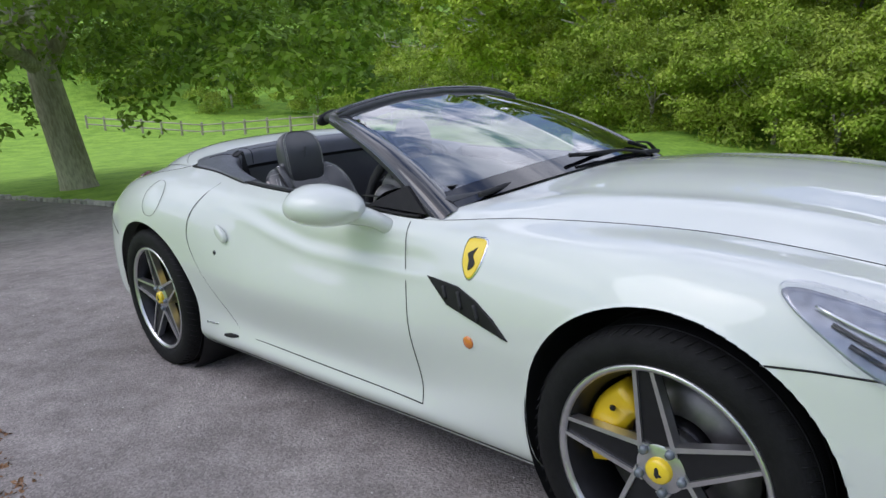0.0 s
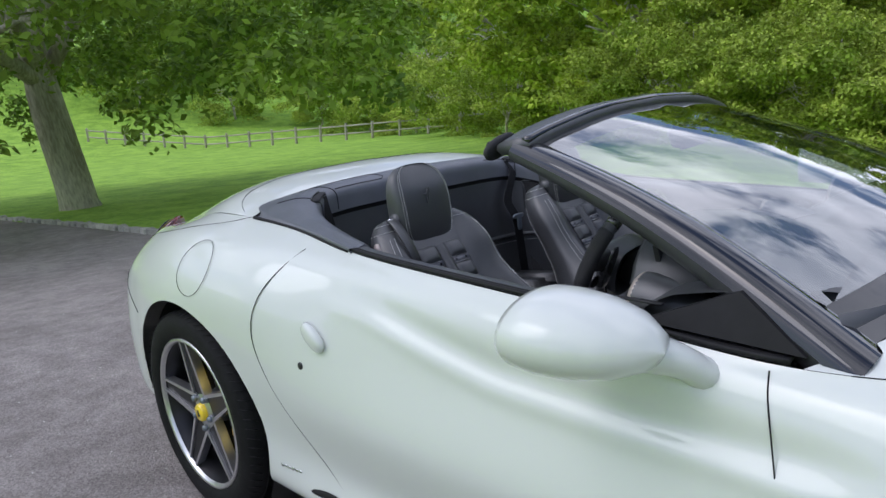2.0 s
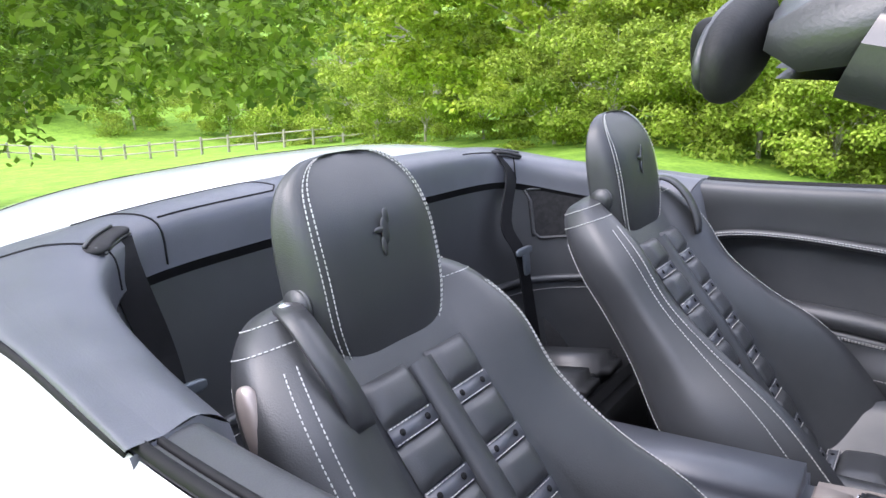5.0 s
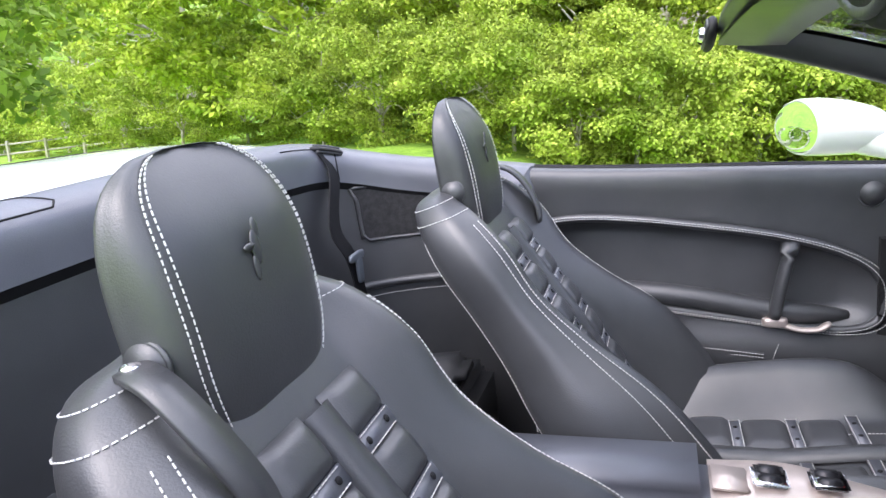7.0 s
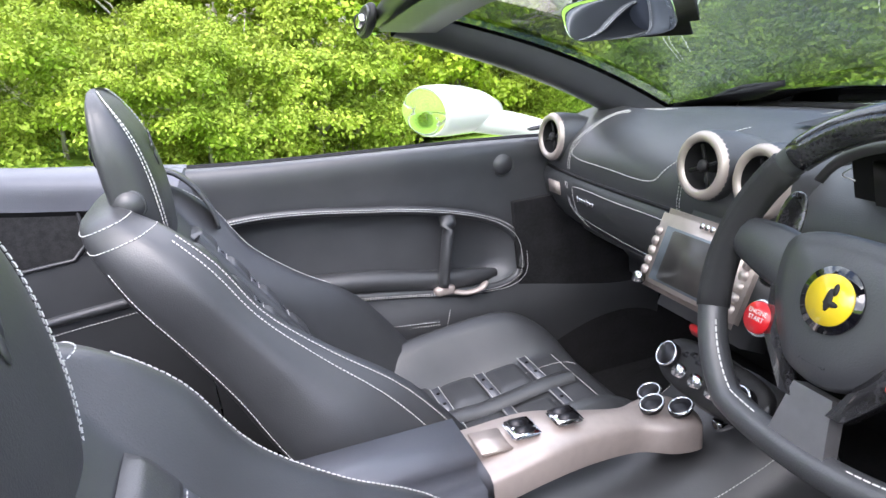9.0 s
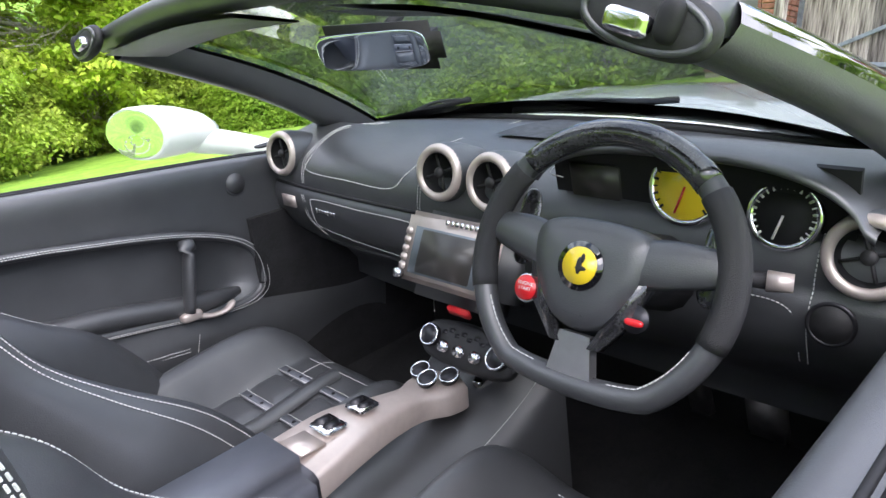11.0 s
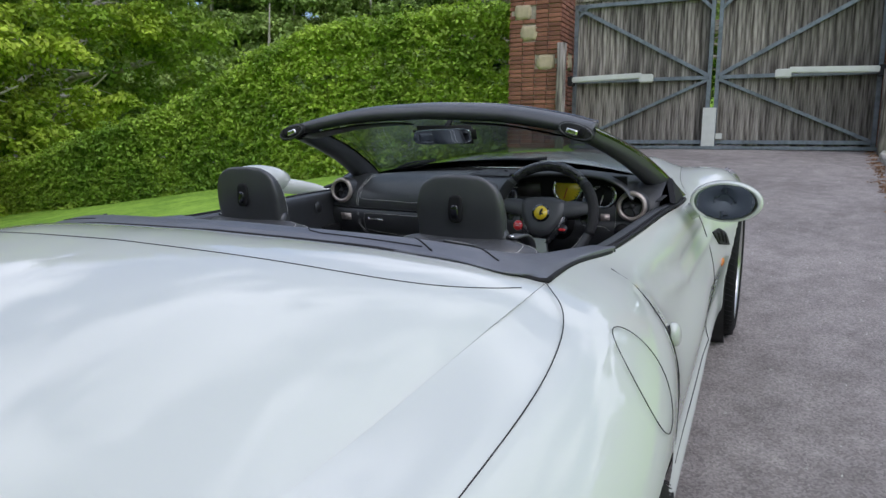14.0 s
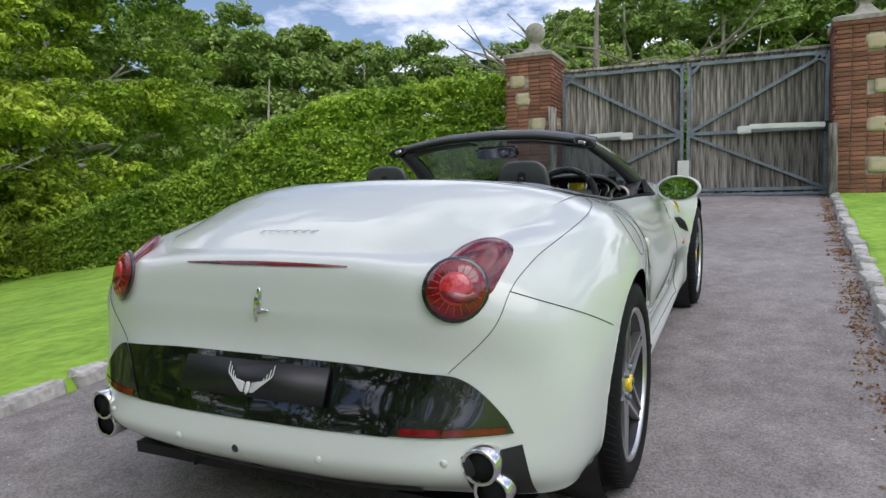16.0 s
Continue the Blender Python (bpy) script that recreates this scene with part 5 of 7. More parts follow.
    add("hub", *moved(lathe([(0.0005, side * (w - 0.036)), (0.052, side * (w - 0.036)), (0.078, side * (w - 0.048)), (0.085, side * (w - 0.10)), (0.0005, side * (w - 0.10))], "y", 40), m), ALLOY, tyre)
    cap = add("hub_cap", *moved(lathe([(0.0005, side * (w - 0.018)), (0.026, side * (w - 0.019)), (0.031, side * (w - 0.024)), (0.032, side * (w - 0.036))], "y", 32), m), YELLOW_E, tyre, "yellow hub cap with dark figure")
    add("cap_figure", *moved(join(ell((0.006, 0.002, 0.014), (0, side * (w - 0.018), 0.0), nu=6, nv=10), ell((0.010, 0.002, 0.004), (0.003, side * (w - 0.018), -0.006), nu=6, nv=10)), m), DARK, tyre)
    # liner of the arch
    lin = [(0.06, -0.28), (0.40, -0.28), (0.405, 0.02), (0.395, 0.085)]
    add("wheel_arch_liner", *moved(lathe([(r, side * h) for r, h in lin], "y", 48), Matrix.Translation((x, side * (0.80 if x < 0 else 0.80), 0.355))), DARK, car)


for side in (-1, 1):
    wheel(side, 1.335, 0.343, 0.250)
    wheel(side, -1.335, 0.352, 0.285)

# ---- door mirrors ----
def mirror(side, c, turn):
    m = Matrix.Translation(c) @ Euler((0, 0, radians(turn))).to_matrix().to_4x4()
    prof = [(0.088, -0.026), (0.096, -0.031), (0.101, -0.018), (0.103, 0.02), (0.097, 0.07), (0.078, 0.12), (0.045, 0.16), (0.0005, 0.18)]
    v, f = lathe(prof, "x", 40)
    v = [(p[0], p[1] * 1.12 - side * 0.25 * max(0, p[0]) , p[2] * 0.67 - 0.10 * max(0, p[0])) for p in v]
    housing = add("door_mirror", *moved((v, f), m), PAINT, car, "white egg-shaped door mirror")
    g = lathe([(0.0005, -0.022), (0.089, -0.024)], "x", 40)
    tilt = Matrix.Rotation(radians(-9 if side < 0 else 9), 4, "Z") @ Matrix.Rotation(radians(9 if side < 0 else 4), 4, "Y") @ Matrix.Translation((-0.006, 0, 0))
    add("mirror_glass", *moved(([(p[0], p[1] * 1.10, p[2] * 0.665) for p in g[0]], g[1]), m @ tilt), MIRROR, housing)
    foot = Vector((0.325, side * 0.768, 0.812))
    a = m @ Vector((0.085, -side * 0.055, -0.03))
    pts = spline([a, a.lerp(foot, 0.5) + Vector((0.02, 0, 0.008)), foot], 12)
    add("mirror_arm", *tube(pts, [0.05, 0.048, 0.046, 0.044, 0.042, 0.040, 0.039, 0.038, 0.038, 0.038, 0.040, 0.034], 14, flat=0.75), PAINT, housing)


mirror(-1, Vector((0.135, -0.92, 0.908)), -6)
mirror(1, Vector((-0.03, 0.965, 0.945)), 14)


# ---- cabin ----
part("cabin_floor", box((1.9, 1.42, 0.03), (-0.25, 0, 0.215)), CARPET, car, "black carpet", smooth=False)
part("bulkhead", box((0.04, 1.30, 0.54), (0.66, 0, 0.47)), DARK, car, smooth=False)
for side in (-1, 1):
    part("footwell_side", box((0.60, 0.03, 0.54), (0.35, side * 0.68, 0.47)), CARPET, car, smooth=False)

# rear surround behind the seats: top pad, rolled edge, wall
def u_line(pts, n=81):
    """A line mirrored about the car's middle: right end round the back to left end."""
    h = spline(pts, (n + 1) // 2)
    right = [(p[0], -p[1], p[2]) for p in h]
    return right + [tuple(p) for p in h[::-1][1:]]


OUT = u_line([(-.655, .728, .926), (-.80, .712, .948), (-.95, .698, .968), (-1.10, .69, .990), (-1.20, .66, 1.008), (-1.205, .54, 1.026), (-1.215, .35, 1.040), (-1.22, 0, 1.047)])
OUT2 = u_line([(-.655, .70, .931), (-.80, .69, .957), (-.95, .675, .98), (-1.09, .655, 1.006), (-1.17, .60, 1.026), (-1.19, .48, 1.042), (-1.195, .30, 1.054), (-1.20, 0, 1.060)])
MID = u_line([(-.66, .665, .932), (-.80, .655, .958), (-.95, .632, .984), (-1.06, .60, 1.012), (-1.125, .545, 1.036), (-1.15, .43, 1.050), (-1.155, .25, 1.056), (-1.155, 0, 1.060)])
EDGE = u_line([(-.675, .63, .905), (-.80, .615, .935), (-.94, .585, .966), (-1.03, .55, .994), (-1.085, .495, 1.018), (-1.108, .40, 1.030), (-1.112, .22, 1.034), (-1.112, 0, 1.036)])
LOWE = u_line([(-.685, .625, .86), (-.80, .610, .885), (-.94, .58, .912), (-1.025, .545, .936), (-1.08, .49, .955), (-1.10, .40, .962), (-1.104, .22, .965), (-1.104, 0, .966)])
INS = u_line([(-.69, .635, .85), (-.80, .62, .875), (-.945, .588, .902), (-1.032, .553, .926), (-1.088, .497, .945), (-1.11, .40, .952), (-1.114, .22, .955), (-1.114, 0, .956)])
W1 = u_line([(-.69, .635, .66), (-.80, .61, .66), (-.93, .575, .66), (-1.01, .535, .66), (-1.06, .47, .66), (-1.085, .36, .66), (-1.09, .18, .66), (-1.09, 0, .66)])
W2 = u_line([(-.69, .655, .24), (-.80, .62, .24), (-.905, .58, .24), (-.985, .52, .24), (-1.04, .44, .24), (-1.065, .30, .24), (-1.07, .15, .24), (-1.07, 0, .24)])


def bands(name, lines, material, label=""):
    n = len(lines[0])
    rows = np.array(lines).transpose(1, 0, 2)
    dense = np.stack([catmull(r, np.linspace(0, len(lines) - 1, 6 * (len(lines) - 1) + 1)) for r in rows])
    return add(name, dense.reshape(-1, 3), grid_faces(n, dense.shape[1]), material, car, label)


half = [body_point(s_, 6, 1) for s_ in np.linspace(6.84, 5.48, 30)] + [Vector(p) for p in TON[::-1][1:]]
idx = np.linspace(0, len(half) - 1, 41)
half = [half[int(k)].lerp(half[min(len(half) - 1, int(k) + 1)], k - int(k)) - Vector((0, 0, 0.004)) for k in idx]
RIM = [(p.x, -p.y, p.z) for p in half] + [tuple(p) for p in half[::-1][1:]]
# surround skin: its blue, lighter tone is sky sheen put into the colour
bands("surround_edge", [[(p[0], p[1], p[2] + 0.003) for p in RIM], [(p[0], p[1], p[2] + 0.007) for p in OUT], OUT2], LEATHER_SKY)
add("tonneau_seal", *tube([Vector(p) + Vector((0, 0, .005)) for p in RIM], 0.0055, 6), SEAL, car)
surround = bands("rear_surround", [OUT2, MID, EDGE, LOWE], LEATHER_SKY, "padded black leather surround behind the seats, sky sheen in its colour")
for i_ in (0, -1):
    end_ = [Vector(L[i_]) for L in (OUT, OUT2, MID, EDGE, LOWE)]
    vs = [p + Vector((0.012 * k, 0, -0.030 * k * k - 0.004 * k)) for k in range(4) for p in end_]
    add("surround_nose", vs, grid_faces(4, 5, i_ == 0), LEATHER_SKY, surround)
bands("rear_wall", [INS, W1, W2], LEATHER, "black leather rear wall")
bands("rear_shadow_joint", [LOWE, [(p[0], p[1], p[2] - 0.008) for p in INS]], SEAL)
def on_roll(i, k):
    """A point of the padded roll: i along the line, k 0 outer rim, 1 crest, 2 inner edge, 3 foot."""
    rows = np.array([[OUT2[j], MID[j], EDGE[j], LOWE[j]] for j in (int(i), min(80, int(i) + 1))])
    p = rows[0] + (rows[1] - rows[0]) * (i - int(i))
    q = catmull(p, np.array([k]))[0]
    c = catmull(p, np.array([min(3.0, k + 0.05)]))[0] - catmull(p, np.array([max(0.0, k - 0.05)]))[0]
    up = Vector((0.35, 0, 1)) if k < 2 else Vector((1, 0, 0.2))
    return Vector(q) + up.normalized() * 0.0004


for s_ in (21, 27.5, 59):
    add("pad_joint", *tube([on_roll(s_, k) for k in np.linspace(0, 2.9, 14)], 0.0018, 6), SEAL, surround)
# stitched lids let into the roll
for a_, b_ in ((28, 35), (50, 58)):
    ol = [on_roll(i, 0.25) for i in np.linspace(a_, b_, 16)] + [on_roll(b_ + .5, k) for k in np.linspace(.45, 1.55, 6)] + [on_roll(i, 1.8) for i in np.linspace(b_, a_, 16)]
    add("lid_joint", *tube(ol, 0.0015, 6), SEAL, surround)


def on_wall(i, z):
    """A point of the rear wall at place i along it and height z."""
    j = min(79, int(i))
    a, b = (np.array(L[j]) + (np.array(L[j + 1]) - np.array(L[j])) * (i - j) for L in (INS, W1))
    t = (a[2] - z) / (a[2] - b[2])
    p = a + (b - a) * t
    return Vector((p[0] + 0.004, p[1] * 0.994, p[2]))


# belts, outlets, pockets and the ridge round the rear wall
for side in (-1, 1):
    def at_side(i):
        return 80 - i if side > 0 else i
    outlet = add("belt_slot", *tube([on_roll(at_side(i), 1.75) for i in np.linspace(19.5, 25, 10)], [.010] + [.019] * 8 + [.010], 10, flat=0.35), DARK, surround, "dark belt outlet in the roll")
    for k in range(3):
        add("slot_bar", *tube([on_roll(at_side(i), 1.55 + .22 * k) + Vector((.004, 0, .003)) for i in np.linspace(20, 24.5, 6)], 0.0028, 6), LEATHER, outlet)
    top = on_roll(at_side(23), 1.9)
    strap = [top, top + Vector((.022, 0, -.05)), (-1.05, side * .43, .86), (-1.03, side * .455, .775), (-1.02, side * .47, .60), (-1.0, side * .48, .36)]
    if side < 0:
        strap = [top, top + Vector((.014, 0, -.05)), (-1.07, -.475, .86), (-1.055, -.475, .78), (-1.05, -.475, .66), (-1.03, -.47, .45)]
    sp = spline([tuple(p) for p in strap], 24)
    vs = [Vector(p) + Vector((dx, w, 0)) for p in sp for w, dx in ((-.024, 0), (.024, 0), (.024, -.003), (-.024, -.003))]
    belt = add("seat_belt", vs, [(4 * i + j, 4 * i + (j + 1) % 4, 4 * i + 4 + (j + 1) % 4, 4 * i + 4 + j) for i in range(23) for j in range(4)], SEAL, car, "black seat belt with steel buckle", smooth=False)
    add("buckle_tongue", *join(ell((0.006, 0.036, 0.010), (-1.022 - .032 * (side < 0), side * .456, .790), power=0.6), ell((0.005, 0.013, 0.032), (-1.02 - .032 * (side < 0), side * .460, .760), power=0.5)), GALV, belt, "grey buckle tongue")
    ol = [on_wall(at_side(i), .930) for i in np.linspace(19.5, 8, 14)] + [on_wall(at_side(8), z) for z in (.90, .86, .83)] + [on_wall(at_side(i), .805) for i in np.linspace(9, 17.5, 10)] + [on_wall(at_side(18.5), z) for z in (.82, .86, .90)]
    inner = add("wall_pocket", [on_wall(at_side(i), z) for i in np.linspace(8, 19, 16) for z in (.81, .85, .89, .925)], grid_faces(16, 4), mat("speaker_cloth", (0.017, 0.017, 0.018), 0.8, var=0.5, scale=600), car, "dark cloth speaker panel")
    add("pocket_joint", *tube(ol, 0.004, 6, closed=True), LEATHER, inner)
    add("wall_ridge", *tube([on_wall(at_side(i), .70) for i in np.linspace(4, 30, 30)], 0.010, 8), LEATHER, surround)
    stitch([on_wall(at_side(i), .675) + Vector((.003, 0, 0)) for i in np.linspace(5, 32, 40)], surround)
part("rear_shelf", box((0.32, 1.1, 0.20), (-0.91, 0, 0.42)), LEATHER, car, bevel=0.03)
for sy in (-1, 1):
    for k in range(3):
        o = part("bench_cushion", box((0.26, 0.115, 0.06), (-0.90, sy * (0.16 + 0.12 * k), 0.535), (0, -6, 0)), LEATHER, car, bevel=0.022)

# ---- seats ----
def sweep(name, path, sections, material, parent, label="", nv=48, cap=True):
    """Closed sections (lists of (across, forward)) placed along a path of (x, z, lean)."""
    rows = []
    for (x, z, lean), sec in zip(path, sections):
        s = spline([(a, b, 0) for a, b in sec], nv, True)
        ca, sa = math.cos(lean), math.sin(lean)
        rows.append([(x + p[1] * ca, p[0], z + p[1] * sa) for p in s])
    R = np.array(rows)
    D = catmull(R, np.linspace(0, len(R) - 1, 5 * (len(R) - 1) + 1))
    n = D.shape[0]
    vs = D.reshape(-1, 3).tolist()
    fs = [(i * nv + j, i * nv + (j + 1) % nv, (i + 1) * nv + (j + 1) % nv, (i + 1) * nv + j) for i in range(n - 1) for j in range(nv)]
    for i in (0, n - 1):
        c = D[i].mean(axis=0)
        vs.append(tuple(c))
        k = len(vs) - 1
        fs += [(i * nv + j, i * nv + (j + 1) % nv, k) if i else (i * nv + (j + 1) % nv, i * nv + j, k) for j in range(nv)]
    ob = add(name, vs, fs, material, parent, label)
    return ob, D


def back_sec(w, bol, ins, th, inner=0.5):
    return [(-w, -0.01), (-0.93 * w, 0.5 * bol), (-0.76 * w, bol), (-inner * w, 0.25 * bol), (-inner * 0.8 * w, ins), (0, ins), (inner * 0.8 * w, ins), (inner * w, 0.25 * bol), (0.76 * w, bol), (0.93 * w, 0.5 * bol), (w, -0.01), (0.90 * w, -th * 0.75), (0.5 * w, -th), (0, -th), (-0.5 * w, -th), (-0.90 * w, -th * 0.75)]


PUFF = {}


def puff(w, h, t):
    """A stuffed rectangular cushion panel (shared mesh)."""
    key = (w, h, t)
    if key not in PUFF:
        n = 9
        vs = []
        for i in range(n):
            for j in range(n):
                u, v = -1 + 2 * i / (n - 1), -1 + 2 * j / (n - 1)
                k = (1 - u ** 4) ** 0.5 * (1 - v ** 4) ** 0.5 if abs(u) < 1 and abs(v) < 1 else 0
                vs.append((u * w / 2, v * h / 2, t * k))
        PUFF[key] = mesh_data("cushion_panel", vs, grid_faces(n, n), LEATHER)
    return PUFF[key]


def seat(side):
    cy = 0.348 if side > 0 else -0.366
    path = [(-.36, .36), (-.43, .46), (-.515, .60), (-.575, .70), (-.63, .78), (-.685, .86), (-.73, .92), (-.765, .952), (-.775, .962)]
    path = [(x, z, 0.30) for x, z in path]
    secs = [back_sec(.25, .10, .0, .10), back_sec(.275, .13, .0, .11), back_sec(.272, .115, .0, .115), back_sec(.242, .06, .0, .11), back_sec(.226, .034, .0, .105), back_sec(.222, .040, .0, .10), back_sec(.198, .028, .0, .085, .6), back_sec(.155, .012, .0, .06, .6), back_sec(.10, .004, .0, .03, .6)]
    ob, D = sweep("seat", path, secs, LEATHER, car, "black leather sports seat with white stitching")
    ob.location = (0.035 if side > 0 else 0.0, cy, 0.0)
    nv = 48
    # cushion
    cpath = [(-.42, .40), (-.36, .41), (-.22, .408), (-.08, .428), (.0, .432), (.045, .408), (.06, .365)]
    rows = []
    for i, (x, z) in enumerate(cpath):
        w = (.22, .25, .27, .27, .255, .22, .16)[i]
        b = (.05, .085, .105, .090, .045, .012, .0)[i]
        rows.append([(x, a, z + h) for a, h in ((-w, -.03), (-.93 * w, .55 * b), (-.76 * w, b), (-.52 * w, .2 * b), (-.4 * w, 0), (0, 0), (.4 * w, 0), (.52 * w, .2 * b), (.76 * w, b), (.93 * w, .55 * b), (w, -.03), (.95 * w, -.14), (0, -.15), (-.95 * w, -.14))])
    R = np.stack([spline(r, 42, True) for r in rows])
    D2 = catmull(R, np.linspace(0, 6, 31))
    vs = D2.reshape(-1, 3).tolist()
    fs = [(i * 42 + (j + 1) % 42, i * 42 + j, (i + 1) * 42 + j, (i + 1) * 42 + (j + 1) % 42) for i in range(30) for j in range(42)]
    fs += [tuple(30 * 42 + j for j in range(42))]
    cu = add("seat_cushion", vs, fs, LEATHER, ob)
    # ribbed insert: stuffed panels in two columns, stitched bands with eyelets between them
    LX = np.array([-.36, -.43, -.515, -.575, -.63, -.685, -.73])
    LZ = np.array([.36, .46, .60, .70, .78, .86, .92])
    LS = np.concatenate([[0], np.cumsum(np.hypot(np.diff(LX), np.diff(LZ)))])
    def spot(d, y, lift):
        x, z = float(np.interp(d, LS, LX)), float(np.interp(d, LS, LZ))
        x2, z2 = float(np.interp(d + .04, LS, LX)), float(np.interp(d + .04, LS, LZ))
        t = Vector((x2 - x, 0, z2 - z)).normalized()
        nrm = Vector((t.z, 0, -t.x))
        return frame_m(Vector((x, y, z)) + nrm * lift, nrm, (0, 1, 0))
    for k in range(7):
        d = LS[-1] - .095 - .077 * k
        for sg in (-1, 1):
            o = new("cushion_panel", puff(.076, .055, .013))
            o.parent = ob
            o.matrix_basis = spot(d, sg * .056, .002)
            fm = spot(d - .0385, sg * .056, .004)
            bnd = part("eyelet_band", box((.076, .022, .004)), LEATHER_SKY, ob, bevel=.001)
            bnd.matrix_basis = fm
            for e in (-.022, .022):
                add("eyelet", *moved(join(disc(.0042, .0008, Matrix.Translation((e, 0, .0024)), 10)), fm), SEAL, ob)
            for dy in (-.0095, .0095):
                stitch([fm @ Vector((-.037, dy, .0030)), fm @ Vector((.037, dy, .0030))], ob)
    strip_ = []
    for d in np.linspace(.06, LS[-1] - .075, 24):
        fm = spot(d, 0, 0)
        strip_.append([fm @ Vector((a, 0, h)) for a, h in ((-.019, .002), (-.016, .013), (0, .017), (.016, .013), (.019, .002))])
    add("centre_strip", [p for r in strip_ for p in r], grid_faces(24, 5), LEATHER, ob)
    for k in range(4):
        x = -.385 + .104 * k
        for sg in (-1, 1):
            z = float(np.interp(x, [-.36, -.22, -.08, .02], [.41, .408, .428, .434]))
            if k < 3:
                o = new("cushion_panel", puff(.118, .084, .014))
                o.parent = ob
                o.matrix_basis = pose(x + .052, sg * .080, z + .003, 0, -4, 90)
                o.matrix_basis = frame_m((x + .052, sg * .080, z + .004), (-.07, 0, 1), (0, 1, 0))
            fm = frame_m((x, sg * .080, z + .006), (-.07, 0, 1), (0, 1, 0))
            bnd = part("eyelet_band", box((.118, .022, .004)), LEATHER_SKY, ob, bevel=.001)
            bnd.matrix_basis = fm
            for e in (-.022, .022):
                add("eyelet", *moved(disc(.0042, .0008, fm @ Matrix.Translation((e, 0, .0024)), 10), Matrix()), SEAL, ob)
            for dy in (-.0095, .0095):
                stitch([fm @ Vector((-.058, dy, .0030)), fm @ Vector((.058, dy, .0030))], ob)
    strip_ = []
    for x in np.linspace(-.40, -.02, 16):
        z = float(np.interp(x, [-.36, -.22, -.08, .02], [.41, .408, .428, .434]))
        strip_.append([(x, a, z + h) for a, h in ((-.020, .004), (-.016, .016), (0, .019), (.016, .016), (.020, .004))])
    add("cushion_strip", [p for r in strip_ for p in r], grid_faces(16, 5, True), LEATHER, ob)
    stitch([(-.012, y, .440) for y in np.linspace(-.11, .11, 20)], ob)
    # stitched seams along the bolsters and round the shoulders
    n = D.shape[0]
    for j in (4, 5, 25, 26, 33, 45):
        line = [Vector(D[i][j % nv]) for i in range(4, n - 11)]
        c = [Vector(D[i].mean(axis=0)) for i in range(4, n - 11)]
        stitch([p + (p - q).normalized() * 0.0012 for p, q in zip(line, c)], ob)
    for j in (9, 17):
        line = [Vector(D2[i][j]) + Vector((0, 0, .0012)) for i in range(2, 24)]
        stitch(line, ob)
    # top roll
    arc = [Vector(D[n - 9][j]) for j in range(nv)]
    c = sum(arc, Vector()) / nv
    for lift in (0, 3):
        arc = [Vector(D[n - 10 + lift][j]) for j in range(nv)]
        stitch([p + (p - c).normalized() * 0.0012 for p in arc + arc[:1]], ob)
    # head restraint: rounded, thicker at the top, with a seam on either side
    hs = []
    for z, w, f_, b_ in ((.845, .060, .004, -.030), (.868, .092, .024, -.042), (.92, .116, .034, -.048), (.985, .121, .036, -.048), (1.04, .119, .028, -.044), (1.082, .104, .008, -.036), (1.106, .070, -.010, -.030), (1.113, .03, -.018, -.024)):
        w, b_ = w * .955, b_ * .86
        hs.append((z, [(-w, -.012), (-.92 * w, f_ * .55), (-.6 * w, f_ * .95), (0, f_), (.6 * w, f_ * .95), (.92 * w, f_ * .55), (w, -.012), (.9 * w, b_ * .8), (0, b_), (-.9 * w, b_ * .8)]))
    hpath = [(-.731 - (z - .86) * .10, z + .002, 0.0) for z, _ in hs]
    hr, HD = sweep("head_restraint", hpath, [s for _, s in hs], LEATHER, ob, "rounded head restraint")
    for sg in (-1, 1):
        for dw in (0.80, 0.86):
            line = []
            for i in range(2, HD.shape[0] - 3):
                ring_ = HD[i]
                w = abs(ring_[:, 1]).max()
                cand = [p for p in ring_ if p[1] * sg > 0 and p[0] > ring_[:, 0].mean() - .004]
                q = min(cand, key=lambda p: abs(abs(p[1]) - dw * w))
                line.append(Vector((q[0] + .001, sg * dw * w, q[2])))
            sm = [line[0]] + [(line[i - 1] + 2 * line[i] + line[i + 1]) / 4 for i in range(1, len(line) - 1)] + [line[-1]]
            stitch([p + Vector((.0015, sg * .0006, 0)) for p in sm], ob)
        add("pivot_cap", *moved(join(disc(.020, .004, Matrix()), ring(.0205, .0025, Matrix())), frame_m((-.748, sg * .1135, .957), (0.0, sg, .05), (1, 0, 0))), LEATHER, ob)
    rel = add("release_slot", *moved(ell((.019, .034, .006), power=.55), frame_m((-.789, 0, 1.034), (-1, 0, .1), (0, 1, 0))), SEAL, ob)
    add("release_tab", *moved(ell((.010, .018, .006), power=.6), frame_m((-.794, 0, 1.027), (-1, 0, .1), (0, 1, 0))), GLOSS_BLACK, ob)
    back_line = [Vector((-.7835 + .9 * y * y, y, 1.078 - 1.2 * y * y)) for y in np.linspace(-.09, .09, 24)]
    stitch(back_line, ob)
    # embossed figure on the front of the head restraint
    em = frame_m((-.711, 0, 1.022), (1, 0, .12), (0, 1, 0))
    add("embossed_figure", *moved(join(ell((.007, .016, .0022), (0, 0, 0), nu=8, nv=12), ell((.005, .010, .002), (.005, .016, 0), nu=8, nv=12), ell((.004, .012, .002), (-.006, -.018, 0), nu=8, nv=12), ell((.010, .0035, .002), (-.008, .002, 0), nu=8, nv=12)), em), LEATHER, ob)
    # belt guide loop on the outer shoulder and tilt lever
    o_ = side
    loop = [(-.752, o_ * .128, .958), (-.722, o_ * .146, .946), (-.690, o_ * .150, .910), (-.662, o_ * .142, .868), (-.648, o_ * .136, .846)]
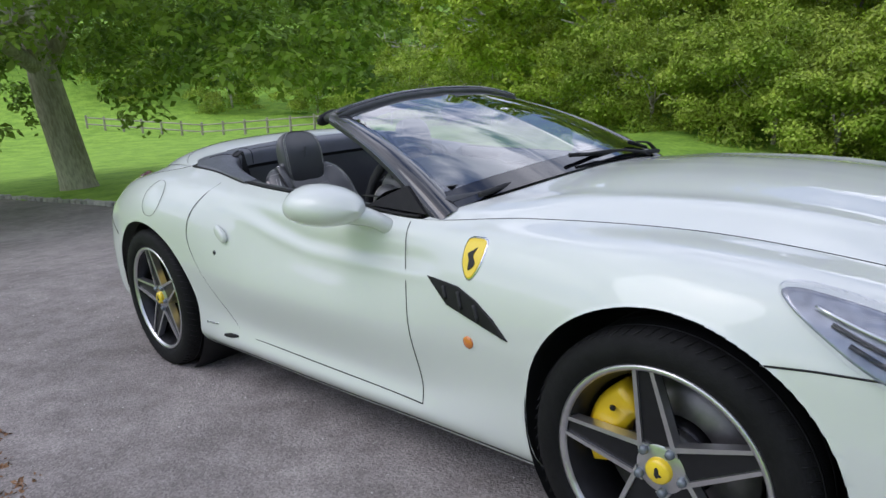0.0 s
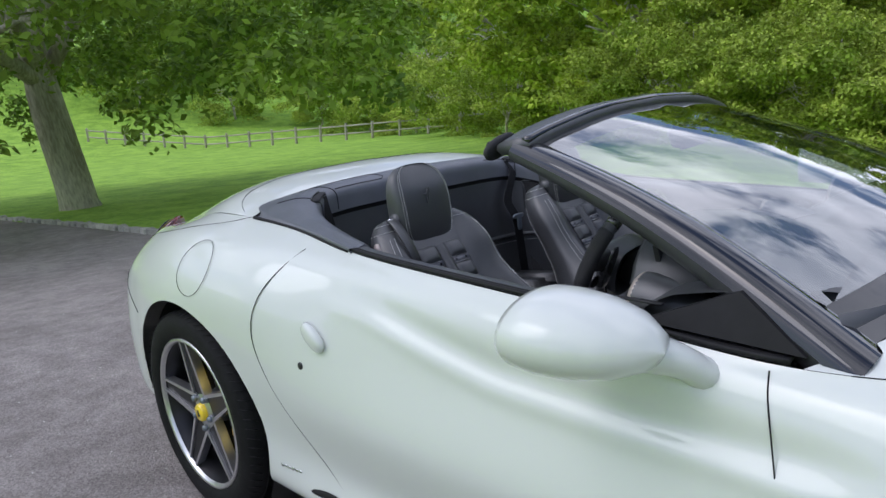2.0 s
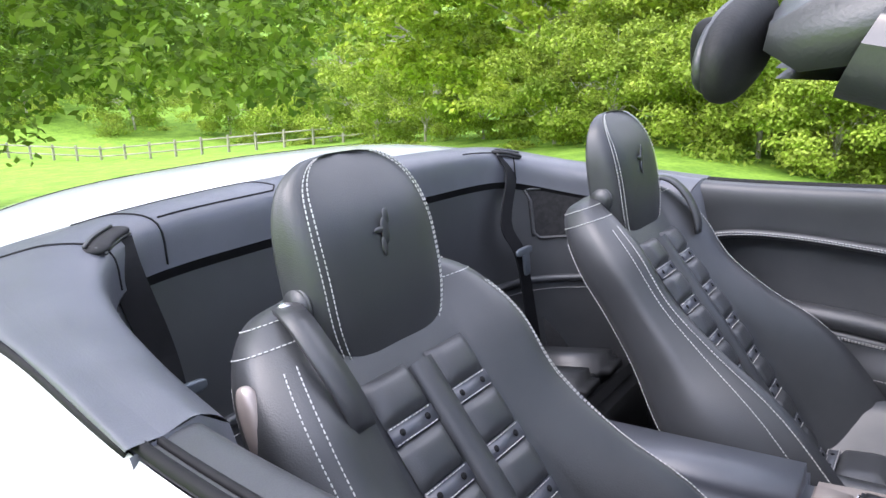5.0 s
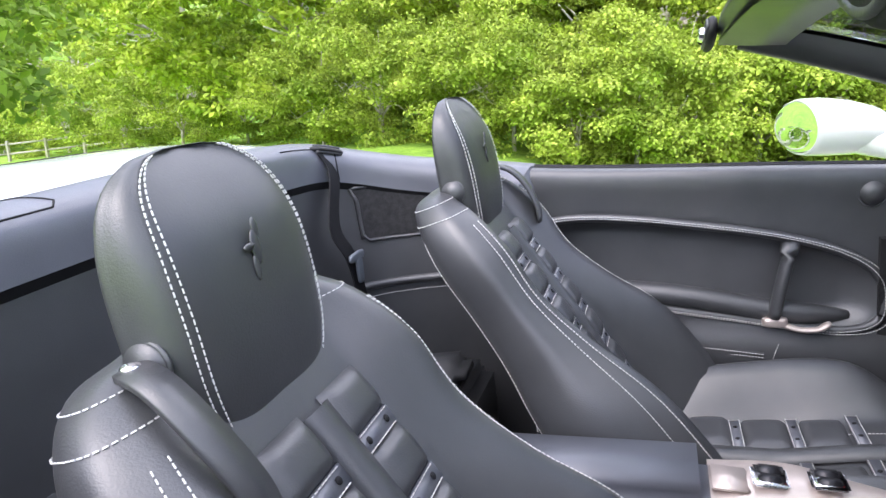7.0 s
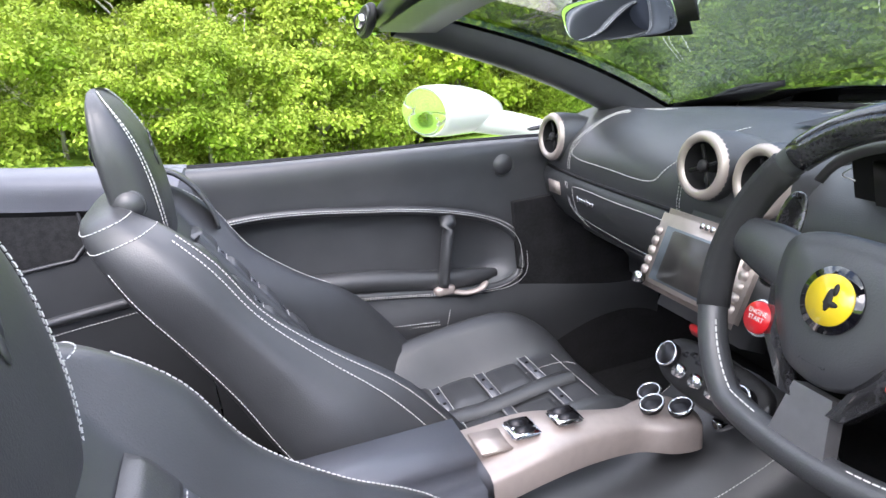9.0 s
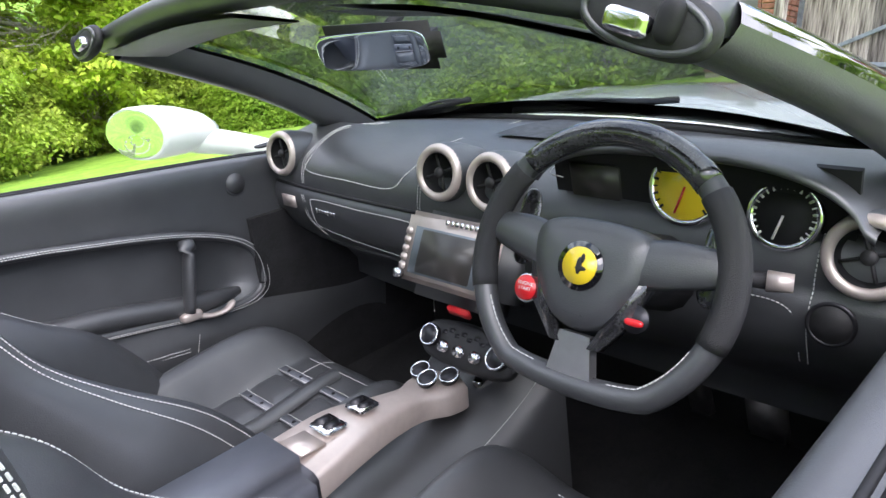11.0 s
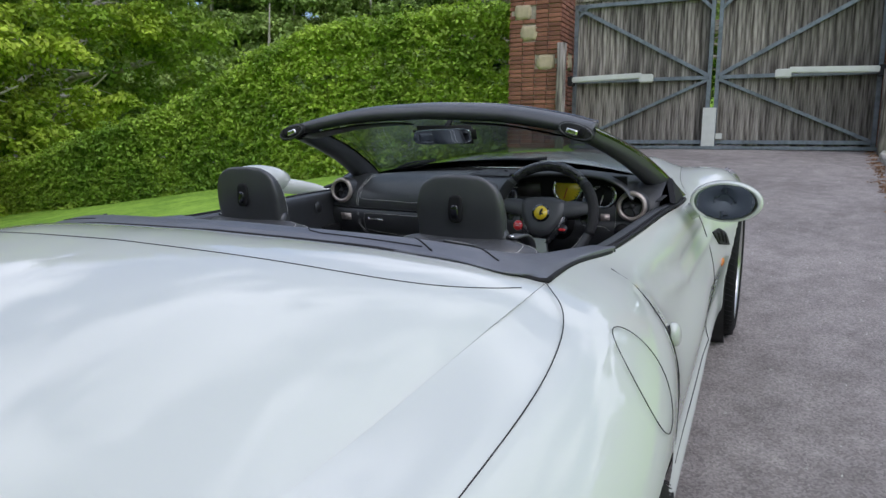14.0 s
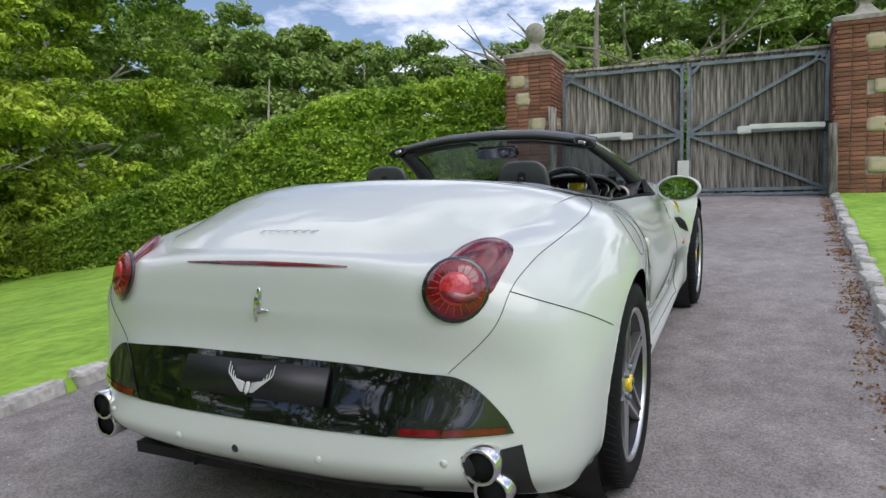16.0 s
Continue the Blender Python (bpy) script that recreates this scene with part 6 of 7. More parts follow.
    lp = spline(loop, 14)
    vs = [Vector(p) + Vector((0.012 * math.sin(math.pi * i / 13), w, 0.016 * math.sin(math.pi * i / 13))) for i, p in enumerate(lp) for w in (-.016, .016)]
    g = add("belt_guide", vs, grid_faces(14, 2), LEATHER, ob, "leather belt guide with press stud")
    md = g.modifiers.new("thickness", "SOLIDIFY")
    md.thickness = 0.006
    for w in (-.010, .010):
        stitch([Vector(p) + Vector((0.012 * math.sin(math.pi * i / 13) + .003, w * 1.25, 0.016 * math.sin(math.pi * i / 13) + .003)) for i, p in enumerate(lp)], ob)
    add("press_stud", *ell((.008, .008, .004), (-.748, o_ * .130, .964)), CHROME, ob)
    add("tilt_lever", *moved(ell((.014, .010, .042), power=.7), Matrix.Translation((-.715, o_ * .212, .868)) @ Euler((0, radians(-14), 0)).to_matrix().to_4x4()), BRONZE, ob, "champagne metal tilt lever")
    return ob


seat(-1)
seat(1)

# ---- doors' inner side ----
def door_panel(side):
    top = [(x, abs(body_point(s, 6, 1).y), body_point(s, 6, 1).z) for s in np.linspace(6.8, 9.0, 40) for x in (body_point(s, 6, 1).x,)]
    prof = [(0.0, 0.004), (-.020, .007), (-.045, .008), (-.060, .000), (-.066, -.025), (-.064, -.08), (-.066, -.16), (-.070, -.24), (-.078, -.33), (-.098, -.40), (-.088, -.50), (-.07, -.66)]
    vs = []
    for x, y, z in top:
        sec = spline([(a, b, 0) for a, b in prof], 56)
        for a, b, _ in sec:
            yy, zz = y + a, z + b
            # long oval pocket
            ux, uz = (x + .315) / .37, (zz - (.683 - .16 * (x + .31) - .12 * (x + .31) ** 2)) / .098
            r = (abs(ux) ** 4.2 + abs(uz) ** 3.0) ** (1 / 3.5)
            yy += 0.035 * (1 - smooth01(r, 0.82, 1.0))
            vs.append((x, side * yy, zz))
    dp = add("door_panel", vs, grid_faces(40, 56, side > 0), LEATHER, car, "black leather door lining with oval pocket")
    def oval(k, off, n=70):
        out_ = []
        for a in np.linspace(0, 2 * math.pi, n, endpoint=False):
            c, s = math.cos(a), math.sin(a)
            x = -.315 + .37 * k * math.copysign(abs(c) ** .50, c)
            z = .683 - .16 * (x + .31) - .12 * (x + .31) ** 2 + .098 * k * math.copysign(abs(s) ** .66, s)
            s_ = np.interp(x, [p[0] for p in top], range(40))
            yb = np.interp(x, [p[0] for p in top], [p[1] for p in top])
            zb = np.interp(x, [p[0] for p in top], [p[2] for p in top])
            dz = z - zb
            yy = yb + np.interp(dz, [q[1] for q in prof[::-1]], [q[0] for q in prof[::-1]])
            out_.append(Vector((x, side * (yy - off), z)))
        return out_
    add("pocket_rim", *tube(oval(1.02, .001), .010, 8, closed=True), LEATHER, dp)
    st = oval(1.02, .0125)
    stitch(st + st[:1], dp)
    st = oval(1.06, .0105)
    stitch(st + st[:1], dp)
    yb = .655
    add("armrest", *tube(spline([(-.64, side * .672, .645), (-.35, side * .672, .620), (-.14, side * .674, .580), (0.0, side * .690, .566)], 16), [.026] * 12 + [.024, .020, .016, .010], 12), LEATHER, dp)
    pull = [(-.112, side * .690, .735), (-.120, side * .660, .715), (-.135, side * .650, .65), (-.150, side * .650, .575)]
    add("pull_bar", *tube(spline(pull, 16), .019, 10, flat=.7), LEATHER, dp, "leather-covered pull bar")
    add("pull_foot", *ell((.026, .016, .012), (-.148, side * .650, .565), power=.6), BRONZE, dp)
    lev = [(-.135, side * .648, .560), (-.10, side * .640, .550), (-.065, side * .638, .552), (-.042, side * .642, .566)]
    add("release_lever", *tube(spline(lev, 12), [.010] * 8 + [.011, .011, .010, .006], 10, flat=.6), BRONZE, dp, "champagne metal release lever")
    add("speaker_roundel", *moved(join(disc(.024, .006, Matrix()), ring(.027, .003, Matrix())), frame_m((.036, side * .683, .832), (0, -side, .05), (1, 0, 0))), LEATHER, dp)
    for zz in (.505, .445):
        ln = [(x, side * (.650 if zz > .48 else .644), zz - .12 * (x + .3)) for x in np.linspace(-.62, -.17, 20)]
        add("map_pocket_edge", *tube(ln, .010, 8), LEATHER, dp)
        stitch([Vector(p) + Vector((0, -side * .0105, .002)) for p in ln], dp)
        stitch([Vector(p) + Vector((0, -side * .0095, -.006)) for p in ln], dp)
    stitch([Vector((-.17 + .03 * t, side * .640, .42 + .10 * t)) for t in np.linspace(0, 1, 8)], dp)
    # belt seals along the window slot
    for off, r in ((.006, .006), (.020, .004)):
        g = [Vector((x, side * (y - off), z + .007)) for x, y, z in top]
        add("window_seal", *tube(g, r, 6), SEAL, dp)
    add("demister_grille", *moved(ell((.055, .010, .003), power=.5), frame_m((.17, side * .705, .902), (0, -side * .2, 1), (1, side * .1, 0))), DARK, dp)
    # black sail piece at the screen pillar
    a, b, c = Vector((.20, side * .752, .882)), Vector((.47, side * .742, .862)), Vector((.36, side * .712, .945))
    sail = add("sail_panel", [a, b, c, a + Vector((0, -side * .02, 0)), b + Vector((0, -side * .02, 0)), c + Vector((0, -side * .02, 0))], [(0, 1, 2), (3, 5, 4), (0, 2, 5, 3), (1, 4, 5, 2), (0, 3, 4, 1)], SEAL, dp, smooth=False)


door_panel(-1)
door_panel(1)

# ---- dashboard ----
def dash_x(z, y):
    x = np.interp(z, [.56, .64, .70, .76, .80, .815, .83, .87, .90, .925, .936], [.34, .22, .15, .118, .118, .130, .128, .135, .165, .22, .30])
    return float(x) + 0.03 * (abs(y) / .7) ** 4


ys = np.linspace(-.70, .70, 71)
vs = []
zs = [.50, .54, .58, .62, .66, .69, .72, .75, .775, .795, .806, .814, .822, .835, .855, .875, .893, .908, .92, .930, .937]
for y in ys:
    for z in zs:
        vs.append((dash_x(z, y), y, z))
    for x, z in ((.38, .940), (.46, .938), (.55, .930), (.66, .905)):
        vs.append((x, y, z - 0.03 * (abs(y) / .7) ** 2))
vs = [(min(float(p[0]), float(np.interp(abs(p[1]), [0, .25, .50, .66, .754], [.665, .66, .61, .545, .47])) - .03), p[1], p[2]) for p in vs]
dash = add("dashboard", vs, grid_faces(71, len(zs) + 4, True), LEATHER, car, "black leather dashboard with white stitching")
add("dash_joint", *tube([(dash_x(.814, y) - .001, y, .814) for y in np.linspace(.13, .69, 40)], .004, 6), SEAL, dash)


def on_dash(y, z, out=0.002):
    return Vector((dash_x(z, y) - out, y, z))


def dash_top(y, t):
    """t 0 at the rear edge, 1 at the screen."""
    x = .22 + .36 * t
    z = np.interp(x, [.165, .22, .30, .38, .46, .55, .66], [.90, .925, .936, .940, .938, .930, .905]) - 0.03 * (abs(y) / .7) ** 2 * smooth01(x, .30, .38)
    return Vector((x + .03 * (abs(y) / .7) ** 4 * (1 - t), y, float(z) + .003))


# stitched passenger pad on top, glovebox outline below
pad = [dash_top(.17, .75), dash_top(.17, .05), on_dash(.20, .885), on_dash(.24, .853), on_dash(.38, .853), on_dash(.52, .856), on_dash(.535, .88), dash_top(.535, .05), dash_top(.52, .5)]
stitch(spline(pad, 90), dash)
for y0 in (.545, .553):
    stitch(spline([dash_top(y0, .5), dash_top(y0, .1), on_dash(y0, .89), on_dash(y0, .85), on_dash(y0, .825)], 50), dash)
    stitch(spline([on_dash(y0 - .005, .80), on_dash(y0 - .01, .74), on_dash(y0 - .03, .69)], 30), dash)
glove = [(.17, .79), (.17, .72), (.20, .70), (.35, .705), (.50, .72), (.515, .74), (.51, .782), (.49, .797), (.33, .797), (.19, .797)]
gl = spline([on_dash(y, z, .003) for y, z in glove], 110, True)
stitch(list(gl) + [gl[0]], dash)
stitch([on_dash(.148, z, .003) for z in np.linspace(.74, .90, 20)], dash)
stitch([on_dash(.155, z, .003) for z in np.linspace(.74, .90, 20)], dash)
lab = part("builder_plate", box((.004, .052, .030), on_dash(.607, .776, .004), (0, -4, 0)), BRONZE, dash, "small champagne metal plate", bevel=.001)
for k in range(7):
    add("script_bar", *ell((.002, .0045, .005 + .003 * (k in (0, 4))), on_dash(.485 - .011 * k, .772, .004), nu=6, nv=8), CHROME, dash)
# glovebox flap beneath
add("glovebox_flap", *tube([on_dash(y, .672, -.01) for y in np.linspace(.16, .60, 20)], .012, 8), LEATHER, dash)


def air_vent(y, z, x, tilt=8):
    m = frame_m((x, y, z), (-1, -.04 * (1 if y > 0 else -1), math.tan(radians(tilt))), (0, 1, 0))
    pod = moved(lathe([(.0005, -.16), (.02, -.155), (.040, -.12), (.053, -.06), (.056, -.02), (.054, .0)], "z", 36), m)
    add("vent_pod", *pod, LEATHER, dash)
    add("air_vent", *moved(lathe([(.036, -.012), (.038, .006), (.043, .010), (.050, .008), (.054, .0), (.0545, -.012)], "z", 40), m), BRONZE, dash, "round champagne-ringed air vent")
    add("vent_throat", *moved(lathe([(.037, .004), (.034, -.035), (.0005, -.036)], "z", 32), m), SEAL, dash)
    for k in range(4):
        a = radians(20 + 90 * k)
        add("vent_blade", *moved(tube([(0, 0, -.006), (.034 * math.cos(a), .034 * math.sin(a), -.004)], .0026, 6), m), DARK, dash)
    add("vent_knob", *moved(ell((.010, .010, .007)), m), DARK, dash)


air_vent(.628, .888, .142)
air_vent(.084, .906, .120)
air_vent(-.034, .900, .124)
air_vent(-.612, .876, .132)
# centre stack: metal fascia, screen, buttons
sm = frame_m((.062, .018, .776), (-.90, 0, .42), (0, -1, 0))
bz = box((.226, .132, .018))
fascia = part("centre_fascia", bz, BRONZE, dash, "champagne metal centre fascia", bevel=.012)
fascia.matrix_basis = sm
part("stack_body", box((.25, .165, .11)), LEATHER, dash, bevel=.03).matrix_basis = sm @ Matrix.Translation((0, -.008, -.062))
part("bezel", box((.168, .094, .006)), GALV, dash, bevel=.003).matrix_basis = sm @ Matrix.Translation((0, -.006, .0085))
part("screen", box((.130, .080, .006)), SCREEN, dash, "dark smeared touch screen", bevel=.002).matrix_basis = sm @ Matrix.Translation((.002, -.006, .011))
for sx in (-1, 1):
    for k in range(5):
        part("screen_button", box((.016, .0135, .005)), BRONZE, dash, bevel=.002).matrix_basis = sm @ Matrix.Translation((sx * .098, .026 - .0165 * k, .0105))
add("volume_knob", *moved(disc(.009, .014, sm @ Matrix.Translation((-.098, -.056, .008)), 18), Matrix()), CHROME, dash)
for k in range(7):
    part("letter_bar", box((.008, .009, .003)), CHROME, dash, bevel=.001).matrix_basis = sm @ Matrix.Translation((-.010 + .0115 * k, .0545, .0105))
# top centre: speaker grille and sensor
grl = [dash_top(y, t) + Vector((0, 0, .004)) for t in np.linspace(.25, .85, 8) for y in np.linspace(-.16, .10, 12)]
add("speaker_grille", grl, grid_faces(8, 12), mat("perforated_grille", (0.03, 0.03, 0.032), 0.55, var=0.9, scale=500), dash)
add("sun_sensor", *ell((.008, .008, .007), dash_top(-.03, .55) + Vector((0, 0, .006))), GLOSS_BLACK, dash)
add("demister_slot", *tube([dash_top(y, 1.0) + Vector((0, 0, .002)) for y in np.linspace(-.6, .6, 40)], .010, 6), DARK, dash)
part("hazard_button", box((.010, .052, .020), (.050, -.010, .674), (0, -24, 0)), RED, dash, "red hazard switch", bevel=.003)
# climate panel: dark oval pod with rotary knobs
cm = frame_m((.060, -.022, .598), (-.80, 0, .60), (0, -1, 0))
pod = add("climate_panel", *moved(ell((.112, .042, .022), power=.62), cm), DARK, dash, "oval climate control panel with knobs")
add("panel_rim", *moved(lathe([(.113, .002), (.117, .008), (.109, .010)], "z", 48), cm @ Matrix.Diagonal((1, .38, 1, 1))), LEATHER, dash)
for sx in (-1, 1):
    add("temperature_knob", *moved(join(disc(.0205, .022, Matrix.Translation((sx * .080, 0, .010)), 24)), cm), GUNMETAL, dash)
    add("knob_ring", *moved(ring(.0195, .0022, Matrix.Translation((sx * .080, 0, .031))), cm), CHROME, dash)
for k, (u, v) in enumerate(((-.038, -.012), (0, -.012), (.038, -.012))):
    add("fan_knob", *moved(disc(.0105, .026, Matrix.Translation((u, v, .010)), 18, .011), cm), CHROME, dash)
for k in range(8):
    part("climate_button", box((.013, .010, .005)), GUNMETAL, dash, bevel=.0015).matrix_basis = cm @ Matrix.Translation((-.0525 + .015 * k, .020 if k % 2 else .014, .020))

# instrument hood and dials
hood = []
for y in np.linspace(-.62, -.14, 41):
    u = (y + .37) / .24
    top = .905 + .088 * max(0.0, 1 - abs(u) ** 3.0) ** .6
    for x, z in ((.10, top - .012), (.085, top - .004), (.095, top + .004), (.16, top + .006), (.30, .5 * (top + .95)), (.46, .935)):
        hood.append((x + .02 * u * u, y, z))
add("instrument_hood", hood, grid_faces(41, 6, True), LEATHER, dash, "arched instrument hood")
part("instrument_panel", box((.01, .44, .16), (.165, -.37, .90), (0, -12, 0)), SEAL, dash, smooth=False)
def dial(y, z, r, face, name, label):
    m = frame_m((.150, y, z), (-1, 0, .2), (0, -1, 0))
    add(name, *moved(disc(r, .004, m), Matrix()), face, dash, label)
    add("dial_rim", *moved(ring(r, .006, m), Matrix()), CHROME, dash)
    for k in range(21):
        a = radians(225 - 13.5 * k)
        add("dial_mark", *moved(tube([(r * .80 * math.cos(a), r * .80 * math.sin(a), .005), (r * .93 * math.cos(a), r * .93 * math.sin(a), .005)], .0011 if k % 2 else .0018, 4), m), SEAL if face is YELLOW_E else STITCH, dash)
    add("needle", *moved(tube([(0, 0, .007), (-r * .2, -r * .75, .007)], .0018, 4), m), RED if face is YELLOW_E else STITCH, dash)
dial(-.375, .930, .052, YELLOW_E, "rev_counter", "yellow rev counter")
dial(-.508, .908, .043, SEAL, "speedometer", "black speedometer with white marks")
part("info_screen", box((.006, .09, .07), (.155, -.225, .915), (0, -12, 0)), SCREEN, dash, bevel=.004)
add("light_switch", *moved(join(disc(.027, .012, Matrix())), frame_m((.125, -.585, .785), (-1, 0, .1), (0, -1, 0))), DARK, dash, "rotary light switch")
add("switch_ring", *moved(ring(.027, .003, Matrix()), frame_m((.115, -.585, .786), (-1, 0, .1), (0, -1, 0))), GUNMETAL, dash)
stitch(spline([on_dash(-.44, .80), on_dash(-.53, .79), on_dash(-.545, .70)], 30), dash)
stitch([on_dash(-.555, z) for z in np.linspace(.70, .90, 20)], dash)
stitch(spline([Vector((.10, -.20, .935)), Vector((.14, -.15, .93)), Vector((.25, -.12, .935)), Vector((.36, -.11, .942))], 40), dash)
part("pedal", box((.02, .075, .11), (.42, -.44, .42), (0, -25, 0)), STEEL, car, "drilled alloy pedal", bevel=.006)
part("pedal", box((.02, .05, .13), (.44, -.30, .42), (0, -25, 0)), STEEL, car, "drilled alloy pedal", bevel=.006)

# ---- steering wheel ----
WM = frame_m((-.062, -.352, .872), (-.925, 0, .38), (0, -1, 0))
rim_pts = []
for a in np.linspace(0, 2 * math.pi, 72, endpoint=False):
    r = .172
    x, y = r * math.sin(a), r * math.cos(a)
    if y < -.14:
        y = -.14 - (abs(y) - .14) * .35
    rim_pts.append(Vector((x, y, 0)))
wheel_rim = add("steering_wheel", *moved(tube(rim_pts, .0165, 12, closed=True), WM), LEATHER, car, "leather and carbon steering wheel with yellow badge")
top_arc = [p for p in rim_pts if p.y > .115]
top_arc = sorted(top_arc, key=lambda p: p.x)
add("carbon_section", *moved(tube(top_arc, .0178, 12), WM), CARBON, wheel_rim, "gloss carbon rim top")
for sg in (-1, 1):
    grip = [p for p in rim_pts if p.x * sg > .12 and -.06 < p.y < .115]
    grip = sorted(grip, key=lambda p: p.y)
    add("grip_section", *moved(tube(grip, .0185, 12), WM), mat("perforated_leather", (0.020, 0.020, 0.021), 0.55, bump=0.5, bscale=900), wheel_rim)
    low = sorted([p for p in rim_pts if p.x * sg > .055 and p.y < -.06], key=lambda p: p.y)
    stitch([WM @ (p * (1 - .014 / p.length) + Vector((0, 0, .009))) for p in low], wheel_rim, dash=.006, gap=.002, r=.0009)
    arm = [(sg * .05, .012, .012), (sg * .10, .022, .008), (sg * .165, .030, 0.0)]
    add("spoke", *moved(tube(spline(arm, 10), [.030, .030, .030, .030, .030, .029, .027, .025, .022, .018], 10, flat=.45), WM), LEATHER, wheel_rim)
    v = [(sg * .062, .03, .020), (sg * .088, .02, .018), (sg * .070, -.055, .018), (sg * .034, -.10, .014), (sg * .020, -.10, .014), (sg * .048, -.045, .020)]
    add("carbon_spoke", *moved((v + [(p[0], p[1], p[2] - .02) for p in v], [(0, 1, 2, 5), (5, 2, 3, 4), (6, 11, 8, 7), (11, 10, 9, 8), (0, 6, 7, 1), (1, 7, 8, 2), (2, 8, 9, 3), (3, 9, 10, 4), (4, 10, 11, 5), (5, 11, 6, 0)]), WM), CARBON, wheel_rim)
    add("shift_paddle", *moved(ell((.018, .055, .004), (sg * .135, .035, -.035), power=.7), WM), CARBON, wheel_rim)
hubsec = [(-.078, .040), (-.05, .056), (0, .060), (.05, .056), (.078, .040), (.074, -.01), (.045, -.06), (.018, -.078), (-.018, -.078), (-.045, -.06), (-.074, -.01)]
ho = spline([(x, y, 0) for x, y in hubsec], 44, True)
vs, m_ = [], 44
for k, h in ((1.0, -.03), (1.0, .012), (.94, .024), (.7, .030), (.35, .032)):
    vs += [(p[0] * k, p[1] * k, h) for p in ho]
fs = [(i * m_ + j, i * m_ + (j + 1) % m_, (i + 1) * m_ + (j + 1) % m_, (i + 1) * m_ + j) for i in range(4) for j in range(m_)] + [tuple(4 * m_ + j for j in range(m_))]
add("airbag_cover", *moved((vs, fs), WM), LEATHER, wheel_rim)
add("badge_surround", *moved(disc(.031, .004, Matrix.Translation((0, 0, .031)), 36), WM), GLOSS_BLACK, wheel_rim)
add("wheel_badge", *moved(disc(.0235, .003, Matrix.Translation((0, 0, .0345)), 36), WM), YELLOW_E, wheel_rim, "round yellow badge with dark figure")
add("badge_figure", *moved(join(ell((.004, .011, .0015), (0, 0, .038), nu=6, nv=10), ell((.008, .003, .0015), (.003, -.003, .038), nu=6, nv=10), ell((.003, .006, .0015), (.004, .010, .038), nu=6, nv=10)), WM), DARK, wheel_rim)
lower = [(-.022, -.085, .014), (.022, -.085, .014), (.034, -.150, .010), (-.034, -.150, .010)]
add("lower_spoke", *moved((lower + [(p[0], p[1], p[2] - .018) for p in lower], [(0, 3, 2, 1), (4, 5, 6, 7), (0, 1, 5, 4), (1, 2, 6, 5), (2, 3, 7, 6), (3, 0, 4, 7)]), WM), ALLOY, wheel_rim, "satin alloy lower spoke", smooth=False)
add("start_button", *moved(disc(.0165, .007, Matrix.Translation((-.082, -.045, .013)), 28), WM), RED, wheel_rim, "red engine start button")
add("button_ring", *moved(ring(.0175, .002, Matrix.Translation((-.082, -.045, .015))), WM), CHROME, wheel_rim)
add("drive_switch", *moved(join(disc(.017, .004, Matrix.Translation((.076, -.048, .014)), 28)), WM), GUNMETAL, wheel_rim)
add("switch_lever", *moved(ell((.012, .0045, .005), (.076, -.052, .019), power=.7), WM), RED, wheel_rim, "red drive mode lever")


def text_on(words, size, m, parent, material):
    cu = bpy.data.curves.new("label_text", "FONT")
    cu.body, cu.size, cu.align_x, cu.align_y, cu.extrude = words, size, "CENTER", "CENTER", 0.0002
    tmp = bpy.data.objects.new("label_text", cu)
    scene.collection.objects.link(tmp)
    dg = bpy.context.evaluated_depsgraph_get()
    me = bpy.data.meshes.new_from_object(tmp.evaluated_get(dg))
    bpy.data.objects.remove(tmp)
    me.materials.clear()
    me.materials.append(material)
    o = new("lettering", me)
    o.parent = parent
    o.matrix_basis = m
    return o


text_on("ENGINE\nSTART", .0068, WM @ Matrix.Translation((-.082, -.043, .0205)), wheel_rim, STITCH)
text_on("AIRBAG", .0085, WM @ Matrix.Translation((0, -.058, .0285)), wheel_rim, GUNMETAL)
add("stalk", *tube([(.02, -.40, .845), (.06, -.47, .845), (.082, -.520, .842)], [.008, .009, .011], 10), DARK, car, "column stalk with metal tip")
add("stalk_tip", *tube([(.080, -.515, .842), (.088, -.545, .842)], [.014, .012], 12), BRONZE, car)
add("column_shroud", *tube([(-.04, -.352, .862), (.16, -.352, .79)], [.045, .06], 14), DARK, car)

# ---- centre console ----
ab = box((.46, .165, .12), (-.53, .01, .545))
bmesh.ops.bevel(ab, geom=ab.edges[:], offset=.034, segments=4, affect="EDGES")
arm = part("armrest_box", ab, LEATHER_SKY, car, "padded leather armrest box")
part("armrest_base", box((.50, .20, .26), (-.52, .01, .36)), LEATHER, car, bevel=.02)
add("armrest_joint", *tube([(-.66, -.072, .58), (-.66, -.055, .602), (-.66, .075, .602), (-.66, .092, .58)], .003, 6), SEAL, arm)
cons = []
for x, w, z in ((-.32, .070, .572), (-.22, .060, .580), (-.14, .042, .570), (-.07, .034, .558), (-.02, .052, .550), (.025, .052, .544), (.045, .030, .538)):
    cons.append([(x, .012 - w, z - .045), (x, .012 - w, z - .008), (x, .012 - w + .01, z), (x, .012, z + .003), (x, .012 + w - .01, z), (x, .012 + w, z - .008), (x, .012 + w, z - .045)])
C = np.stack([np.array(r) for r in cons])
C = catmull(C, np.linspace(0, 6, 31))
bridge = add("console_bridge", C.reshape(-1, 3), grid_faces(31, 7), BRONZE, car, "champagne metal gear bridge with push buttons")
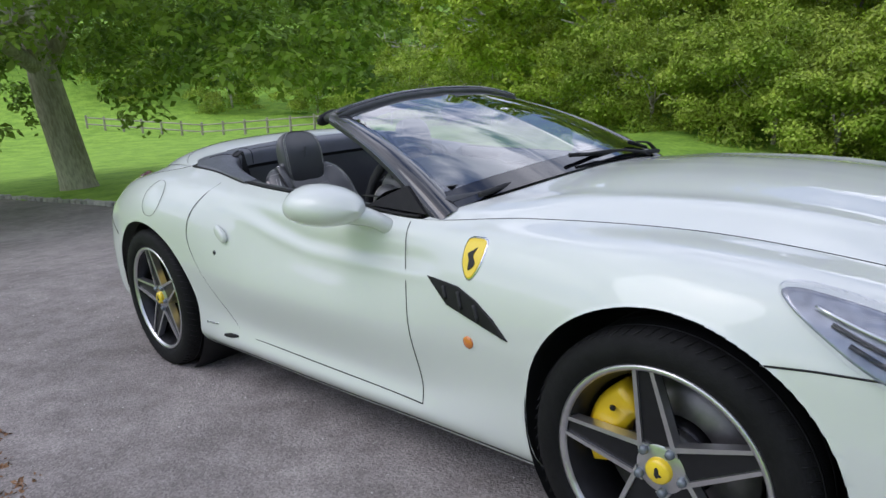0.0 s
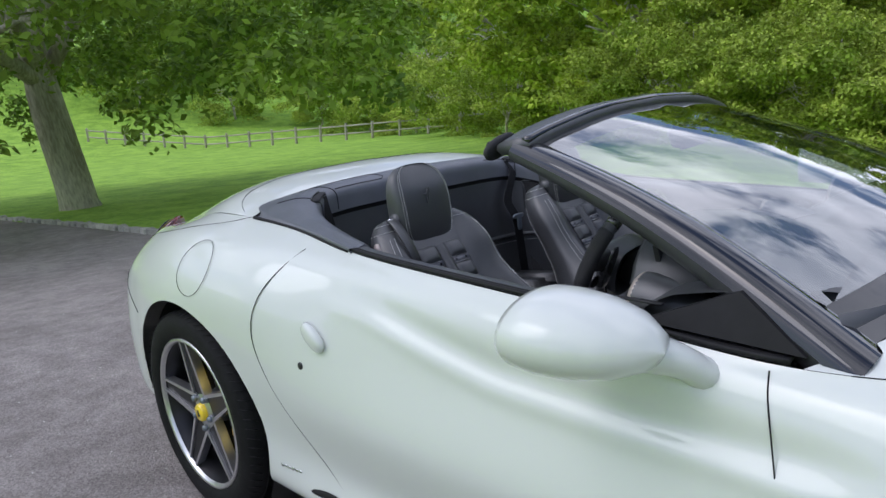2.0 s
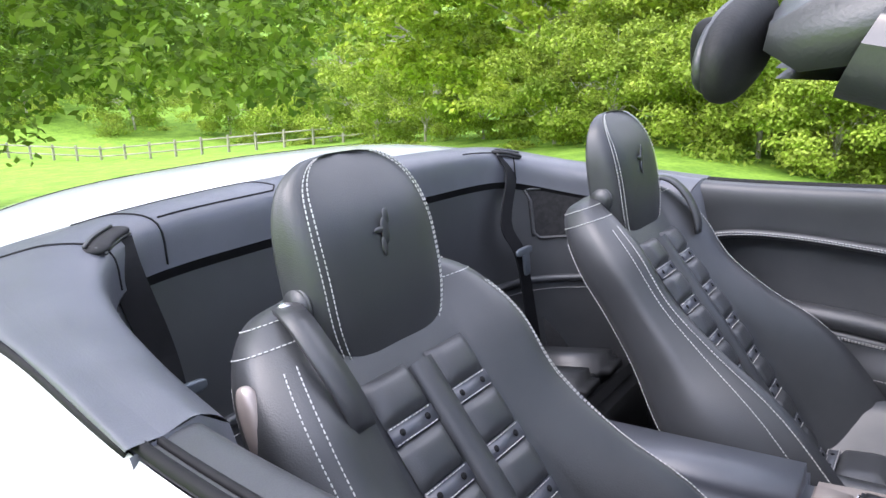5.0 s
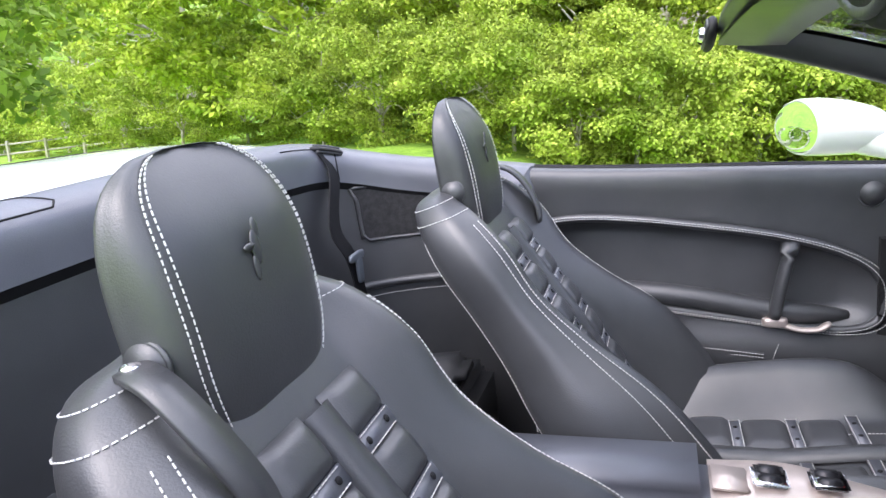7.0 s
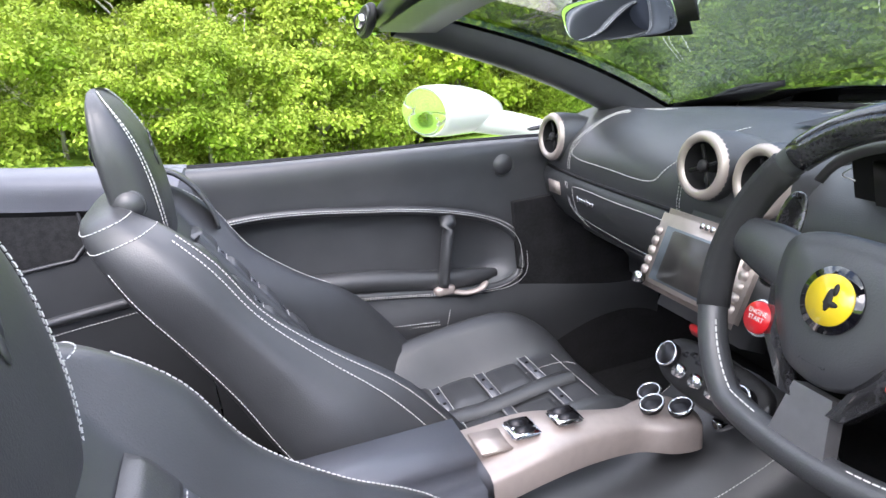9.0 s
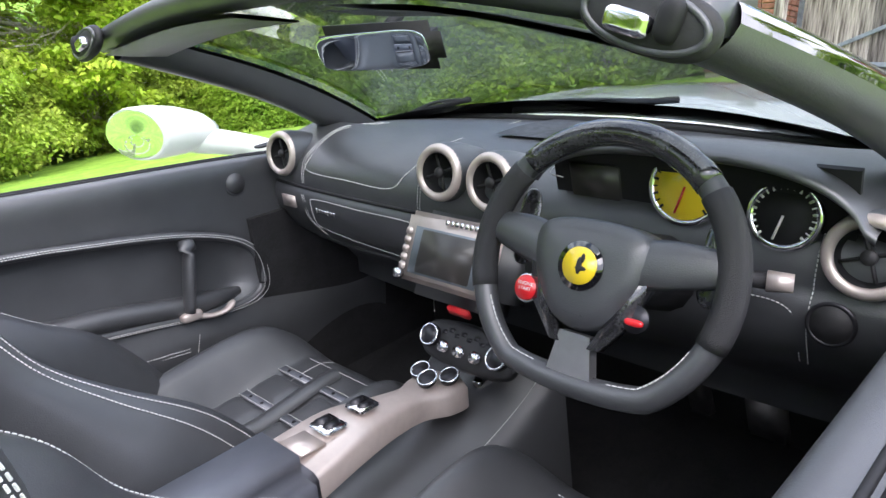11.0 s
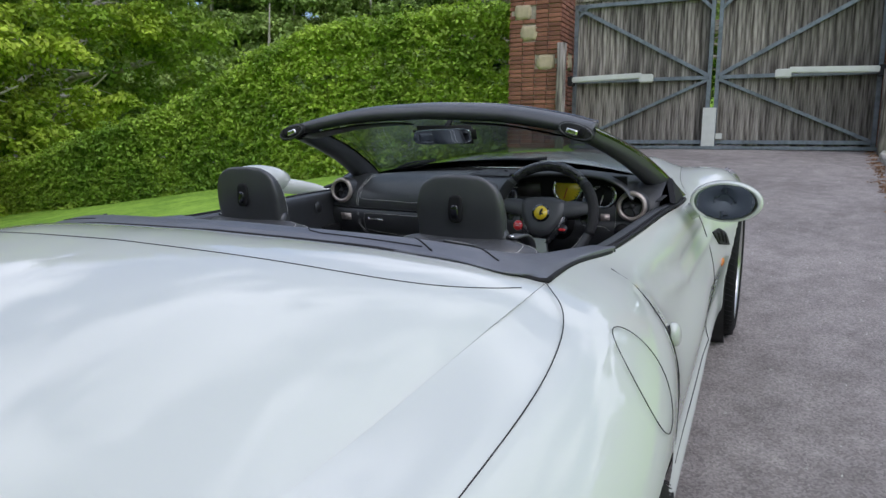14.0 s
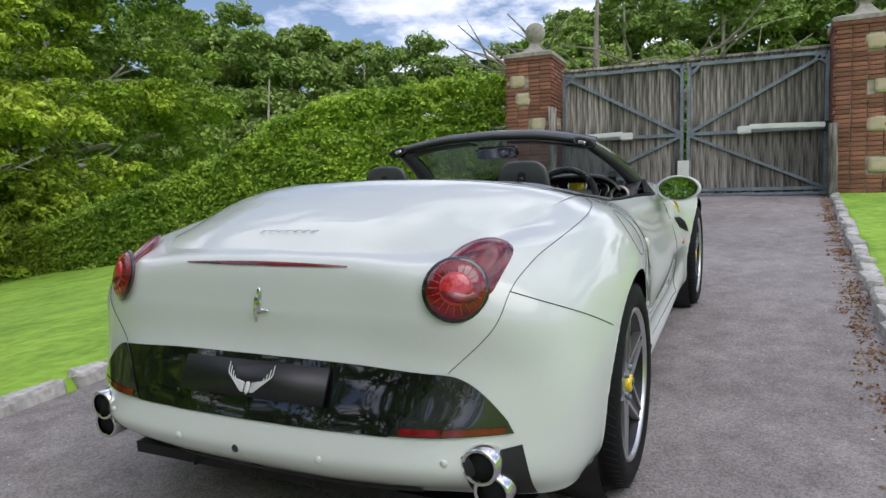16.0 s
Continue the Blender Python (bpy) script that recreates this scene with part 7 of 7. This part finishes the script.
for x, y, z in ((-.006, .046, .558), (.012, -.010, .556), (-.030, .004, .566)):
    add("gear_button", *moved(join(disc(.018, .008, Matrix())), frame_m((x, y, z), (-.35, 0, .94), (1, 0, 0))), GUNMETAL, bridge, "round push button")
    add("button_ring", *moved(ring(.0178, .0022, Matrix()), frame_m((x, y, z + .007), (-.35, 0, .94), (1, 0, 0))), CHROME, bridge)
for x, w in ((-.245, .05), (-.175, .045)):
    p = part("window_switch", box((.045, w, .008), (x, .012, .588), (0, 2, 0)), CHROME, bridge, bevel=.004)
    for sy in (-1, 1):
        part("switch_rocker", box((.030, w * .36, .008), (x, .012 + sy * w * .22, .592), (0, 4, 0)), GUNMETAL, bridge, bevel=.003)
part("ash_cover", box((.05, .06, .006), (-.295, .012, .581), (0, 5, 0)), BRONZE, bridge, bevel=.003)
add("key_slot", *ell((.022, .012, .010), (.075, -.035, .53), power=.6), CHROME, bridge)
tun = []
for x, w, z in ((-.34, .12, .42), (-.2, .13, .44), (-.05, .14, .455), (.08, .15, .50), (.18, .16, .56)):
    tun.append([(x, .012 - w - .02, .22), (x, .012 - w, z - .06), (x, .012 - w + .03, z - .01), (x, .012, z), (x, .012 + w - .03, z - .01), (x, .012 + w, z - .06), (x, .012 + w + .02, .22)])
T = catmull(np.stack([np.array(r) for r in tun]), np.linspace(0, 4, 21))
tunnel = add("tunnel", T.reshape(-1, 3), grid_faces(21, 7), LEATHER, car, "leather-covered tunnel")
for j in (2, 4):
    stitch([Vector(T[i][j]) + Vector((0, 0, .002)) for i in range(21)], tunnel)
mat_l = part("floor_mat", box((.55, .42, .012), (.28, .37, .237), (0, -10, 0)), CARPET, car, bevel=.005)

# rear-view mirror
rv = part("interior_mirror", box((.035, .240, .070), (-.055, .02, 1.145), (0, -18, 6)), DARK, car, "black interior mirror", bevel=.016)
add("mirror_face", *moved(ell((.112, .029, .002), power=.45), frame_m((-.0725, .022, 1.139), (-1, -.1, -.34), (0, 1, 0))), MIRROR, rv)
add("mirror_stem", *tube([(-.04, .02, 1.165), (.0, .02, 1.195)], .010, 8), DARK, rv)
